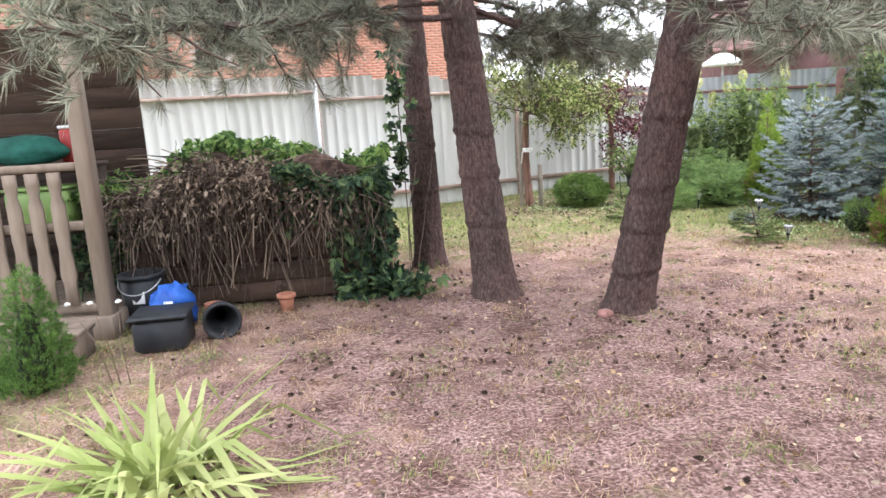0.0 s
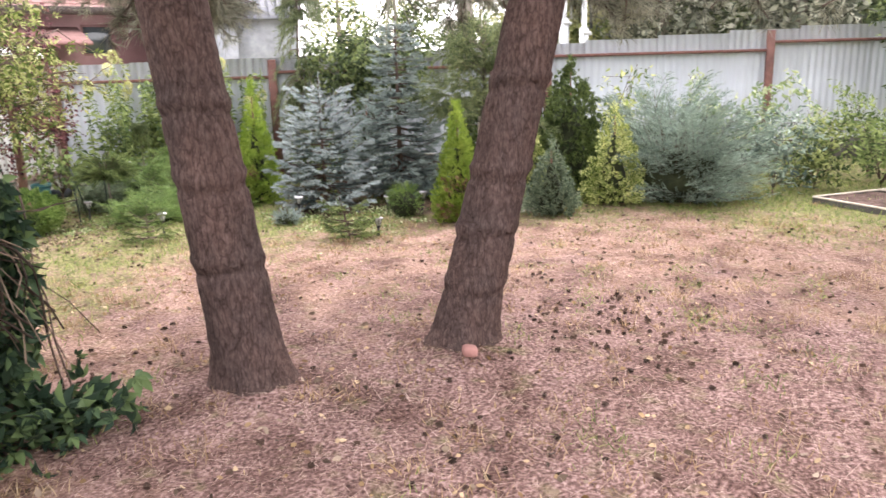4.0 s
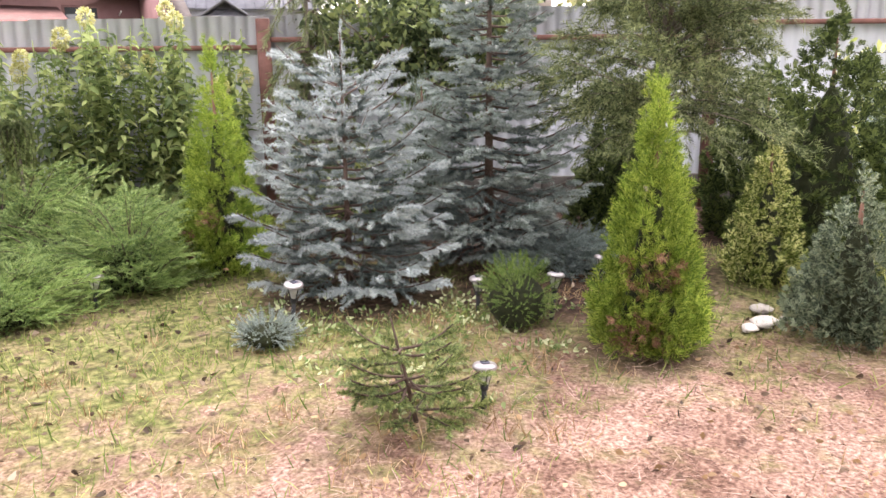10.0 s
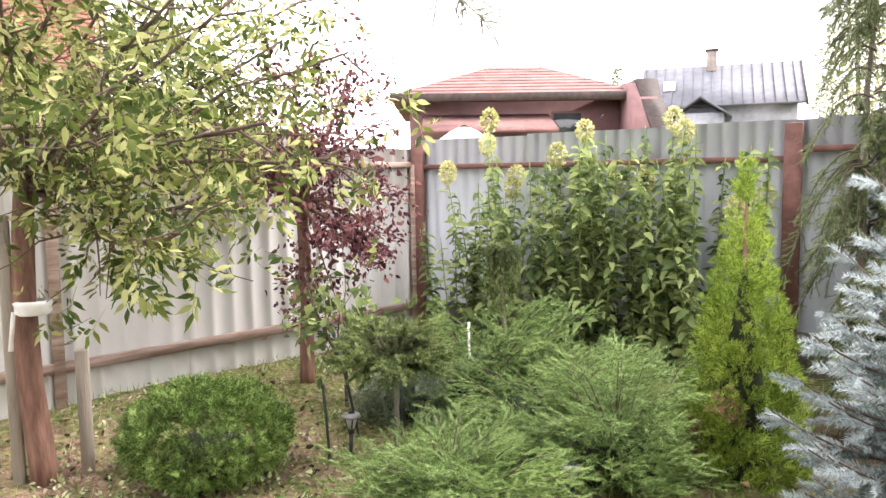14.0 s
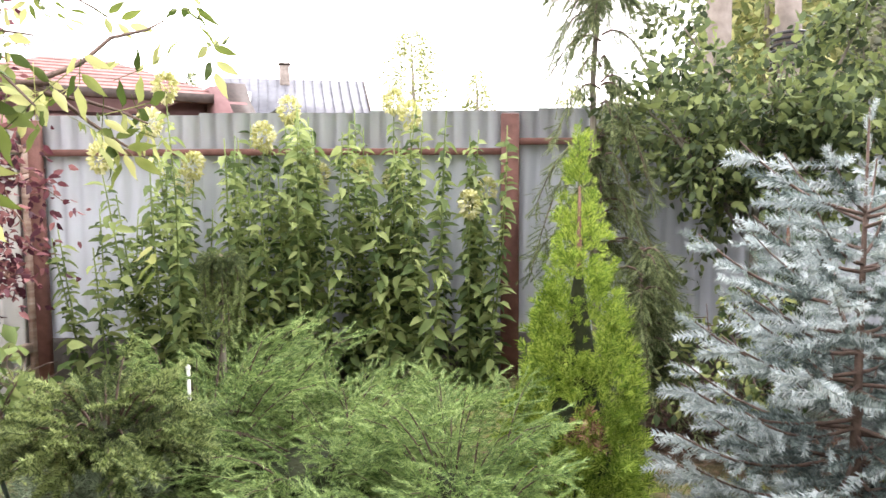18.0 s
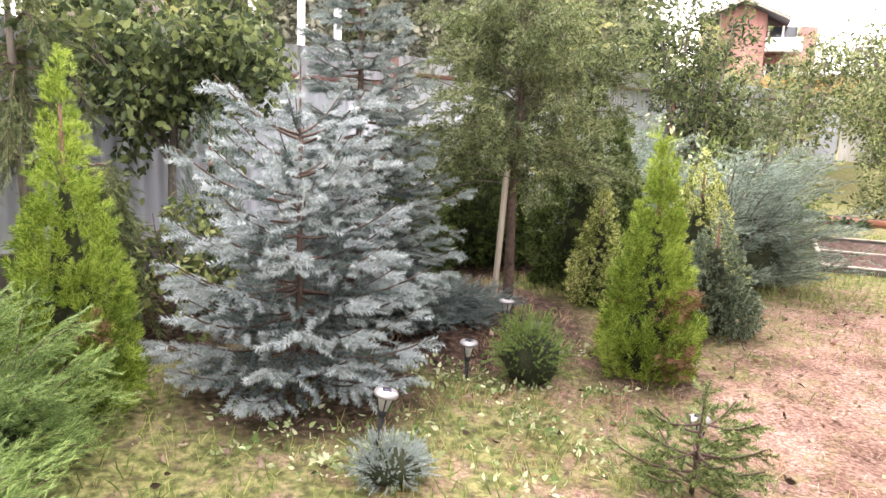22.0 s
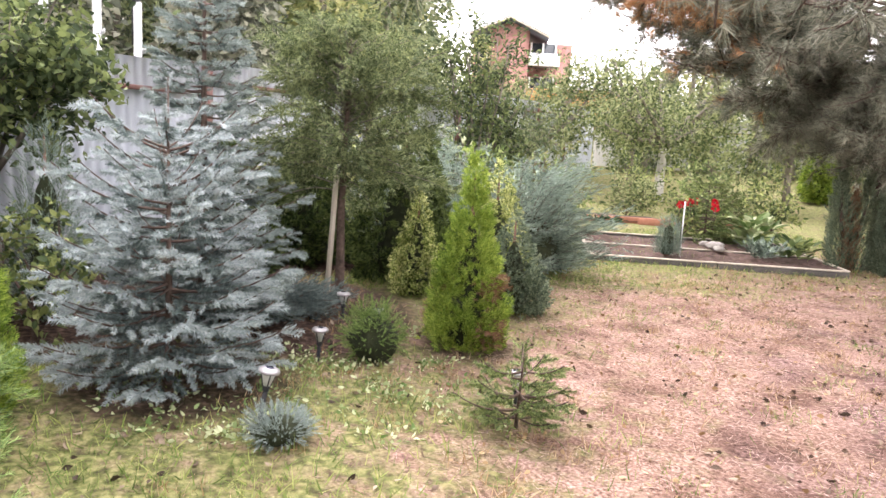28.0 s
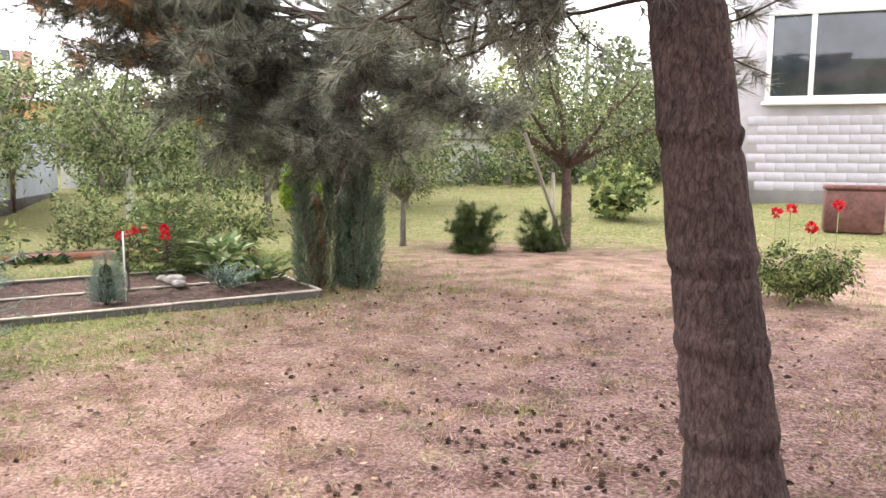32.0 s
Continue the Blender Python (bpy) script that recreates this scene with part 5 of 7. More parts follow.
# ---- conifers of the border ----
thuja("golden_thuja", 4.66, 7.38, 1.29, 0.60, GOLD, "narrow golden-green thuja cone with brown dead patches", 4600, size=0.08, brown=260, power=1.0)
thuja("golden_thuja", 4.5, 10.22, 1.47, 0.66, GOLD, "tall golden-green thuja among the junipers", 4600, size=0.08, brown=80, power=1.0)
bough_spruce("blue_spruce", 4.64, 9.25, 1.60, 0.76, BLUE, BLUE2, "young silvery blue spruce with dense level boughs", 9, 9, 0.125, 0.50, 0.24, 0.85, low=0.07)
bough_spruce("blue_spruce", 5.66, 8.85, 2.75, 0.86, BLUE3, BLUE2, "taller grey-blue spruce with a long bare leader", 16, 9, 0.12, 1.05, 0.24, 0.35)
soft_larch("larch", 5.92, 7.76, 2.12, 0.92, LARCH, "fine-needled larch with a bare lower trunk")
thuja("dark_cypress", 6.55, 6.9, 1.66, 1.05, DARKCONE, "dark green bushy conifer behind the dwarf cones", 2400, power=0.6, size=0.11, template=SPRAY2)
thuja("variegated_conifer", 5.9, 7.1, 0.88, 0.48, VARIEG, "small cone with cream-speckled yellow foliage", 1500, size=0.06, template=SPRAY2)
thuja("variegated_conifer", 6.12, 6.18, 1.12, 0.78, VARIEG, "broad cone with cream-speckled yellow foliage", 2600, size=0.07, template=SPRAY2)
thuja("dwarf_spruce", 5.28, 6.58, 0.80, 0.64, DWARF, "grey-green dwarf spruce cone, dense and smooth", 2800, size=0.055, up=0.4, template=SPRAY2)
ball("dwarf_pine", 4.62, 8.07, 0.38, 0.36, BALLTH, "small round dwarf conifer between solar lamps", 700, 0.07, SPRIG_FAT, plumes=90)
ball("ball_thuja", 2.14, 11.40, 0.84, 0.52, BALLTH, "round clipped green thuja ball", 8500, 0.05, FROND2, plumes=420, fill=0.5)
bough_spruce("young_spruce", 3.42, 7.86, 0.46, 0.34, SPRUCE, SPRUCE, "sparse young spruce with a crooked bare leader", 4, 6, 0.08, 0.5, 0.42, 0.5, (-0.10, 0.05), 0.12, 0.05)
bough_spruce("young_spruce", 2.36, 9.55, 0.34, 0.30, SPRUCE, SPRUCE, "low young spruce beside a solar lamp", 3, 6, 0.075, 0.4, 0.3, 0.5, (0.02, 0.0), 0.15, 0.05)
ball("blue_ground_juniper", 3.68, 8.96, 0.30, 0.14, BLUE3, "low bluish creeping juniper at a lamp", 420, 0.06, FEATHER2)

# spreading junipers
plume_bush("spreading_juniper", 3.14, 10.52, 0.55, 0.36, JUNIPER, "bright green spreading juniper with feathery tips", 120, 0.10)
plume_bush("spreading_juniper", 4.0, 11.1, 0.72, 0.52, JUNIPER, "tall spreading juniper with arching plumes", 150, 0.10, 0.5, per=54)
plume_bush("spreading_juniper", 3.92, 10.42, 0.42, 0.62, JUNIPER, "upright juniper lobe beside the thuja", 70, 0.115, 0.3)
plume_bush("spreading_juniper", 3.75, 11.6, 0.5, 0.72, JUNIPER, "leaning juniper bough under the hydrangeas", 70, 0.12, 0.3, ox=0.2)
plume_bush("grey_mugo_pine", 3.36, 11.74, 0.38, 0.42, MUGO, "grey-green low pine shrub with stiff needles", 90, 0.10, 0.4, TUFT_BIG, per=9, cat="shrub")
plume_bush("grey_juniper", 6.75, 5.55, 1.0, 1.25, GREYJUN, "large spreading grey-green juniper at the lawn edge", 170, 0.13, 0.5, per=58)
plume_bush("grey_juniper", 7.9, 6.2, 0.9, 1.5, GREYJUN, "tall loose grey-green juniper behind the cones", 110, 0.13, 0.4, per=56)
plume_bush("blue_ground_juniper", 5.75, 8.35, 0.55, 0.22, BLUE2, "low blue-green juniper spreading under the larch", 70, 0.11, 0.7)
thuja("column_juniper", 6.15, 9.75, 1.35, 0.50, GREYJUN, "upright grey-green juniper column", 1500, power=0.4, size=0.12, template=FEATHER)

# columnar juniper group by the raised bed
def spire_juniper(x, y, spires, label):
    """Several ragged upright spires from one foot."""
    t = thing("column_juniper", x, y, put(x, y), label, "conifer")
    for dx, dy, h, w, material in spires:
        n = int(3400 * h * w)
        u = rng.uniform(0, 1, n)
        a = rng.uniform(0, 6.283, n)
        r = w / 2 * (0.72 + 0.28 * np.sin(np.clip(u * 1.3, 0, 1) * 3.14)) * (1 - u ** 1.8) * (1 + 0.22 * np.sin(a * 3 + u * 8 + dx * 9)) * rng.uniform(0.55, 1.05, n)
        P = np.stack([dx * (0.6 + 0.5 * u) + r * np.cos(a), dy * (0.6 + 0.5 * u) + r * np.sin(a), h * u * 0.96], 1)
        D = np.stack([np.cos(a) * 0.45, np.sin(a) * 0.45, 1 + 0 * a], 1) + rng.normal(0, 0.3, P.shape)
        solid("spire", *scatter(FEATHER2, P, D, 0.085 * rng.uniform(0.7, 1.3, n)), material, t)
        solid("stem", *tube([(0, 0, -0.05), (dx * 0.8, dy * 0.8, h * 0.5), (dx * 1.1, dy * 1.1, h * 0.9)], [0.03, 0.02, 0.005], 6), TWIG, t)


spire_juniper(5.30, 1.30, [(0.0, 0.0, 1.5, 0.36, DWARF), (0.16, -0.14, 1.38, 0.3, DWARF), (-0.19, 0.06, 1.42, 0.28, DWARF), (-0.08, -0.18, 1.22, 0.3, DWARF), (-0.27, -0.06, 1.05, 0.22, DWARF)],
              "dark columnar juniper with several ragged spires")
spire_juniper(5.62, 1.52, [(0.0, 0.0, 1.0, 0.2, BROWNLEAF), (-0.08, -0.12, 1.3, 0.3, DWARF), (0.12, 0.1, 1.4, 0.32, DWARF), (0.22, -0.08, 1.3, 0.26, DWARF)], "columnar juniper with a browned side")

# weeping conifer at the fence
def weeping(name, x, y, h, R, material, label, n=60, size=0.11, cat="conifer"):
    t = thing(name, x, y, put(x, y), label, cat)
    _, g = limb((0, 0, -0.05), (0.05, 0.03, h), 0.035, 0.008, 0.05, 9)
    solid("trunk", *g, GREYBARK, t)
    st, P, D, S = [], [], [], []
    for k in range(n):
        z = h * rng.uniform(0.3, 1.0)
        a, l = rng.uniform(0, 6.283), R * rng.uniform(0.4, 1.0) * (1.1 - 0.35 * z / h)
        o = np.array([math.cos(a), math.sin(a), 0])
        s = np.linspace(0, 1, 7)
        pts = np.array([0, 0, z]) + o * (l * s)[:, None] + np.array([0, 0, 1]) * (l * (rng.uniform(0.5, 1.1) * s - rng.uniform(1.1, 2.2) * s * s))[:, None]
        pts[:, 2] = np.maximum(pts[:, 2], 0.05)
        st.append(tube(pts, np.linspace(0.008, 0.002, 7), 4, False))
        for q in range(78):
            v = rng.uniform(0.05, 1)
            P.append([np.interp(v, s, pts[:, c]) for c in range(3)]), D.append(o * 0.5 + (0, 0, -0.8) + rng.normal(0, 0.4, 3)), S.append(size * rng.uniform(0.6, 1.2))
    tagged(solid("boughwork", *join(*st), TWIG, t), kind="stuff")
    solid("foliage", *scatter(FEATHER, np.array(P), np.array(D), np.array(S)), material, t)
    return t


weeping("weeping_larch", 6.05, 10.80, 3.05, 0.58, LARCH, "weeping conifer with hanging grey-green boughs", 84)
weeping("weeping_larch", 5.5, 10.32, 1.0, 0.34, LARCH, "low weeping conifer mound beside the thuja", 50)

# grafted standards
def standard(name, x, y, stem_h, w, h, tips, inner, label, boughs=46, size=0.085, mop=False):
    """A grafted head of needled boughs on a bare stem: spread flat, or hanging like a mop."""
    t = thing(name, x, y, put(x, y), label, "shrub")
    solid("stem", *tube([(0, 0, -0.05), (0.012, 0.004, stem_h * 0.5), (0, 0, stem_h + h * 0.3)], [0.016, 0.014, 0.01], 8), GREYBARK, t)
    # dark lump in place of the shade inside the head
    solid("inner_growth", *moved(blob(2.5, w * 0.22, w * 0.22, h * 0.16, 0.35), pose(0, 0, stem_h + 0.02)), CORE, t)
    A, B = ([], [], []), ([], [], [])
    for k in range(boughs):
        a, r = k * 2.4 + rng.uniform(-0.3, 0.3), w / 2 * math.sqrt(rng.uniform(0.12, 1.0))
        o, sv = np.array([math.cos(a), math.sin(a), 0]), np.linspace(0, 1, 7)
        side = np.array([-o[1], o[0], 0])
        if mop:
            zz = h * (0.75 + 0.5 * sv - rng.uniform(1.0, 1.7) * sv ** 2.2)
        else:
            top = h * rng.uniform(0.25, 1.0) * (1 - 0.55 * (2 * r / w) ** 2)
            zz = top * (1.5 * sv - 0.5 * sv ** 2) - 0.10 * h * sv ** 3 * rng.uniform(0, 2)
        pts = o * (r * (sv if not mop else np.sin(sv * 1.9)))[:, None] + np.array([0, 0, 1]) * (stem_h + zz)[:, None]
        solid("branch", *tube(pts, np.linspace(0.006, 0.003, 7), 4, False), TWIG, t)
        ns = max(2, int((r + (h if mop else 0)) / (size * 0.6)))
        for q in range(ns + 1):
            v = 0.2 + 0.8 * q / ns
            p = np.array([np.interp(v, sv, pts[:, c]) for c in range(3)])
            d = np.array([np.interp(min(1, v + 0.08), sv, pts[:, c]) - np.interp(v - 0.08, sv, pts[:, c]) for c in range(3)])
            G = A if v > 0.62 else B
            G[0].append(p), G[1].append(unit(d) + rng.normal(0, 0.1, 3)), G[2].append(size * rng.uniform(0.8, 1.15))
            for sg in (-1, 1):
                G[0].append(p), G[1].append(unit(d) * 0.8 + side * sg * rng.uniform(0.4, 0.9) + (0, 0, -0.1)), G[2].append(size * rng.uniform(0.6, 1.0))
    solid("needles", *scatter(FINGER, *map(np.array, B)), inner, t)
    solid("young_needles", *scatter(FINGER, *map(np.array, A)), tips, t, "pale new growth")
    return t


standard("standard_spruce", 3.08, 11.2, 0.44, 0.58, 0.38, SPRUCE, VIBURN, "flat-headed grafted spruce on a bare stem", 110, 0.095)
standard("weeping_standard", 4.05, 11.86, 0.74, 0.23, 0.30, SPRUCE, VIBURN, "small weeping grafted spruce on a thin stem", 22, 0.07, True)


# hydrangeas along the fence
def hydrangea(x, y, h, stems, label):
    t = thing("hydrangea", x, y, put(x, y), label, "shrub", "hydrangeas along the fence")
    P, D, S = [], [], []
    for k in range(stems):
        a = rng.uniform(0, 6.283)
        r = rng.uniform(0.0, 0.30)
        hh = h * rng.uniform(0.72, 1.05)
        b = np.array([math.cos(a) * r, math.sin(a) * r, 0])
        tip = b * rng.uniform(1.3, 2.2) + (0, 0, hh)
        pts, g = limb(b, tip, 0.009, 0.005, 0.03, 8)
        solid("stem", *tube(pts, np.linspace(0.007, 0.004, 8), 5), HYDRA, t)
        for q in range(int(hh / 0.045)):
            v = 0.08 + 0.90 * q / (hh / 0.045)
            c = np.array([np.interp(v, np.linspace(0, 1, 8), pts[:, j]) for j in range(3)])
            for s in (0, 3.1416):
                an = q * 1.57 + s + rng.uniform(-0.7, 0.7)
                P.append(c), D.append((math.cos(an), math.sin(an), rng.uniform(-0.75, 0.45))), S.append(0.12 * rng.uniform(0.55, 1.2) * (1.1 - 0.35 * v))
        if k % 6 == 2:
            n = 260
            d = unit(rng.normal(0, 1, (n, 3)))
            bp = pts[-1] + d * np.array([0.045, 0.045, 0.08]) * (1 - 0.35 * np.maximum(d[:, 2:], 0)) + (0, 0, 0.07)
            solid("bloom", *scatter(LEAF_B, bp, d + rng.normal(0, 0.3, d.shape), 0.036 * rng.uniform(0.7, 1.2, n)), BLOOM, t, "cream-green flower head")
    solid("leaves", *scatter(LEAF_M, np.array(P), np.array(D), np.array(S), rng.normal(0, 0.5, len(S))), HYDRA, t)


for k in range(7):
    s = 0.75 + k * 0.36
    hydrangea(4.27 + 0.6 * s - 0.36, 14.1 - 0.8 * s - 0.27, (1.35, 1.6, 1.75, 1.8, 1.75, 1.75, 1.6)[k], (8, 12, 15, 15, 14, 13, 12)[k], "tall hydrangea with cream-green flower heads against the fence")

# broad-leaved shrubs and trees
leaf_tree("viburnum", 6.75, 10.05, 0.9, 0.035, spread(12, 0.85, 1.75, 2.8), VIBURN, GREYBARK, "leafy shrub overtopping the fence", 7600, 0.075, LEAF_B, "shrub", 10, 0.45)
leaf_tree("purple_plum", 2.92, 12.75, 1.35, 0.05, spread(8, 0.75, 1.5, 2.3) + [(0.55, -0.1, 1.4), (0.6, 0.1, 1.15), (-0.5, -0.2, 1.7), (0.1, -0.2, 0.9), (0.05, 0.1, 0.5), (0.5, -0.2, 0.9)], PLUM, REDBARK, "purple-leaved tree by the fence corner", 5200, 0.05, LEAF_B, "tree", 10, 0.42, limb_r=0.4)
leaf_tree("box_elder", 1.37, 11.66, 1.55, 0.06,
          spread(8, 1.0, 1.9, 2.9) + [(0.75, -1.0, 1.45), (0.45, -1.2, 1.85), (1.0, -0.7, 1.75), (0.0, -0.9, 1.9), (1.1, 0.1, 1.75), (1.2, 0.6, 1.9), (-0.6, -0.5, 1.7), (0.9, 0.9, 2.0), (0.65, -1.15, 1.32), (0.95, -1.35, 1.72), (1.25, -1.1, 1.6), (0.5, -0.6, 1.5), (1.3, 0.2, 2.3), (1.5, 0.4, 2.6), (1.1, -0.3, 2.5), (1.6, -0.1, 2.2), (0.8, 0.2, 2.9), (1.4, 0.6, 3.0), (0.3, -0.6, 2.4), (-0.5, -0.7, 2.4), (0.7, -0.7, 2.3), (1.2, 0.9, 2.4)],
          MAPLE, TWIG, "maple with cream-edged leaves and a tied trunk", 2700, 0.135, LEAF_C, "tree", 13, 0.42, 0.75, trunk_mat2=REDBARK, limb_r=0.2, clear=(0.77, 10.2, 1.28, 1.0))
band = thing("trunk_tie", 1.365, 11.66, put(1.37, 11.66, 0.90), "white cloth tie knotted round the maple trunk and stake", "tie")
solid("loop", *lathe([(0.075, -0.03), (0.085, -0.015), (0.083, 0.01), (0.09, 0.03), (0.075, 0.04)], 16), WHITECLOTH, band)
solid("loose_end", *moved(box(-0.012, 0.012, -0.002, 0.002, -0.2, 0.0, 0.001), pose(-0.08, -0.03, -0.01, 6, 8, 0)), WHITECLOTH, band)
for x, y, h, r in ((1.25, 11.70, 1.35, 0.028), (1.56, 11.75, 0.66, 0.032)):
    st = thing("garden_stake", x, y, put(x, y), "weathered wooden stake driven in by the maple", "stake", "stakes by the maple")
    solid("shaft", *box(-r, r, -r, r, -0.1, h, 0.006), GREYWOOD, st)
st = thing("garden_stake", 5.93, 7.86, put(5.93, 7.86), "pale wooden stake leaning on the larch", "stake")
solid("shaft", *moved(box(-0.017, 0.017, -0.017, 0.017, -0.1, 0.95, 0.004), pose(0, 0, 0, 2, -2, 20)), PALEWOOD, st)
for x, y, h, lx, ly, m, lab in ((2.98, 11.5, 0.62, -0.14, 0.03, DARKPOLE, "thin dark green plant cane leaning at the standard"), (3.72, 11.65, 0.55, 0.0, 0.02, WHITEPL, "thin white plant cane among the junipers"), (3.2, 11.45, 0.45, 0, 0.0, DARKPOLE, "short green plant cane"), (2.75, 11.3, 0.42, -0.03, 0, DARKPOLE, "short green plant cane")):
    c = thing("plant_cane", x, y, put(x, y), lab, "cane", "plant canes")
    solid("shaft", *tube([(0, 0, -0.08), (lx / 2, ly / 2, h / 2), (lx, ly, h)], 0.008, 7), m, c)
    solid("tip", *lathe([(0.0, 0.012), (0.010, 0.006), (0.011, -0.01), (0.008, -0.014)], 8), m, c).matrix_basis = pose(lx, ly, h)


# ---- solar lamps ----
def solar_lamp(x, y, h, tilt=(0, 0), label="small black solar stake lamp with a steel cap"):
    t = thing("solar_lamp", x, y, put(x, y), label, "garden lamp", "solar lamps along the border")
    t.matrix_basis = pose(x, y, put(x, y), tilt[0], tilt[1], rng.uniform(0, 90))
    solid("stake", *tube([(0, 0, -0.08), (0, 0, -0.02), (0, 0, h - 0.085)], [0.003, 0.011, 0.011], 10), BLACKPL, t)
    solid("collar", *lathe([(0.0115, h - 0.115), (0.016, h - 0.11), (0.018, h - 0.09), (0.0115, h - 0.085)], 14), BLACKPL, t)
    solid("lens", *lathe([(0.0, h - 0.086), (0.017, h - 0.085), (0.033, h - 0.022), (0.0, h - 0.02)], 18), LENS, t, "frosted lens")
    for k in range(4):
        a = 6.283 * k / 4
        c, s = math.cos(a), math.sin(a)
        solid("rib", *tube([(0.018 * c, 0.018 * s, h - 0.088), (0.037 * c, 0.037 * s, h - 0.02)], 0.003, 6), BLACKPL, t)
    cap = solid("cap", *lathe([(0.0, h - 0.022), (0.048, h - 0.022), (0.05, h - 0.015), (0.046, h - 0.006), (0.03, h), (0.0, h + 0.001)], 24), LAMPTOP, t, "steel cap")
    solid("solar_cell", *box(-0.017, 0.017, -0.017, 0.017, h + 0.001, h + 0.004, 0.001), SOLAR, cap)


for x, y, top, tilt in ((3.645, 7.70, 0.15, (2, 2)), (3.885, 8.99, 0.25, (-3, -9)), (3.57, 10.26, 0.17, (3, 4)), (4.79, 7.95, 0.22, (4, 7)), (4.73, 8.38, 0.16, (0, -3)), (2.585, 9.60, 0.235, (0, 2)), (2.86, 11.30, 0.19, (2, 0)), (5.43, 7.93, 0.19, (3, 0))):
    solar_lamp(x, y, top - put(x, y) + 0.02, tilt)

thuja("dark_hedge_conifer", 7.05, 8.35, 1.25, 0.95, DARKCONE, "dark bushy conifer in the shade behind the larch", 1500, power=0.5, size=0.12, template=SPRAY2)
thuja("dark_hedge_conifer", 7.6, 7.45, 1.4, 1.0, DARKCONE, "dark bushy conifer in the shade behind the larch", 1500, power=0.5, size=0.12, template=SPRAY2)
leaf_tree("dogwood", 8.2, 7.0, 0.1, 0.02, spread(10, 0.7, 0.3, 1.6), VARIEG, TWIG, "pale leafy shrub along the steel fence", 1100, 0.09, LEAF_A, "shrub", 7, 0.35)
leaf_tree("dogwood", 9.3, 5.6, 0.1, 0.02, spread(10, 0.8, 0.3, 1.5), HOSTA, TWIG, "pale leafy shrub along the steel fence", 1100, 0.10, LEAF_A, "shrub", 7, 0.35)
leaf_tree("dogwood", 5.5, 9.85, 0.2, 0.015, spread(7, 0.4, 0.3, 0.75), SHRUB, TWIG, "low leafy shrub beside the blue spruce", 900, 0.06, LEAF_B, "shrub", 6, 0.25)

leaf_tree("dogwood", 3.05, 12.12, 0.25, 0.014, spread(9, 0.38, 0.4, 0.95), HYDRA, TWIG, "leafy green shrub under the purple tree", 360, 0.085, LEAF_B, "shrub", 6, 0.25)

# ---- compost bay with vines ----
cb = thing("compost_bay", -2.45, 6.35, put(-1.5, 6.4), "brown board compost bay heaped with dry vines", "compost bin", rz=5)
for r in range(5):
    z = 0.03 + r * 0.185
    solid("board", *moved(box(-0.3, 1.98, -0.025, 0.0, 0, 0.165, 0.006), pose(0, rng.uniform(-0.01, 0.01), z, 0, rng.uniform(-0.6, 0.6), 0)), OLDWOOD, cb)
    for x in (0.0, 1.95):
        solid("side_board", *box(x, x + 0.025, 0.01, 1.05, z, z + 0.165, 0.006), OLDWOOD, cb)
for x in (0.04, 0.98, 1.93):
    solid("post", *box(x - 0.035, x + 0.035, 0.002, 0.07, -0.05, 1.0, 0.006), OLDWOOD, cb)
# unseen block added behind the boards so no light comes through their gaps
solid("fill", *box(-0.25, 1.92, 0.075, 1.0, -0.02, 0.82, 0.05), SOIL, cb, "dark rotting cuttings")
heap = solid("mound", *moved(blob(2.4, 1.15, 0.55, 0.34, 0.5, 28), pose(0.75, 0.50, 0.62)), SOIL, cb, "mound of dry cuttings")


def crest(x):
    """Height of the heaped brush along the bay."""
    return 1.10 + 0.26 * np.exp(-((x - 0.55) / 0.5) ** 2) + 0.05 * np.sin(x * 7.3) + 0.03 * np.sin(x * 17.0)


bits = []
for k in range(900):
    x0, y0 = rng.uniform(-0.35, 1.75), rng.uniform(-0.12, 0.6)
    z0 = crest(x0) - 0.1 + rng.uniform(-0.08, 0.05)
    L = rng.uniform(0.25, 1.0) * (1.0 if x0 < 1.2 else 0.55)
    over = rng.uniform() < 0.55
    p1 = np.array([x0 + rng.normal(0, 0.16), -0.14 - rng.uniform(0, 0.16) if over else y0 + rng.normal(0, 0.15), z0 + rng.uniform(-0.08, 0.08)])
    p2 = np.array([p1[0] + rng.normal(0, 0.14), p1[1] - rng.uniform(-0.04, 0.08), z0 - L]) if over else p1 + (rng.normal(0, 0.25), rng.normal(0, 0.15), rng.uniform(-0.04, 0.12))
    q, u = np.array([(x0, y0, z0), p1, p2]), np.linspace(0, 1, 7)[:, None]
    cur = (1 - u) ** 2 * q[0] + 2 * u * (1 - u) * q[1] + u * u * q[2] + np.cumsum(rng.normal(0, 0.016, (7, 3)), 0)
    cur[:, 2] = np.maximum(cur[:, 2], 0.02)
    bits.append(tube(cur, rng.uniform(0.0018, 0.006), 4, False))
tagged(solid("brush_tangle", *join(*bits), DARKVINE, cb), kind="stuff")
n = 1900
hx = np.clip(rng.normal(0.6, 0.5, n), -0.4, 1.7)
drop = rng.uniform(0, 1, n) ** 1.5 * (0.35 + 0.35 * np.exp(-((hx - 0.4) / 0.5) ** 2) + 0.1 * np.sin(hx * 17))
P = np.stack([hx, np.where(drop > 0.12, rng.uniform(-0.32, -0.1, n), rng.uniform(-0.2, 0.5, n)), crest(hx) + 0.02 - drop], 1)
solid("dry_leaves", *scatter(LEAF_M, P, rng.normal(0, 0.7, P.shape) - (0, 0.2, 0.8), 0.05 * rng.uniform(0.5, 1.3, n)), DRYVINE, cb)
vine = thing("vine", -2.4, 6.55, put(-1.5, 6.4), "green five-fingered vine climbing over the compost bay", "vine", rz=5)


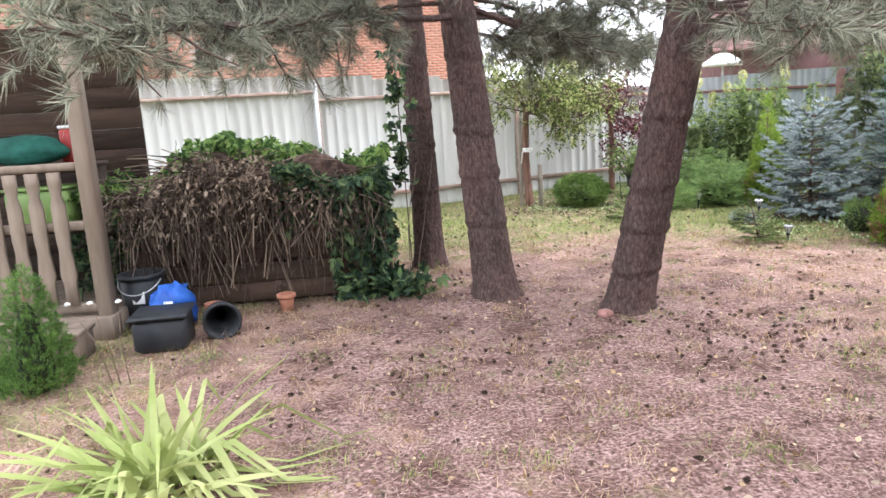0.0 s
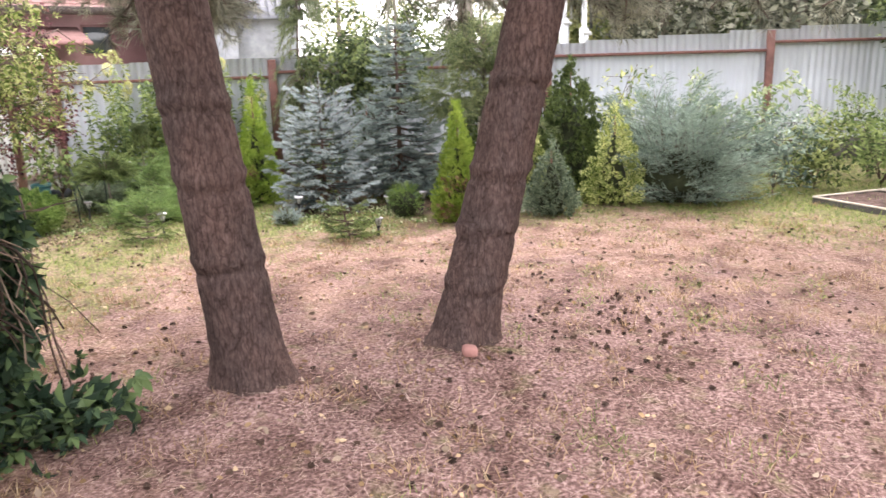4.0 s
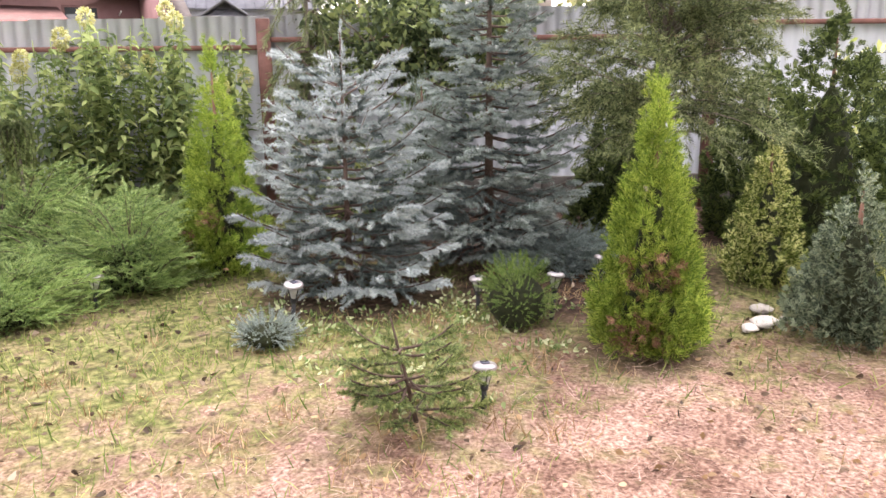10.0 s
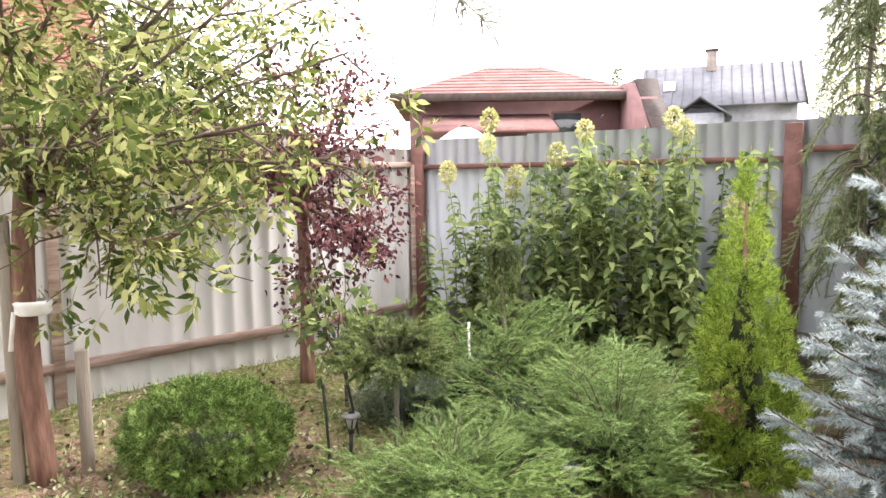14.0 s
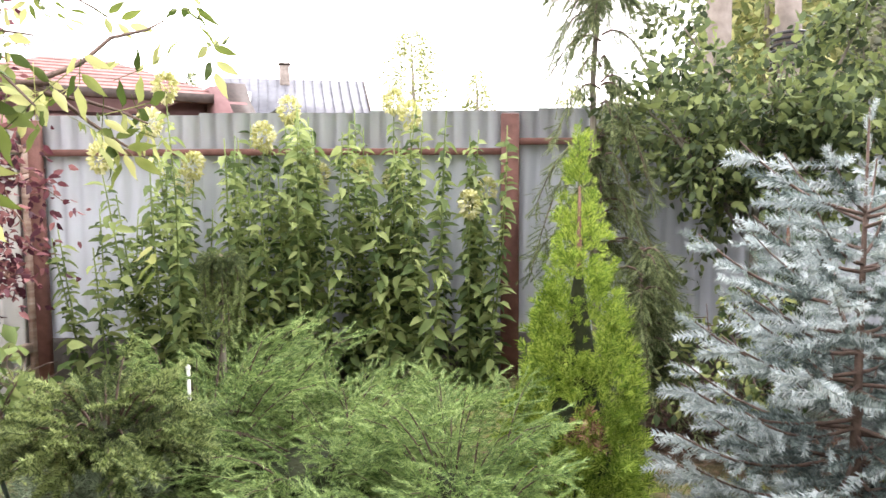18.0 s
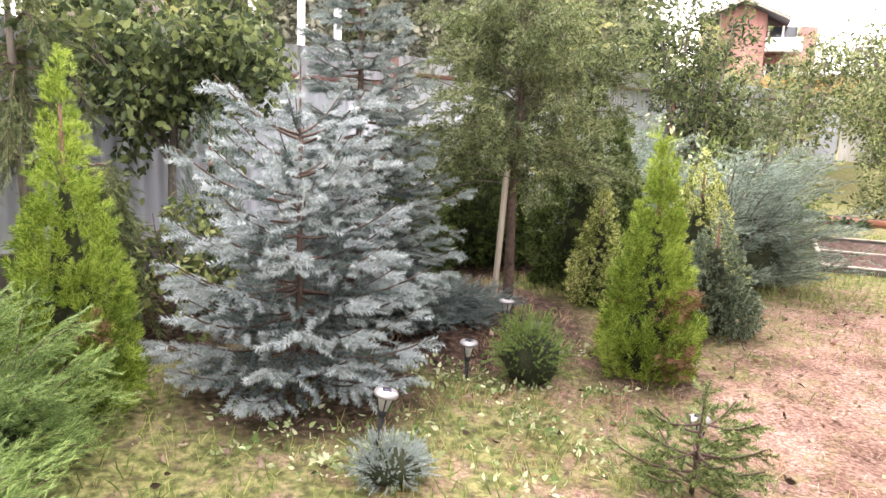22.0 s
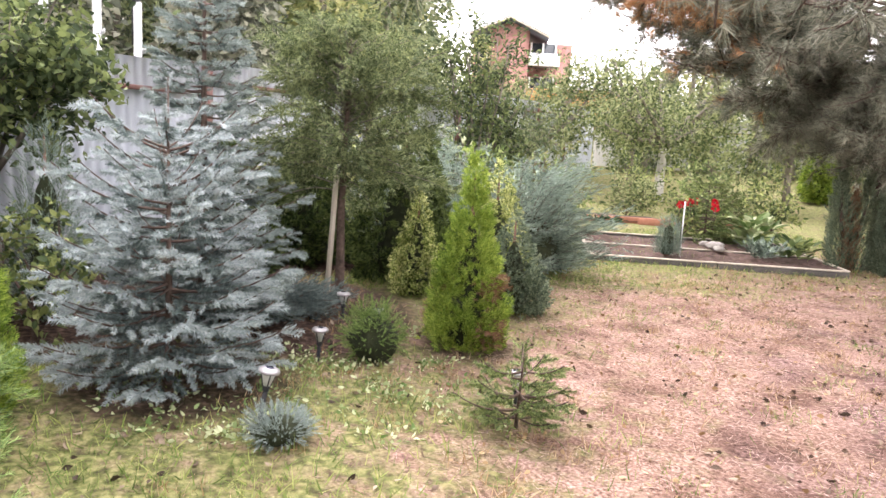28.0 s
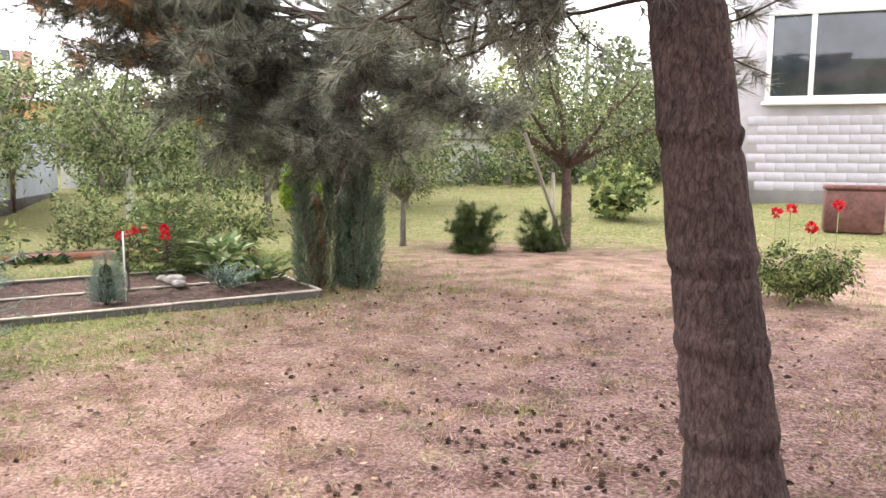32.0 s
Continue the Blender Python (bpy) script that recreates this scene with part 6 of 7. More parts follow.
def curtain(n, x0, x1, y0, y1, top, low, power=1.0):
    """Places for leaves that hang from the crest between two heights."""
    x = rng.uniform(x0, x1, n)
    z = crest(x) + top - rng.uniform(0, 1, n) ** power * low * (1 + 0.3 * np.sin(x * 9))
    return np.stack([x, rng.uniform(y0, y1, n), np.maximum(z, 0.03)], 1)


P = np.concatenate([curtain(480, 0.95, 1.9, -0.36, -0.18, 0.02, 0.55, 1.4), curtain(300, 1.4, 1.95, -0.36, -0.15, -0.1, 1.0), curtain(160, -0.9, -0.3, -0.3, 0.1, -0.3, 0.7)])
# top and left leaves take the brighter green in place of sun
top = np.concatenate([curtain(620, -0.1, 1.92, 0.0, 0.8, 0.16, 0.18), curtain(520, -0.95, 0.2, -0.1, 0.7, 0.06, 0.5, 1.3)])
spill = np.stack([rng.normal(1.95, 0.16, 130), rng.normal(-0.3, 0.13, 130), rng.uniform(0.02, 0.22, 130)], 1)
for name, G, material in (("leaves", P, VINE), ("young_leaves", top, VINE2), ("trailing_leaves", spill, VINE)):
    solid(name, *scatter(LEAF_V, G, rng.normal(0, 0.4, G.shape) + (0, -0.6, 0.1 if name == "trailing_leaves" else -0.8), 0.115 * rng.uniform(0.5, 1.25, len(G))), material, vine)
for k in range(26):
    x0 = rng.uniform(-0.3, 2.1)
    solid("stem", *tube(limb((x0, -0.3, 0.0), (x0 + rng.normal(0, 0.3), rng.uniform(-0.25, 0.5), 1.15), 0.008, 0.004, 0.1, 7)[0], 0.005, 5), TWIG, vine)
cl = thing("vine", -0.36, 7.3, put(-0.3, 7.3), "vine shoot climbing the slim pine", "vine")
n = 90
P = np.stack([rng.normal(-0.02, 0.06, n), rng.normal(-0.05, 0.05, n), rng.uniform(0.9, 2.3, n)], 1)
solid("leaves", *scatter(LEAF_V, P, rng.normal(0, 0.5, P.shape) + (0, -0.5, -0.6), 0.11 * rng.uniform(0.6, 1.2, n)), VINE, cl)
solid("stem", *tube([(0.02, 0, -0.05), (0, 0, 1.2), (-0.03, 0, 2.3)], 0.006, 6), TWIG, cl)

# ---- terrace rail and what stands about it ----
fl = thing("terrace_floor", -2.6, 5.5, 0, "low beige plank terrace floor", "floor", rz=2, kind="structure")
for k in range(9):
    solid("plank", *box(-2.6, 0.0, k * 0.17, k * 0.17 + 0.165, -0.02, 0.19, 0.004), BEIGE, fl)
tr = thing("terrace_rail", -2.72, 5.62, 0.17, "beige wooden terrace rail with shaped balusters and corner post", "railing", rz=2)
solid("corner_post", *box(-0.02, 0.10, -0.06, 0.06, -0.05, 3.0, 0.012), BEIGE, tr)
solid("handrail", *box(-2.6, -0.022, -0.05, 0.05, 1.16, 1.22, 0.01), BEIGE, tr)
solid("mid_rail", *box(-2.6, -0.022, -0.03, 0.03, 0.70, 0.77, 0.008), BEIGE, tr)
solid("bottom_rail", *box(-2.6, -0.022, -0.04, 0.04, 0.05, 0.12, 0.008), BEIGE, tr)
def baluster_shape():
    ws = [(0.12, 0.045), (0.3, 0.045), (0.36, 0.06), (0.55, 0.042), (0.66, 0.05), (0.9, 0.05), (0.98, 0.03), (1.06, 0.046), (1.155, 0.046)]
    V, F = [], []
    for z, w in ws:
        V += [(-w, -0.07, z), (w, -0.07, z), (w, -0.035, z), (-w, -0.035, z)]
    for k in range(len(ws) - 1):
        b = 4 * k
        for i in range(4):
            j = (i + 1) % 4
            F += [(b + i, b + j, b + j + 4), (b + i, b + j + 4, b + i + 4)]
    e = 4 * (len(ws) - 1)
    F += [(e, e + 1, e + 2), (e, e + 2, e + 3), (0, 2, 1), (0, 3, 2)]
    return np.array(V), np.array(F)


bal = None
for k in range(14):
    ob = solid("baluster", *baluster_shape(), BEIGE, tr) if bal is None else new("baluster", bal.data)
    bal = bal or ob
    ob.parent = tr
    ob.location = (-0.19 - k * 0.165, 0, 0)
stp = thing("terrace_step", -2.78, 5.05, put(-2.7, 5.0), "dusty beige wooden terrace step", "step", rz=2)
for k in range(2):
    solid("tread", *box(-1.9, 0.18, -0.12 + k * 0.16, 0.03 + k * 0.16, 0.20, 0.235, 0.006), BEIGE, stp)
solid("riser", *box(-1.88, 0.16, -0.10, -0.07, 0.0, 0.20, 0.005), BEIGE, stp)
solid("riser", *box(0.13, 0.16, -0.07, 0.18, 0.0, 0.20, 0.005), BEIGE, stp)
tw = thing("terrace_wall", -5.2, 7.3, 0, "brown planked terrace back wall", "wall", rz=2, kind="structure")
for k in range(13):
    solid("plank", *box(0, 2.3, -0.03, 0.0, k * 0.2, k * 0.2 + 0.199, 0.006), OLDWOOD, tw)
# presumed roof, out of view, added to keep the terrace wall in shade
trf = thing("terrace_shade_roof", -5.3, 5.3, 2.95, "plain brown boarded terrace roof out of view, added to shade the terrace", "roof", rz=2, kind="structure")
for k in range(11):
    solid("board", *box(0, 2.75, k * 0.2, k * 0.2 + 0.195, 0, 0.03, 0.004), OLDWOOD, trf)
shelf = thing("terrace_shelf", -4.6, 6.3, 0.2, "dark wooden storage shelf behind the rail", "shelf", rz=2)
for z in (0.55, 1.10):
    solid("board", *box(0, 1.6, 0, 0.4, z, z + 0.035, 0.006), OLDWOOD, shelf)
for x in (0.03, 1.53):
    solid("leg", *box(x, x + 0.05, 0.02, 0.38, 0.0, 1.10, 0.005), OLDWOOD, shelf)
bag = thing("cushion_bag", -3.62, 6.5, 1.337, "dark green cloth bag lying on the shelf", "bag")
solid("body", *blob(1.8, 0.40, 0.2, 0.13, 0.25, 22), GREENCL, bag)
rb = thing("red_box", -3.25, 6.62, 1.337, "red plastic box on the shelf", "box")
solid("body", *box(-0.08, 0.08, -0.07, 0.07, 0, 0.30, 0.015), REDPL, rb)
solid("lid", *box(-0.085, 0.085, -0.075, 0.075, 0.30, 0.33, 0.01), WHITEPL, rb)
lc = thing("lime_crate", -3.5, 6.48, 0.787, "lime green plastic crate on the lower shelf", "crate")
solid("body", *box(-0.28, 0.28, -0.15, 0.15, 0, 0.34, 0.02), LIME, lc)
solid("rim", *box(-0.295, 0.295, -0.165, 0.165, 0.34, 0.365, 0.008), LIME, lc)
thuja("cone_thuja", -2.66, 4.5, 0.86, 0.50, GREENTHUJA, "small soft green cone thuja by the terrace", 2200, power=0.55, size=0.07)


def bucket(name, x, y, r0, r1, h, material, label, cat="bucket", lay=None):
    t = thing(name, x, y, put(x, y), label, cat)
    if lay:
        t.matrix_basis = pose(x, y, put(x, y, lay[3]), *lay[:3])
    solid("body", *lathe([(0, 0.012), (r0 - 0.01, 0.012), (r1 - 0.012, h), (r1, h), (r0, 0), (0, 0)], 28), material, t, smooth=False)
    solid("rim", *lathe([(r1 - 0.013, h - 0.02), (r1 - 0.013, h + 0.008), (r1 + 0.012, h + 0.008), (r1 + 0.012, h - 0.025), (r1 - 0.002, h - 0.025)], 28), material, t)
    return t


bk = bucket("bucket", -2.52, 5.95, 0.15, 0.18, 0.42, BLACKPL, "tall black plastic bucket with a pale label")
solid("label", *moved(box(-0.05, 0.05, -0.002, 0.002, 0.2, 0.3, 0.001), pose(0.02, -0.178, 0, -4)), WHITEPL, bk, "pale blank label")
solid("handle", *tube([(0.18 * math.cos(a), 0.18 * math.sin(a) - 0.02, 0.40 - 0.12 * abs(math.sin(a))) for a in np.linspace(3.3, 6.1, 14)], 0.005, 6), GALV, bk)
tub = thing("planter_tub", -2.12, 5.28, put(-2.1, 5.3), "square black plastic tub on the ground", "tub")
solid("body", *moved(box(-0.19, 0.19, -0.17, 0.17, 0, 0.25, 0.03), pose(0, 0, 0, 0, 0, 8)), BLACKPL, tub)
solid("rim", *moved(box(-0.21, 0.21, -0.19, 0.19, 0.25, 0.28, 0.012), pose(0, 0, 0, 0, 0, 8)), BLACKPL, tub)
bl = thing("blue_sack", -2.2, 5.72, put(-2.2, 5.7), "crumpled blue plastic sack with a white mark", "sack")
solid("body", *blob(3.5, 0.17, 0.14, 0.19, 0.5, 24), BLUEPL, bl)
solid("mark", *moved(box(-0.035, 0.035, -0.004, 0.004, -0.03, 0.03, 0.002), pose(0.02, -0.152, 0.24, -18)), WHITEPL, bl, "white mark")
bucket("pot", -1.8, 5.62, 0.11, 0.135, 0.24, BLACKPL, "black plastic pot lying on its side", "pot", (88, 0, 20, 0.125))
bucket("pot", -1.38, 6.12, 0.05, 0.07, 0.14, TERRA, "small terracotta pot at the compost bay", "pot")
bucket("pot", -1.98, 6.02, 0.05, 0.065, 0.12, TERRA, "small terracotta pot at the compost bay", "pot")
bb = bucket("teal_barrel", 3.42, 13.25, 0.10, 0.115, 0.22, TEALPL, "low teal plastic tub by the fence corner", "tub")
solid("lid", *lathe([(0.0, 0.25), (0.12, 0.245), (0.125, 0.23), (0.10, 0.225)], 24), TEALPL, bb)
bc = thing("black_tray", 3.66, 13.2, put(3.7, 13.2, 0.02), "black plastic tray leaning by the tub", "tray")
solid("body", *moved(box(-0.12, 0.12, -0.09, 0.09, 0, 0.12, 0.02), pose(0, 0, 0, 6, 0, 20)), BLACKPL, bc)

# ---- iris clump ----
ir = thing("iris_clump", -1.36, 3.1, put(-1.3, 3.1), "clump of broad pale green iris leaves, some bent over", "plant")
for k in range(100):
    a, l = rng.uniform(0, 6.283), rng.uniform(0.42, 0.95)
    u = np.linspace(0, 1, 10)
    o = np.array([math.cos(a), math.sin(a), 0])
    out, kink = rng.uniform(0.25, 1.1), rng.uniform(0.35, 0.8)
    fold = np.clip(u - kink, 0, 1) * (rng.uniform() < 0.65)
    pts = o * (0.07 + l * (out * u ** 1.3 + 0.5 * fold))[:, None] + np.array([0, 0, 1]) * (0.8 * l * ((1.0 - 0.35 * out) * u - 0.3 * out * u * u - 1.9 * fold))[:, None]
    pts += (rng.normal(0, 0.09), rng.normal(0, 0.09), 0)
    pts[:, 2] = np.maximum(pts[:, 2], 0.012)
    w = rng.uniform(0.014, 0.024) * np.minimum(1, 0.55 + 2 * u) * (1 - u ** 4) + 0.001
    tw = rng.uniform(-0.7, 0.7) + rng.uniform(-0.8, 0.8) * u
    side = np.array([-o[1], o[0], 0]) * np.cos(tw)[:, None] + np.array([0, 0, 1]) * np.sin(tw)[:, None]
    V = np.concatenate([pts - side * w[:, None], pts + (0, 0, 0.005), pts + side * w[:, None]])
    F = [t for i in range(9) for j in (0, 10) for t in ((j + i, j + 10 + i, j + 11 + i), (j + i, j + 11 + i, j + 1 + i))]
    solid("leaf", V, np.array(F), IRIS, ir)
fs = thing("dry_flower_stalk", -2.15, 4.55, put(-2.1, 4.5), "dry pale flower stalks beside the iris", "plant")
for dx in (0, 0.06, -0.05):
    solid("stalk", *tube([(dx, 0, -0.03), (dx * 1.5 - 0.05, 0, 0.3), (dx * 3 - 0.12, 0, 0.55)], [0.004, 0.003, 0.002], 5), DRYVINE, fs)
    solid("head", *moved(blob(4, 0.02, 0.02, 0.012, 0.5, 10), pose(dx * 3 - 0.12, 0, 0.545)), WHITECLOTH, fs)

# ---- raised bed ----
A0, A1 = np.array([7.05, 4.2]), np.array([5.38, 1.85])
B0, B1 = np.array([8.62, 3.0]), np.array([7.0, 0.75])
bed = thing("raised_bed", 0, 0, 0, "raised bed of dark soil edged with pale boards", "garden bed")
grid = []
for u in np.linspace(0, 1, 40):
    for v in np.linspace(0, 1, 26):
        p = (A0 * (1 - u) + A1 * u) * (1 - v) + (B0 * (1 - u) + B1 * u) * v
        grid.append((*p, 0.055 + 0.025 * noise.noise(Vector((p[0] * 6, p[1] * 6, 0))) + rng.uniform(-0.012, 0.012)))
gi = np.arange(40 * 26).reshape(40, 26)
solid("soil", np.array(grid), np.stack([gi[:-1, :-1], gi[1:, :-1], gi[1:, 1:], gi[:-1, 1:]], -1).reshape(-1, 4), SOIL, bed)


def edging(p, q, h):
    d = q - p
    L = float(np.hypot(*d))
    n = max(1, round(L / 1.4))
    for k in range(n):
        b = solid("edge_board", *box(k * L / n + 0.005, (k + 1) * L / n - 0.005, -0.014, 0.014, -0.05, h, 0.003), PLINTH, bed)
        b.matrix_basis = pose(p[0], p[1], 0, 0, 0, math.degrees(math.atan2(d[1], d[0])))
        c = solid("edge_cap", *box(k * L / n + 0.005, (k + 1) * L / n - 0.005, -0.02, 0.02, h + 0.001, h + 0.016, 0.003), PALEWOOD, bed, "pale board edge")
        c.matrix_basis = b.matrix_basis


edging(A0, A1, 0.06), edging(A0, B0, 0.06), edging(A1, B1, 0.06), edging(B0, B1, 0.08)
edging(A0 * 0.5 + B0 * 0.5, A1 * 0.5 + B1 * 0.5, 0.06)
ps = thing("metal_rod", 6.75, 3.05, 0.09, "thin pale upright rod in the raised bed", "rod")
solid("shaft", *tube([(0, 0, -0.08), (0, 0, 0.62)], 0.008, 6), WHITEPL, ps)
thuja("stone_grey_juniper", 6.8, 3.22, 0.50, 0.30, GREYJUN, "small grey columnar juniper in the raised bed", 700, power=0.25, size=0.07, template=FEATHER).location.z = 0.07
leaf_tree("rose_bush", 7.05, 2.72, 0.18, 0.014, spread(7, 0.25, 0.35, 0.6), SHRUB, TWIG, "rose bush with dark leaves", 260, 0.06, LEAF_B, "shrub", 5, 0.15, 0.2, dz=0.07)
for k in range(6):
    a = thing("rose_bloom", 6.95 + rng.uniform(-0.3, 0.35), 2.75 + rng.uniform(-0.35, 0.35), rng.uniform(0.42, 0.72), "bright red rose in bloom", "flower", "roses in the raised bed")
    d = unit(rng.normal(0, 1, (60, 3)) + (0, 0, 0.3))
    solid("petals", *scatter(LEAF_B, d * 0.02, d, 0.038 * rng.uniform(0.7, 1.1, 60)), ROSE, a)
    solid("stem", *tube([(0, 0, 0), (0.01, 0.01, -0.3)], 0.004, 5), TWIG, a)
bough_spruce("young_fir", 7.75, 1.45, 0.85, 0.70, SPRUCE, SPRUCE, "low spreading green fir in the bed", 6, 8, 0.13, 0.5, 0.1)
def rosette(name, x, y, n, size, h, material, label, template=LEAF_B, cat="plant", r=0.15, dz=0.0):
    t = thing(name, x, y, put(x, y, dz), label, cat)
    a = rng.uniform(0, 6.283, n)
    D = np.stack([np.cos(a), np.sin(a), rng.uniform(0.1, 1.2, n)], 1)
    P = np.stack([np.cos(a) * r * rng.uniform(0, 1, n), np.sin(a) * r * rng.uniform(0, 1, n), h * rng.uniform(0.0, 1, n)], 1)
    solid("leaves", *scatter(template, P, D, size * rng.uniform(0.6, 1.2, n), 0.0), material, t)


rosette("hosta", 7.05, 1.35, 130, 0.20, 0.35, HOSTA, "large pale hosta clump", r=0.3, dz=0.07)
rosette("hosta", 6.2, 1.75, 90, 0.16, 0.2, HYDRA, "green hosta clump at the bed edge", r=0.3, dz=0.07)
rosette("fern", 6.25, 2.2, 60, 0.26, 0.1, GREYJUN, "grey-green fern clump in the bed", FEATHER2, r=0.08, dz=0.07)
for x, y, s in ((6.9, 2.25, 0.12), (7.1, 2.2, 0.09), (6.75, 2.35, 0.08)):
    r = thing("edging_stone", x, y, 0.08, "pale rough stone in the raised bed", "stone", "stones in the raised bed")
    solid("body", *blob(2.5, s, s * 0.8, s * 0.4, 0.5, 14), STONE, r)
for x, y, m, s in ((8.1, 4.3, SHRUB, 0.22), (8.5, 3.6, HYDRA, 0.25), (7.6, 4.7, GREYJUN, 0.3), (9.2, 2.9, SHRUB, 0.24), (9.4, 3.8, HYDRA, 0.3), (10.2, 2.6, FARBIRCH, 0.3), (8.9, 4.6, HOSTA, 0.3), (8.6, 0.6, HYDRA, 0.26), (9.3, -0.3, FRUIT, 0.3), (8.0, -0.4, SHRUB, 0.24), (10.4, 0.4, FRUIT, 0.3), (11.2, -0.8, SHRUB, 0.3), (9.8, -1.8, FRUIT, 0.3)):
    leaf_tree("perennial_bush", x, y, 0.06, 0.008, spread(10, s * 1.6, 0.2, 0.3 + s * 3), m, TWIG, "leafy perennial clump behind the raised bed", 900, 0.085, LEAF_A, "plant", 6, 0.28, 0.0)
for x0, y0 in ((9.6, 0.9), (10.6, 2.1)):
    b2 = thing("garden_bed", x0, y0, 0, "narrow planted bed edged with old boards", "garden bed", rz=-125)
    solid("soil", *moved(blob(2.0, 1.0, 0.35, 0.05, 0.4, 24), pose(1.1, 0.3, 0.0)), SOIL, b2)
    solid("edge_board", *box(0, 2.2, -0.03, 0.0, -0.03, 0.11, 0.004), TERRA, b2)
    rosette("lettuce_row", x0 - 0.6, y0 - 0.8, 120, 0.13, 0.06, VINE, "row of bright green leafy plants", r=0.45)

# ---- orchard to the south ----
leaf_tree("orchard_tree", 13.2, -3.35, 1.3, 0.11, spread(15, 2.1, 1.5, 3.9), FRUIT, GREYBARK, "fruit tree with a whitewashed trunk", 7500, 0.11, LEAF_A, "tree", 10, 0.75, trunk_mat2=WHITEWASH, clump=0.25)
leaf_tree("orchard_tree", 6.55, -2.45, 0.75, 0.05, spread(11, 0.8, 1.1, 2.3), FRUIT, GREYBARK, "small young fruit tree with a forked trunk", 4200, 0.07, LEAF_A, "tree", 9, 0.45, clump=0.22)
leaf_tree("apple_tree", 4.15, -3.45, 1.35, 0.09, [(-1.5, 0.3, 1.9), (1.1, -0.3, 2.0), (0.8, 0.8, 2.6), (-0.7, -0.8, 2.7), (0.2, 0.2, 3.1), (-1.2, 0.8, 2.5), (1.4, 0.5, 2.5), (0.1, 1.0, 2.9), (-1.9, -0.2, 2.4)], FRUIT, TWIG, "old apple tree with dark crooked limbs", 8500, 0.075, LEAF_A, "tree", 12, 0.6, clump=0.22)
for x, y, h in ((10.6, -4.4, 3.0), (15.5, -1.6, 3.2), (16.5, -5.6, 3.4), (11.8, -8.2, 3.0), (18.2, -3.3, 3.6), (8.8, -7.2, 2.8)):
    leaf_tree("orchard_tree", x, y, 1.2, 0.08, spread(13, 1.7, 1.2, h), FRUIT, GREYBARK, "fruit tree in the far orchard", 4200, 0.13, LEAF_A, "tree", 8, 0.75, clump=0.25, group="far orchard trees")
leaf_tree("serviceberry", 11.4, 3.0, 0.5, 0.05, spread(16, 0.75, 0.9, 3.3), VIBURN, GREYBARK, "tall grey-green shrub at the far fence", 6500, 0.10, LEAF_A, "shrub", 8, 0.5)
leaf_tree("serviceberry", 12.6, 1.4, 0.8, 0.05, spread(9, 0.75, 1.2, 2.6), FARLEAF, GREYBARK, "tall grey-green shrub at the far fence", 1700, 0.12, LEAF_A, "shrub", 8, 0.5)
thuja("yellow_thuja", 11.0, -6.2, 1.5, 0.9, GOLD, "distant golden thuja in the orchard", 700, power=0.4, size=0.16, template=SPRAY2)
plume_bush("mugo_pine", 5.25, -2.15, 0.45, 0.72, DARKCONE, "dark mugo pine bush on the lawn", 60, 0.13, 0.2, TUFT_BIG, per=10, cat="shrub")
plume_bush("mugo_pine", 4.35, -2.75, 0.4, 0.65, DARKCONE, "dark pine bush under the apple tree", 50, 0.13, 0.2, TUFT_BIG, per=10, cat="shrub")
leaf_tree("currant_bush", 3.85, -6.6, 0.1, 0.02, spread(10, 0.6, 0.3, 1.3), SHRUB, TWIG, "bright green currant bush", 900, 0.12, LEAF_L, "shrub", 6, 0.35)
leaf_tree("flower_bush", 0.92, 0.28, 0.06, 0.012, spread(18, 0.5, 0.12, 0.62), SHRUB, TWIG, "leafy flowering bush on the lawn", 3400, 0.06, LEAF_A, "shrub", 8, 0.22)
for k in range(4):
    a = thing("red_bloom", 0.98 + rng.uniform(-0.4, 0.35), 0.3 + rng.uniform(-0.35, 0.3), rng.uniform(0.75, 1.0), "bright red garden flower on a tall stalk", "flower", "red flowers on the lawn")
    d = unit(rng.normal(0, 1, (50, 3)) + (0, 0, 0.3))
    solid("petals", *scatter(LEAF_B, d * 0.02, d, 0.05 * rng.uniform(0.7, 1.1, 50)), ROSE, a)
    solid("stem", *tube([(0, 0, 0), (0.01, 0.01, -a.location.z * 0.6), (0.03, 0.0, 0.02 - a.location.z)], 0.004, 5), HYDRA, a)
for x, y, dx, dy, L in ((4.02, -3.1, 0.62, 0.52, 2.0), (4.22, -3.05, 0.03, 0.02, 1.25)):
    pk = thing("prop_plank", x, y, put(x, y, -0.05), "weathered plank propping the apple tree", "plank", "props under the apple tree")
    pk.matrix_basis = Matrix.Translation((x, y, put(x, y, -0.05))) @ Vector((dx, dy, L)).to_track_quat("Z", "Y").to_matrix().to_4x4()
    solid("board", *box(-0.04, 0.04, -0.016, 0.016, 0, L, 0.004), GREYWOOD, pk)
rp = thing("red_planter", 2.2, -9.0, put(2.2, -9.0), "long red planter box by the house", "planter")
solid("body", *box(-0.5, 0.5, -0.15, 0.15, 0.35, 0.6, 0.02), REDPL, rp)
solid("stand", *box(-0.45, 0.45, -0.12, 0.12, 0.0, 0.35, 0.02), GREYWOOD, rp)
rc = thing("red_chest", -0.2, -6.2, put(-0.2, -6.2), "dull red storage chest by the house wall", "chest")
solid("body", *box(-0.45, 0.45, -0.25, 0.25, 0.0, 0.72, 0.02), RUST, rc)
solid("lid", *box(-0.47, 0.47, -0.27, 0.27, 0.72, 0.80, 0.015), RUST, rc)
um = thing("garden_umbrella", 8.7, 23.1, 0, "white garden umbrella beyond the fence", "umbrella")
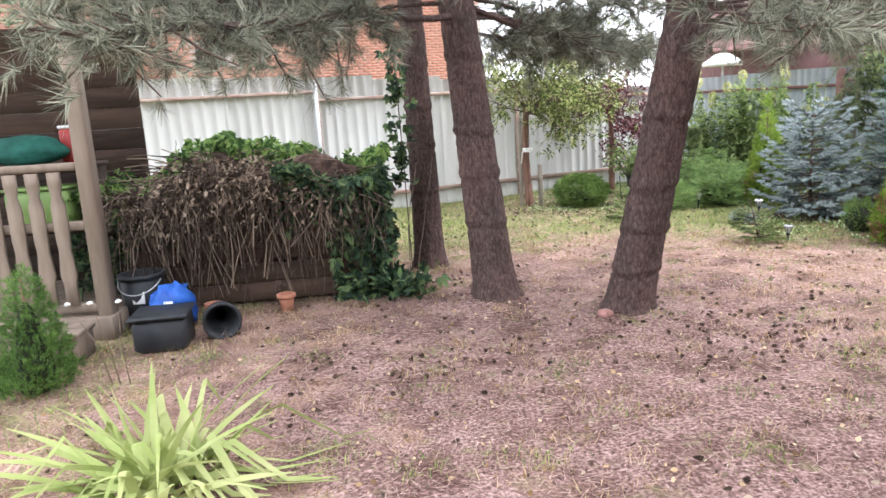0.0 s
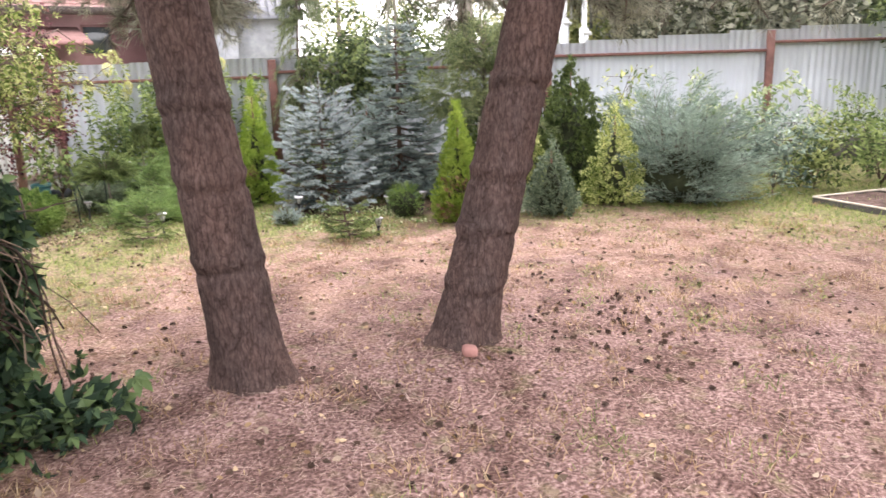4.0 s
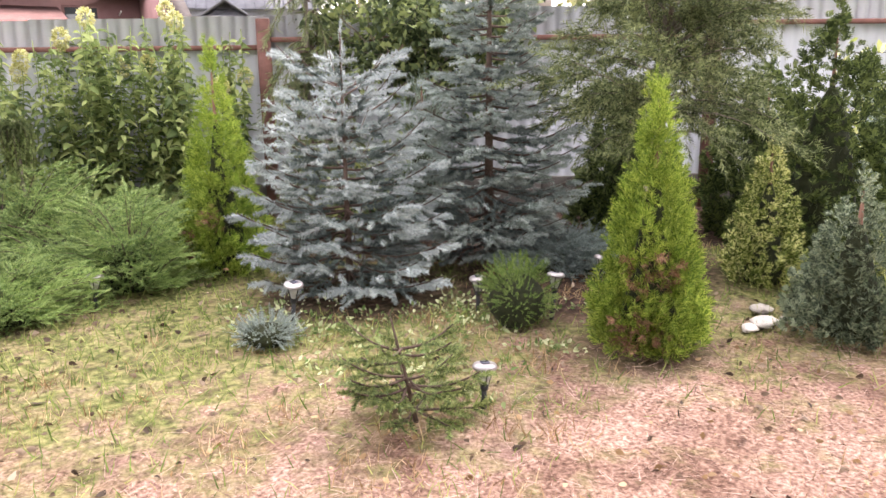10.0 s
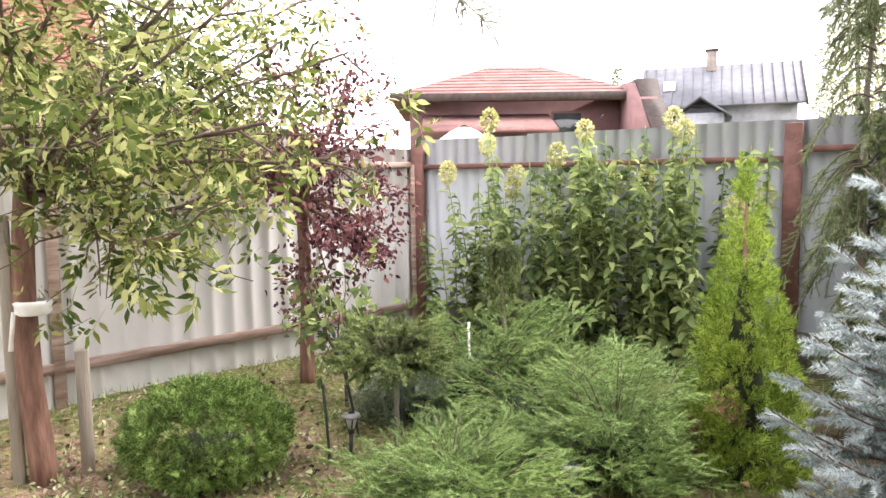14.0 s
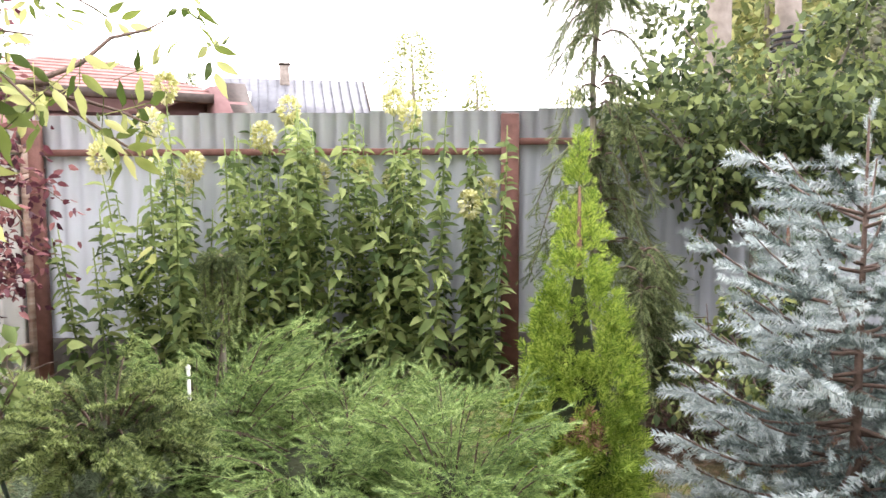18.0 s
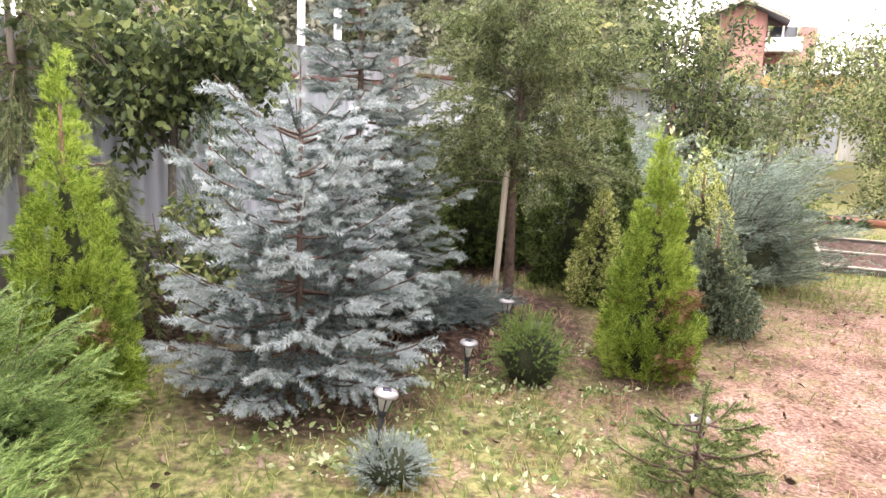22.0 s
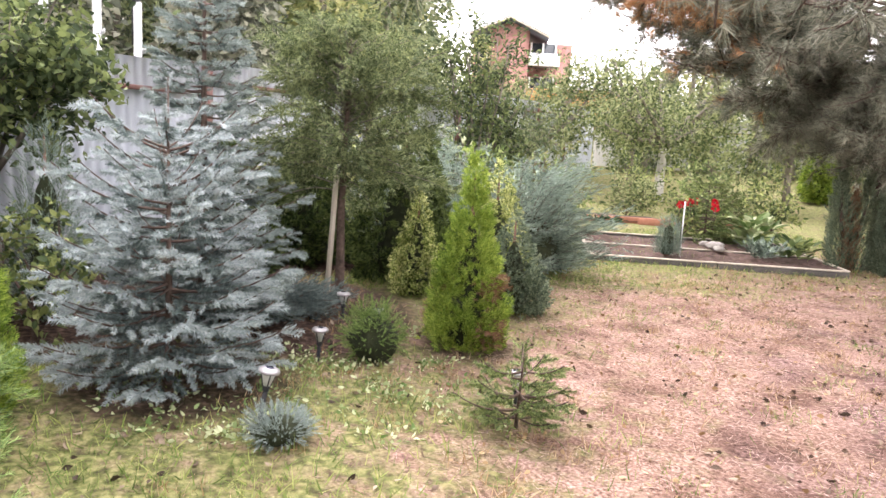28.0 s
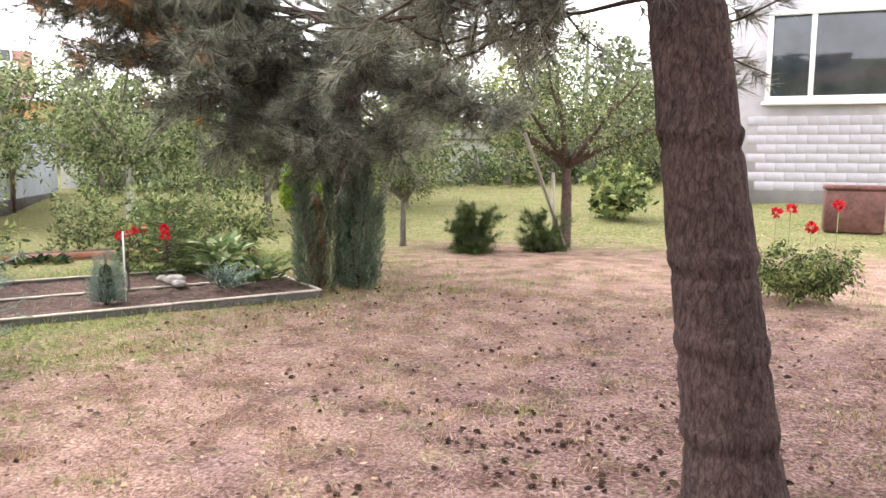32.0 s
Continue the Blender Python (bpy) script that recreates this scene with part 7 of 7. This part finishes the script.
solid("canopy", *lathe([(0.0, 2.65), (0.32, 2.5), (0.62, 2.3), (0.62, 2.2), (0.0, 2.55)], 8), WHITEPL, um)
solid("pole", *tube([(0, 0, -0.05), (0, 0, 2.6)], 0.03, 8), GALV, um)

# ---- woodland beyond the fence ----
def far_tree(x, y, h, r, material, label, n=5600, size=0.24, low=0.12, power=0.6, group="woodland beyond the fence"):
    t = thing("woodland_tree", x, y, 0, label, "tree", group)
    solid("trunk", *tube([(0, 0, -0.2), (0.1, 0, h * 0.5), (0, 0.1, h * 0.95)], [0.2, 0.13, 0.03], 8), GREYBARK, t)
    P, out, u = cone_points(n, h * (1 - low), r * 2, power, 0.0, 0.3, 0.6, 0.3)
    P[:, 2] += h * low
    g = np.array([noise.noise(Vector(p) * (2.2 / r)) for p in P])
    k = g > -0.34
    solid("crown", *scatter(FARL, P[k], out[k] + rng.normal(0, 0.7, P[k].shape) + (0, 0, -0.3), size * rng.uniform(0.6, 1.3, k.sum())), material, t)


for x, y, h, r, m in ((19, 9.5, 8.5, 2.2, PINE), (22, 7.5, 10, 2.5, FARLEAF), (24, 4.5, 10, 2.6, FARBIRCH), (26, 1.5, 11, 2.8, FARLEAF), (21.5, 12.5, 9.5, 2.3, FARBIRCH), (27, 8.0, 12, 3.0, PINE),
                      (30, 4.0, 12, 3.0, FARBIRCH), (31, -1.5, 10, 3.0, FARLEAF), (25, 11, 11, 2.6, FARLEAF), (34, 10, 13, 3.4, PINE), (18, 12.3, 8, 1.9, FARBIRCH), (36, 1, 13, 3.2, FARLEAF), (17.2, 5.8, 6.5, 1.6, PINE), (21, 2.2, 8.5, 2.4, FARBIRCH), (23, -0.8, 8, 2.4, FARLEAF), (19.5, 5.0, 7.5, 2.0, FARLEAF), (28, 5.2, 11, 2.8, PINE), (26, -2.5, 7, 2.4, FARBIRCH)):
    far_tree(x, y, h, r, m, "tall woodland tree behind the steel fence")
for x, y, h, r, m in ((36.5, 31, 7.6, 1.8, FARBIRCH), (40, 27, 7.0, 2.4, FARBIRCH), (28, 44.5, 7.8, 1.4, FARLEAF), (30, -24, 6.0, 2.6, FARLEAF), (24, -19, 5.0, 2.4, FARLEAF), (38, -14, 7, 2.5, FARBIRCH), (17, -16, 4.6, 2.2, FARLEAF), (13, -18, 4.4, 2.0, FARLEAF), (9, -19, 4.4, 2.0, FARLEAF), (5, -19, 4.6, 2.0, FARLEAF), (20, -10, 4.0, 1.8, FARLEAF), (21, -13, 5.2, 2.4, FARBIRCH), (15, -12.5, 5.0, 2.3, FARLEAF), (11.5, -13.5, 5.4, 2.4, FARLEAF), (8, -13.8, 5.2, 2.3, FARBIRCH), (5.2, -14.2, 5.0, 2.2, FARLEAF), (27, -14.5, 5.0, 2.6, FARLEAF), (19, -17, 6.5, 2.8, FARLEAF), (14, -21, 7, 3.0, FARBIRCH), (8, -23, 7.5, 3.0, FARLEAF), (24, -22, 7, 3.0, FARLEAF), (3, -22, 7, 3.0, FARLEAF)):
    far_tree(x, y, h, r, m, "distant tree beyond the gardens", 3800, 0.19)
far_tree(33.8, 33.4, 9.6, 2.3, FARBIRCH, "yellowing birch beyond the gardens", 5200, 0.2, 0.25, 0.35, "")
for k, (x, y) in enumerate([(33 + 3 * math.sin(k * 2.1), -7 + k * 2.6) for k in range(10)]):
    far_tree(x, y, 12.5 + 2.5 * math.sin(k * 1.7), 3.0, (FARLEAF, FARBIRCH, PINE)[k % 3], "tall woodland tree behind the steel fence", 9000, 0.28, 0.04, 0.5)
for k in range(17):
    far_tree(2.6 + k * 1.05, -14.2 + k * 0.38 + 0.4 * math.sin(k * 3), 2.3 + 0.7 * math.sin(k * 1.9), 0.95, (FARLEAF, FRUIT, SHRUB)[k % 3], "leafy bush along the far fence", 1800, 0.12, 0.02, 0.35, "bushes along the far fence")
far_tree(-7.5, 14.2, 4.2, 1.4, FARLEAF, "leafy tree between fence and brick house", 900, 0.2, 0.4)

# ---- what lies on the lawn ----
def lawn_points(n, x0, x1, y0, y1):
    return rng.uniform(x0, x1, n), rng.uniform(y0, y1, n)


def cone_shape():
    P, D = [], []
    for k in range(46):
        v = k / 46
        a = k * 2.4
        r = 0.46 * math.sin(min(1, v * 1.25 + 0.18) * 2.6)
        P.append((r * 0.55 * math.cos(a), v - 0.5, r * 0.55 * math.sin(a))), D.append((math.cos(a), 0.55 - 0.3 * v, math.sin(a)))
    V, F = scatter(leaf(0.9, 0.1, 0.0), np.array(P), np.array(D), 0.27, 0.0)
    c = moved(lathe([(0.0, -0.5), (0.2, -0.3), (0.24, 0.0), (0.12, 0.4), (0.0, 0.52)], 8), Matrix.Rotation(radians(-90), 4, "X"))
    return join((V, F), c)


cone0 = solid("pine_cone", *cone_shape(), CONE)
tagged(cone0, "dark open pine cone lying on the lawn", "pine cone", "pine cones under the pines")
spots = []
for cx, cy, s, k in ((2.15, 4.75, 0.40, 80), (0.9, 4.9, 0.9, 36), (2.6, 4.2, 0.9, 40), (-0.5, 4.5, 0.6, 40), (0.1, 6.9, 0.3, 26), (3.2, 5.4, 0.9, 20), (0.6, 3.0, 1.2, 24)):
    spots += [(cx + rng.normal(0, s), cy + rng.normal(0, s * 0.7)) for _ in range(k)]
for k, (x, y) in enumerate(spots):
    ob = cone0 if k == 0 else cone0.copy()
    if k:
        scene.collection.objects.link(ob)
    s = rng.uniform(0.023, 0.035)
    ob.matrix_basis = pose(x, y, put(x, y, s * 0.28), rng.uniform(-25, 25), rng.uniform(-180, 180), rng.uniform(0, 360)) @ Matrix.Diagonal((s, s, s, 1))
NEEDLE = (np.array([(-0.012, 0, 0.0), (0.012, 0, 0.004), (0.0, 1, 0.01)]), np.array([(0, 1, 2)]))
n = 170000
x, y = lawn_points(n, -3.5, 6.5, 0.4, 8.6)
keep = rng.uniform(0, 1, n) > lush(x, y) * 1.1
x, y = x[keep], y[keep]
P = np.stack([x, y, gz(x, y) + 0.008], 1)
D = rng.normal(0, 1, P.shape) * (1, 1, 0.22)
tagged(solid("needle_litter", *scatter(NEEDLE, P, D, rng.uniform(0.03, 0.11, len(P))), LITTER), "fallen tan pine needles strewn over the lawn", "litter", kind="stuff")
n = 150000
x, y = lawn_points(n, -4, 9, -1, 13.6)
g = lush(x, y)
keep = (rng.uniform(0, 1, n) < g * 0.9) & (mulch(x, y) < 0.4)
x1, y1 = x[keep], y[keep]
P = np.stack([x1, y1, gz(x1, y1) - 0.004], 1)
D = rng.normal(0, 0.5, P.shape) + (0, 0, 0.9)
tagged(solid("lawn_grass", *scatter(BLADE, P, D, rng.uniform(0.03, 0.095, len(P))), GRASS), "short yellow-green lawn grass", "grass", kind="stuff")
n = 26000
tx, ty = rng.uniform(-3.5, 7, 700), rng.uniform(0.5, 9.5, 700)
k = rng.integers(0, 700, n)
x, y = tx[k] + rng.normal(0, 0.06, n), ty[k] + rng.normal(0, 0.06, n)
P = np.stack([x, y, gz(x, y) - 0.004], 1)
D = rng.normal(0, 0.5, P.shape) + (0, 0, 0.8)
tagged(solid("dry_tufts", *scatter(BLADE, P, D, rng.uniform(0.025, 0.08, n)), STRAW), "straw-coloured dry grass tufts", "grass", kind="stuff")
n = 16000
tx, ty = rng.uniform(-3.5, 7, 190), rng.uniform(0.0, 10.5, 190)
k = rng.integers(0, 190, n)
x, y = tx[k] + rng.normal(0, 0.09, n), ty[k] + rng.normal(0, 0.07, n)
P = np.stack([x, y, gz(x, y) - 0.004], 1)
tagged(solid("green_tufts", *scatter(BLADE, P, rng.normal(0, 0.6, P.shape) + (0, 0, 0.8), rng.uniform(0.02, 0.07, n)), GRASS), "green grass tufts among the needles", "grass", kind="stuff")
n = 5000
x, y = lawn_points(n, -3, 6, 1, 12)
x[:1800], y[:1800] = rng.normal(1.9, 0.8, 1800), rng.normal(11.2, 0.9, 1800)
P = np.stack([x, y, gz(x, y) + 0.012], 1)
tagged(solid("fallen_leaves", *scatter(LEAF_B, P, rng.normal(0, 1, P.shape) * (1, 1, 0.2), rng.uniform(0.02, 0.055, n)), DRYVINE), "small dry leaves scattered on the lawn", "leaves", kind="stuff")
# low broad-leaved weeds in the greener lawn and under the maple
n = 4600
tx, ty = np.concatenate([rng.uniform(1.3, 4.2, 190), rng.uniform(3.4, 5.2, 60)]), np.concatenate([rng.uniform(10.7, 13.4, 190), rng.uniform(7.6, 9.6, 60)])
k = rng.integers(0, len(tx), n)
x, y = tx[k] + rng.normal(0, 0.06, n), ty[k] + rng.normal(0, 0.06, n)
P = np.stack([x, y, gz(x, y) + rng.uniform(0.005, 0.04, n)], 1)
D = np.stack([x - tx[k], y - ty[k], np.full(n, 0.02)], 1) * 8 + rng.normal(0, 0.3, (n, 3)) + (0, 0, 0.15)
tagged(solid("lawn_weeds", *scatter(LEAF_B, P, D, rng.uniform(0.016, 0.042, n)), HOSTA), "low broad-leaved weeds among the grass", "weeds", kind="stuff")
# bits of bark, pale leaves and dry stalks in the litter
n = 2600
x, y = lawn_points(n, -3.2, 5.5, 0.8, 8.4)
P = np.stack([x, y, gz(x, y) + 0.012], 1)
tagged(solid("bark_flakes", *scatter(leaf(0.8, 0.05, 0.02), P, rng.normal(0, 1, P.shape) * (1, 1, 0.2), rng.uniform(0.012, 0.04, n)), STRAW), "pale bark flakes and leaf scraps in the litter", "litter", kind="stuff")
rw = thing("brick_piece", 1.155, 5.2, put(1.15, 5.2, 0.0), "broken reddish brick at the leaning pine", "brick")
solid("body", *moved(box(-0.05, 0.05, -0.04, 0.04, 0, 0.05, 0.012), pose(0, 0, 0, 8, 5, 35)), BRICKP, rw)
for x, y, s in ((5.22, 6.95, 0.09), (5.33, 6.85, 0.07), (5.12, 7.0, 0.06), (5.4, 7.0, 0.08)):
    r = thing("pale_stone", x, y, put(x, y), "flat pale stone between the dwarf conifers", "stone", "stones by the dwarf conifers")
    solid("body", *blob(2.5, s, s * 0.7, s * 0.25, 0.5, 14), STONE, r)
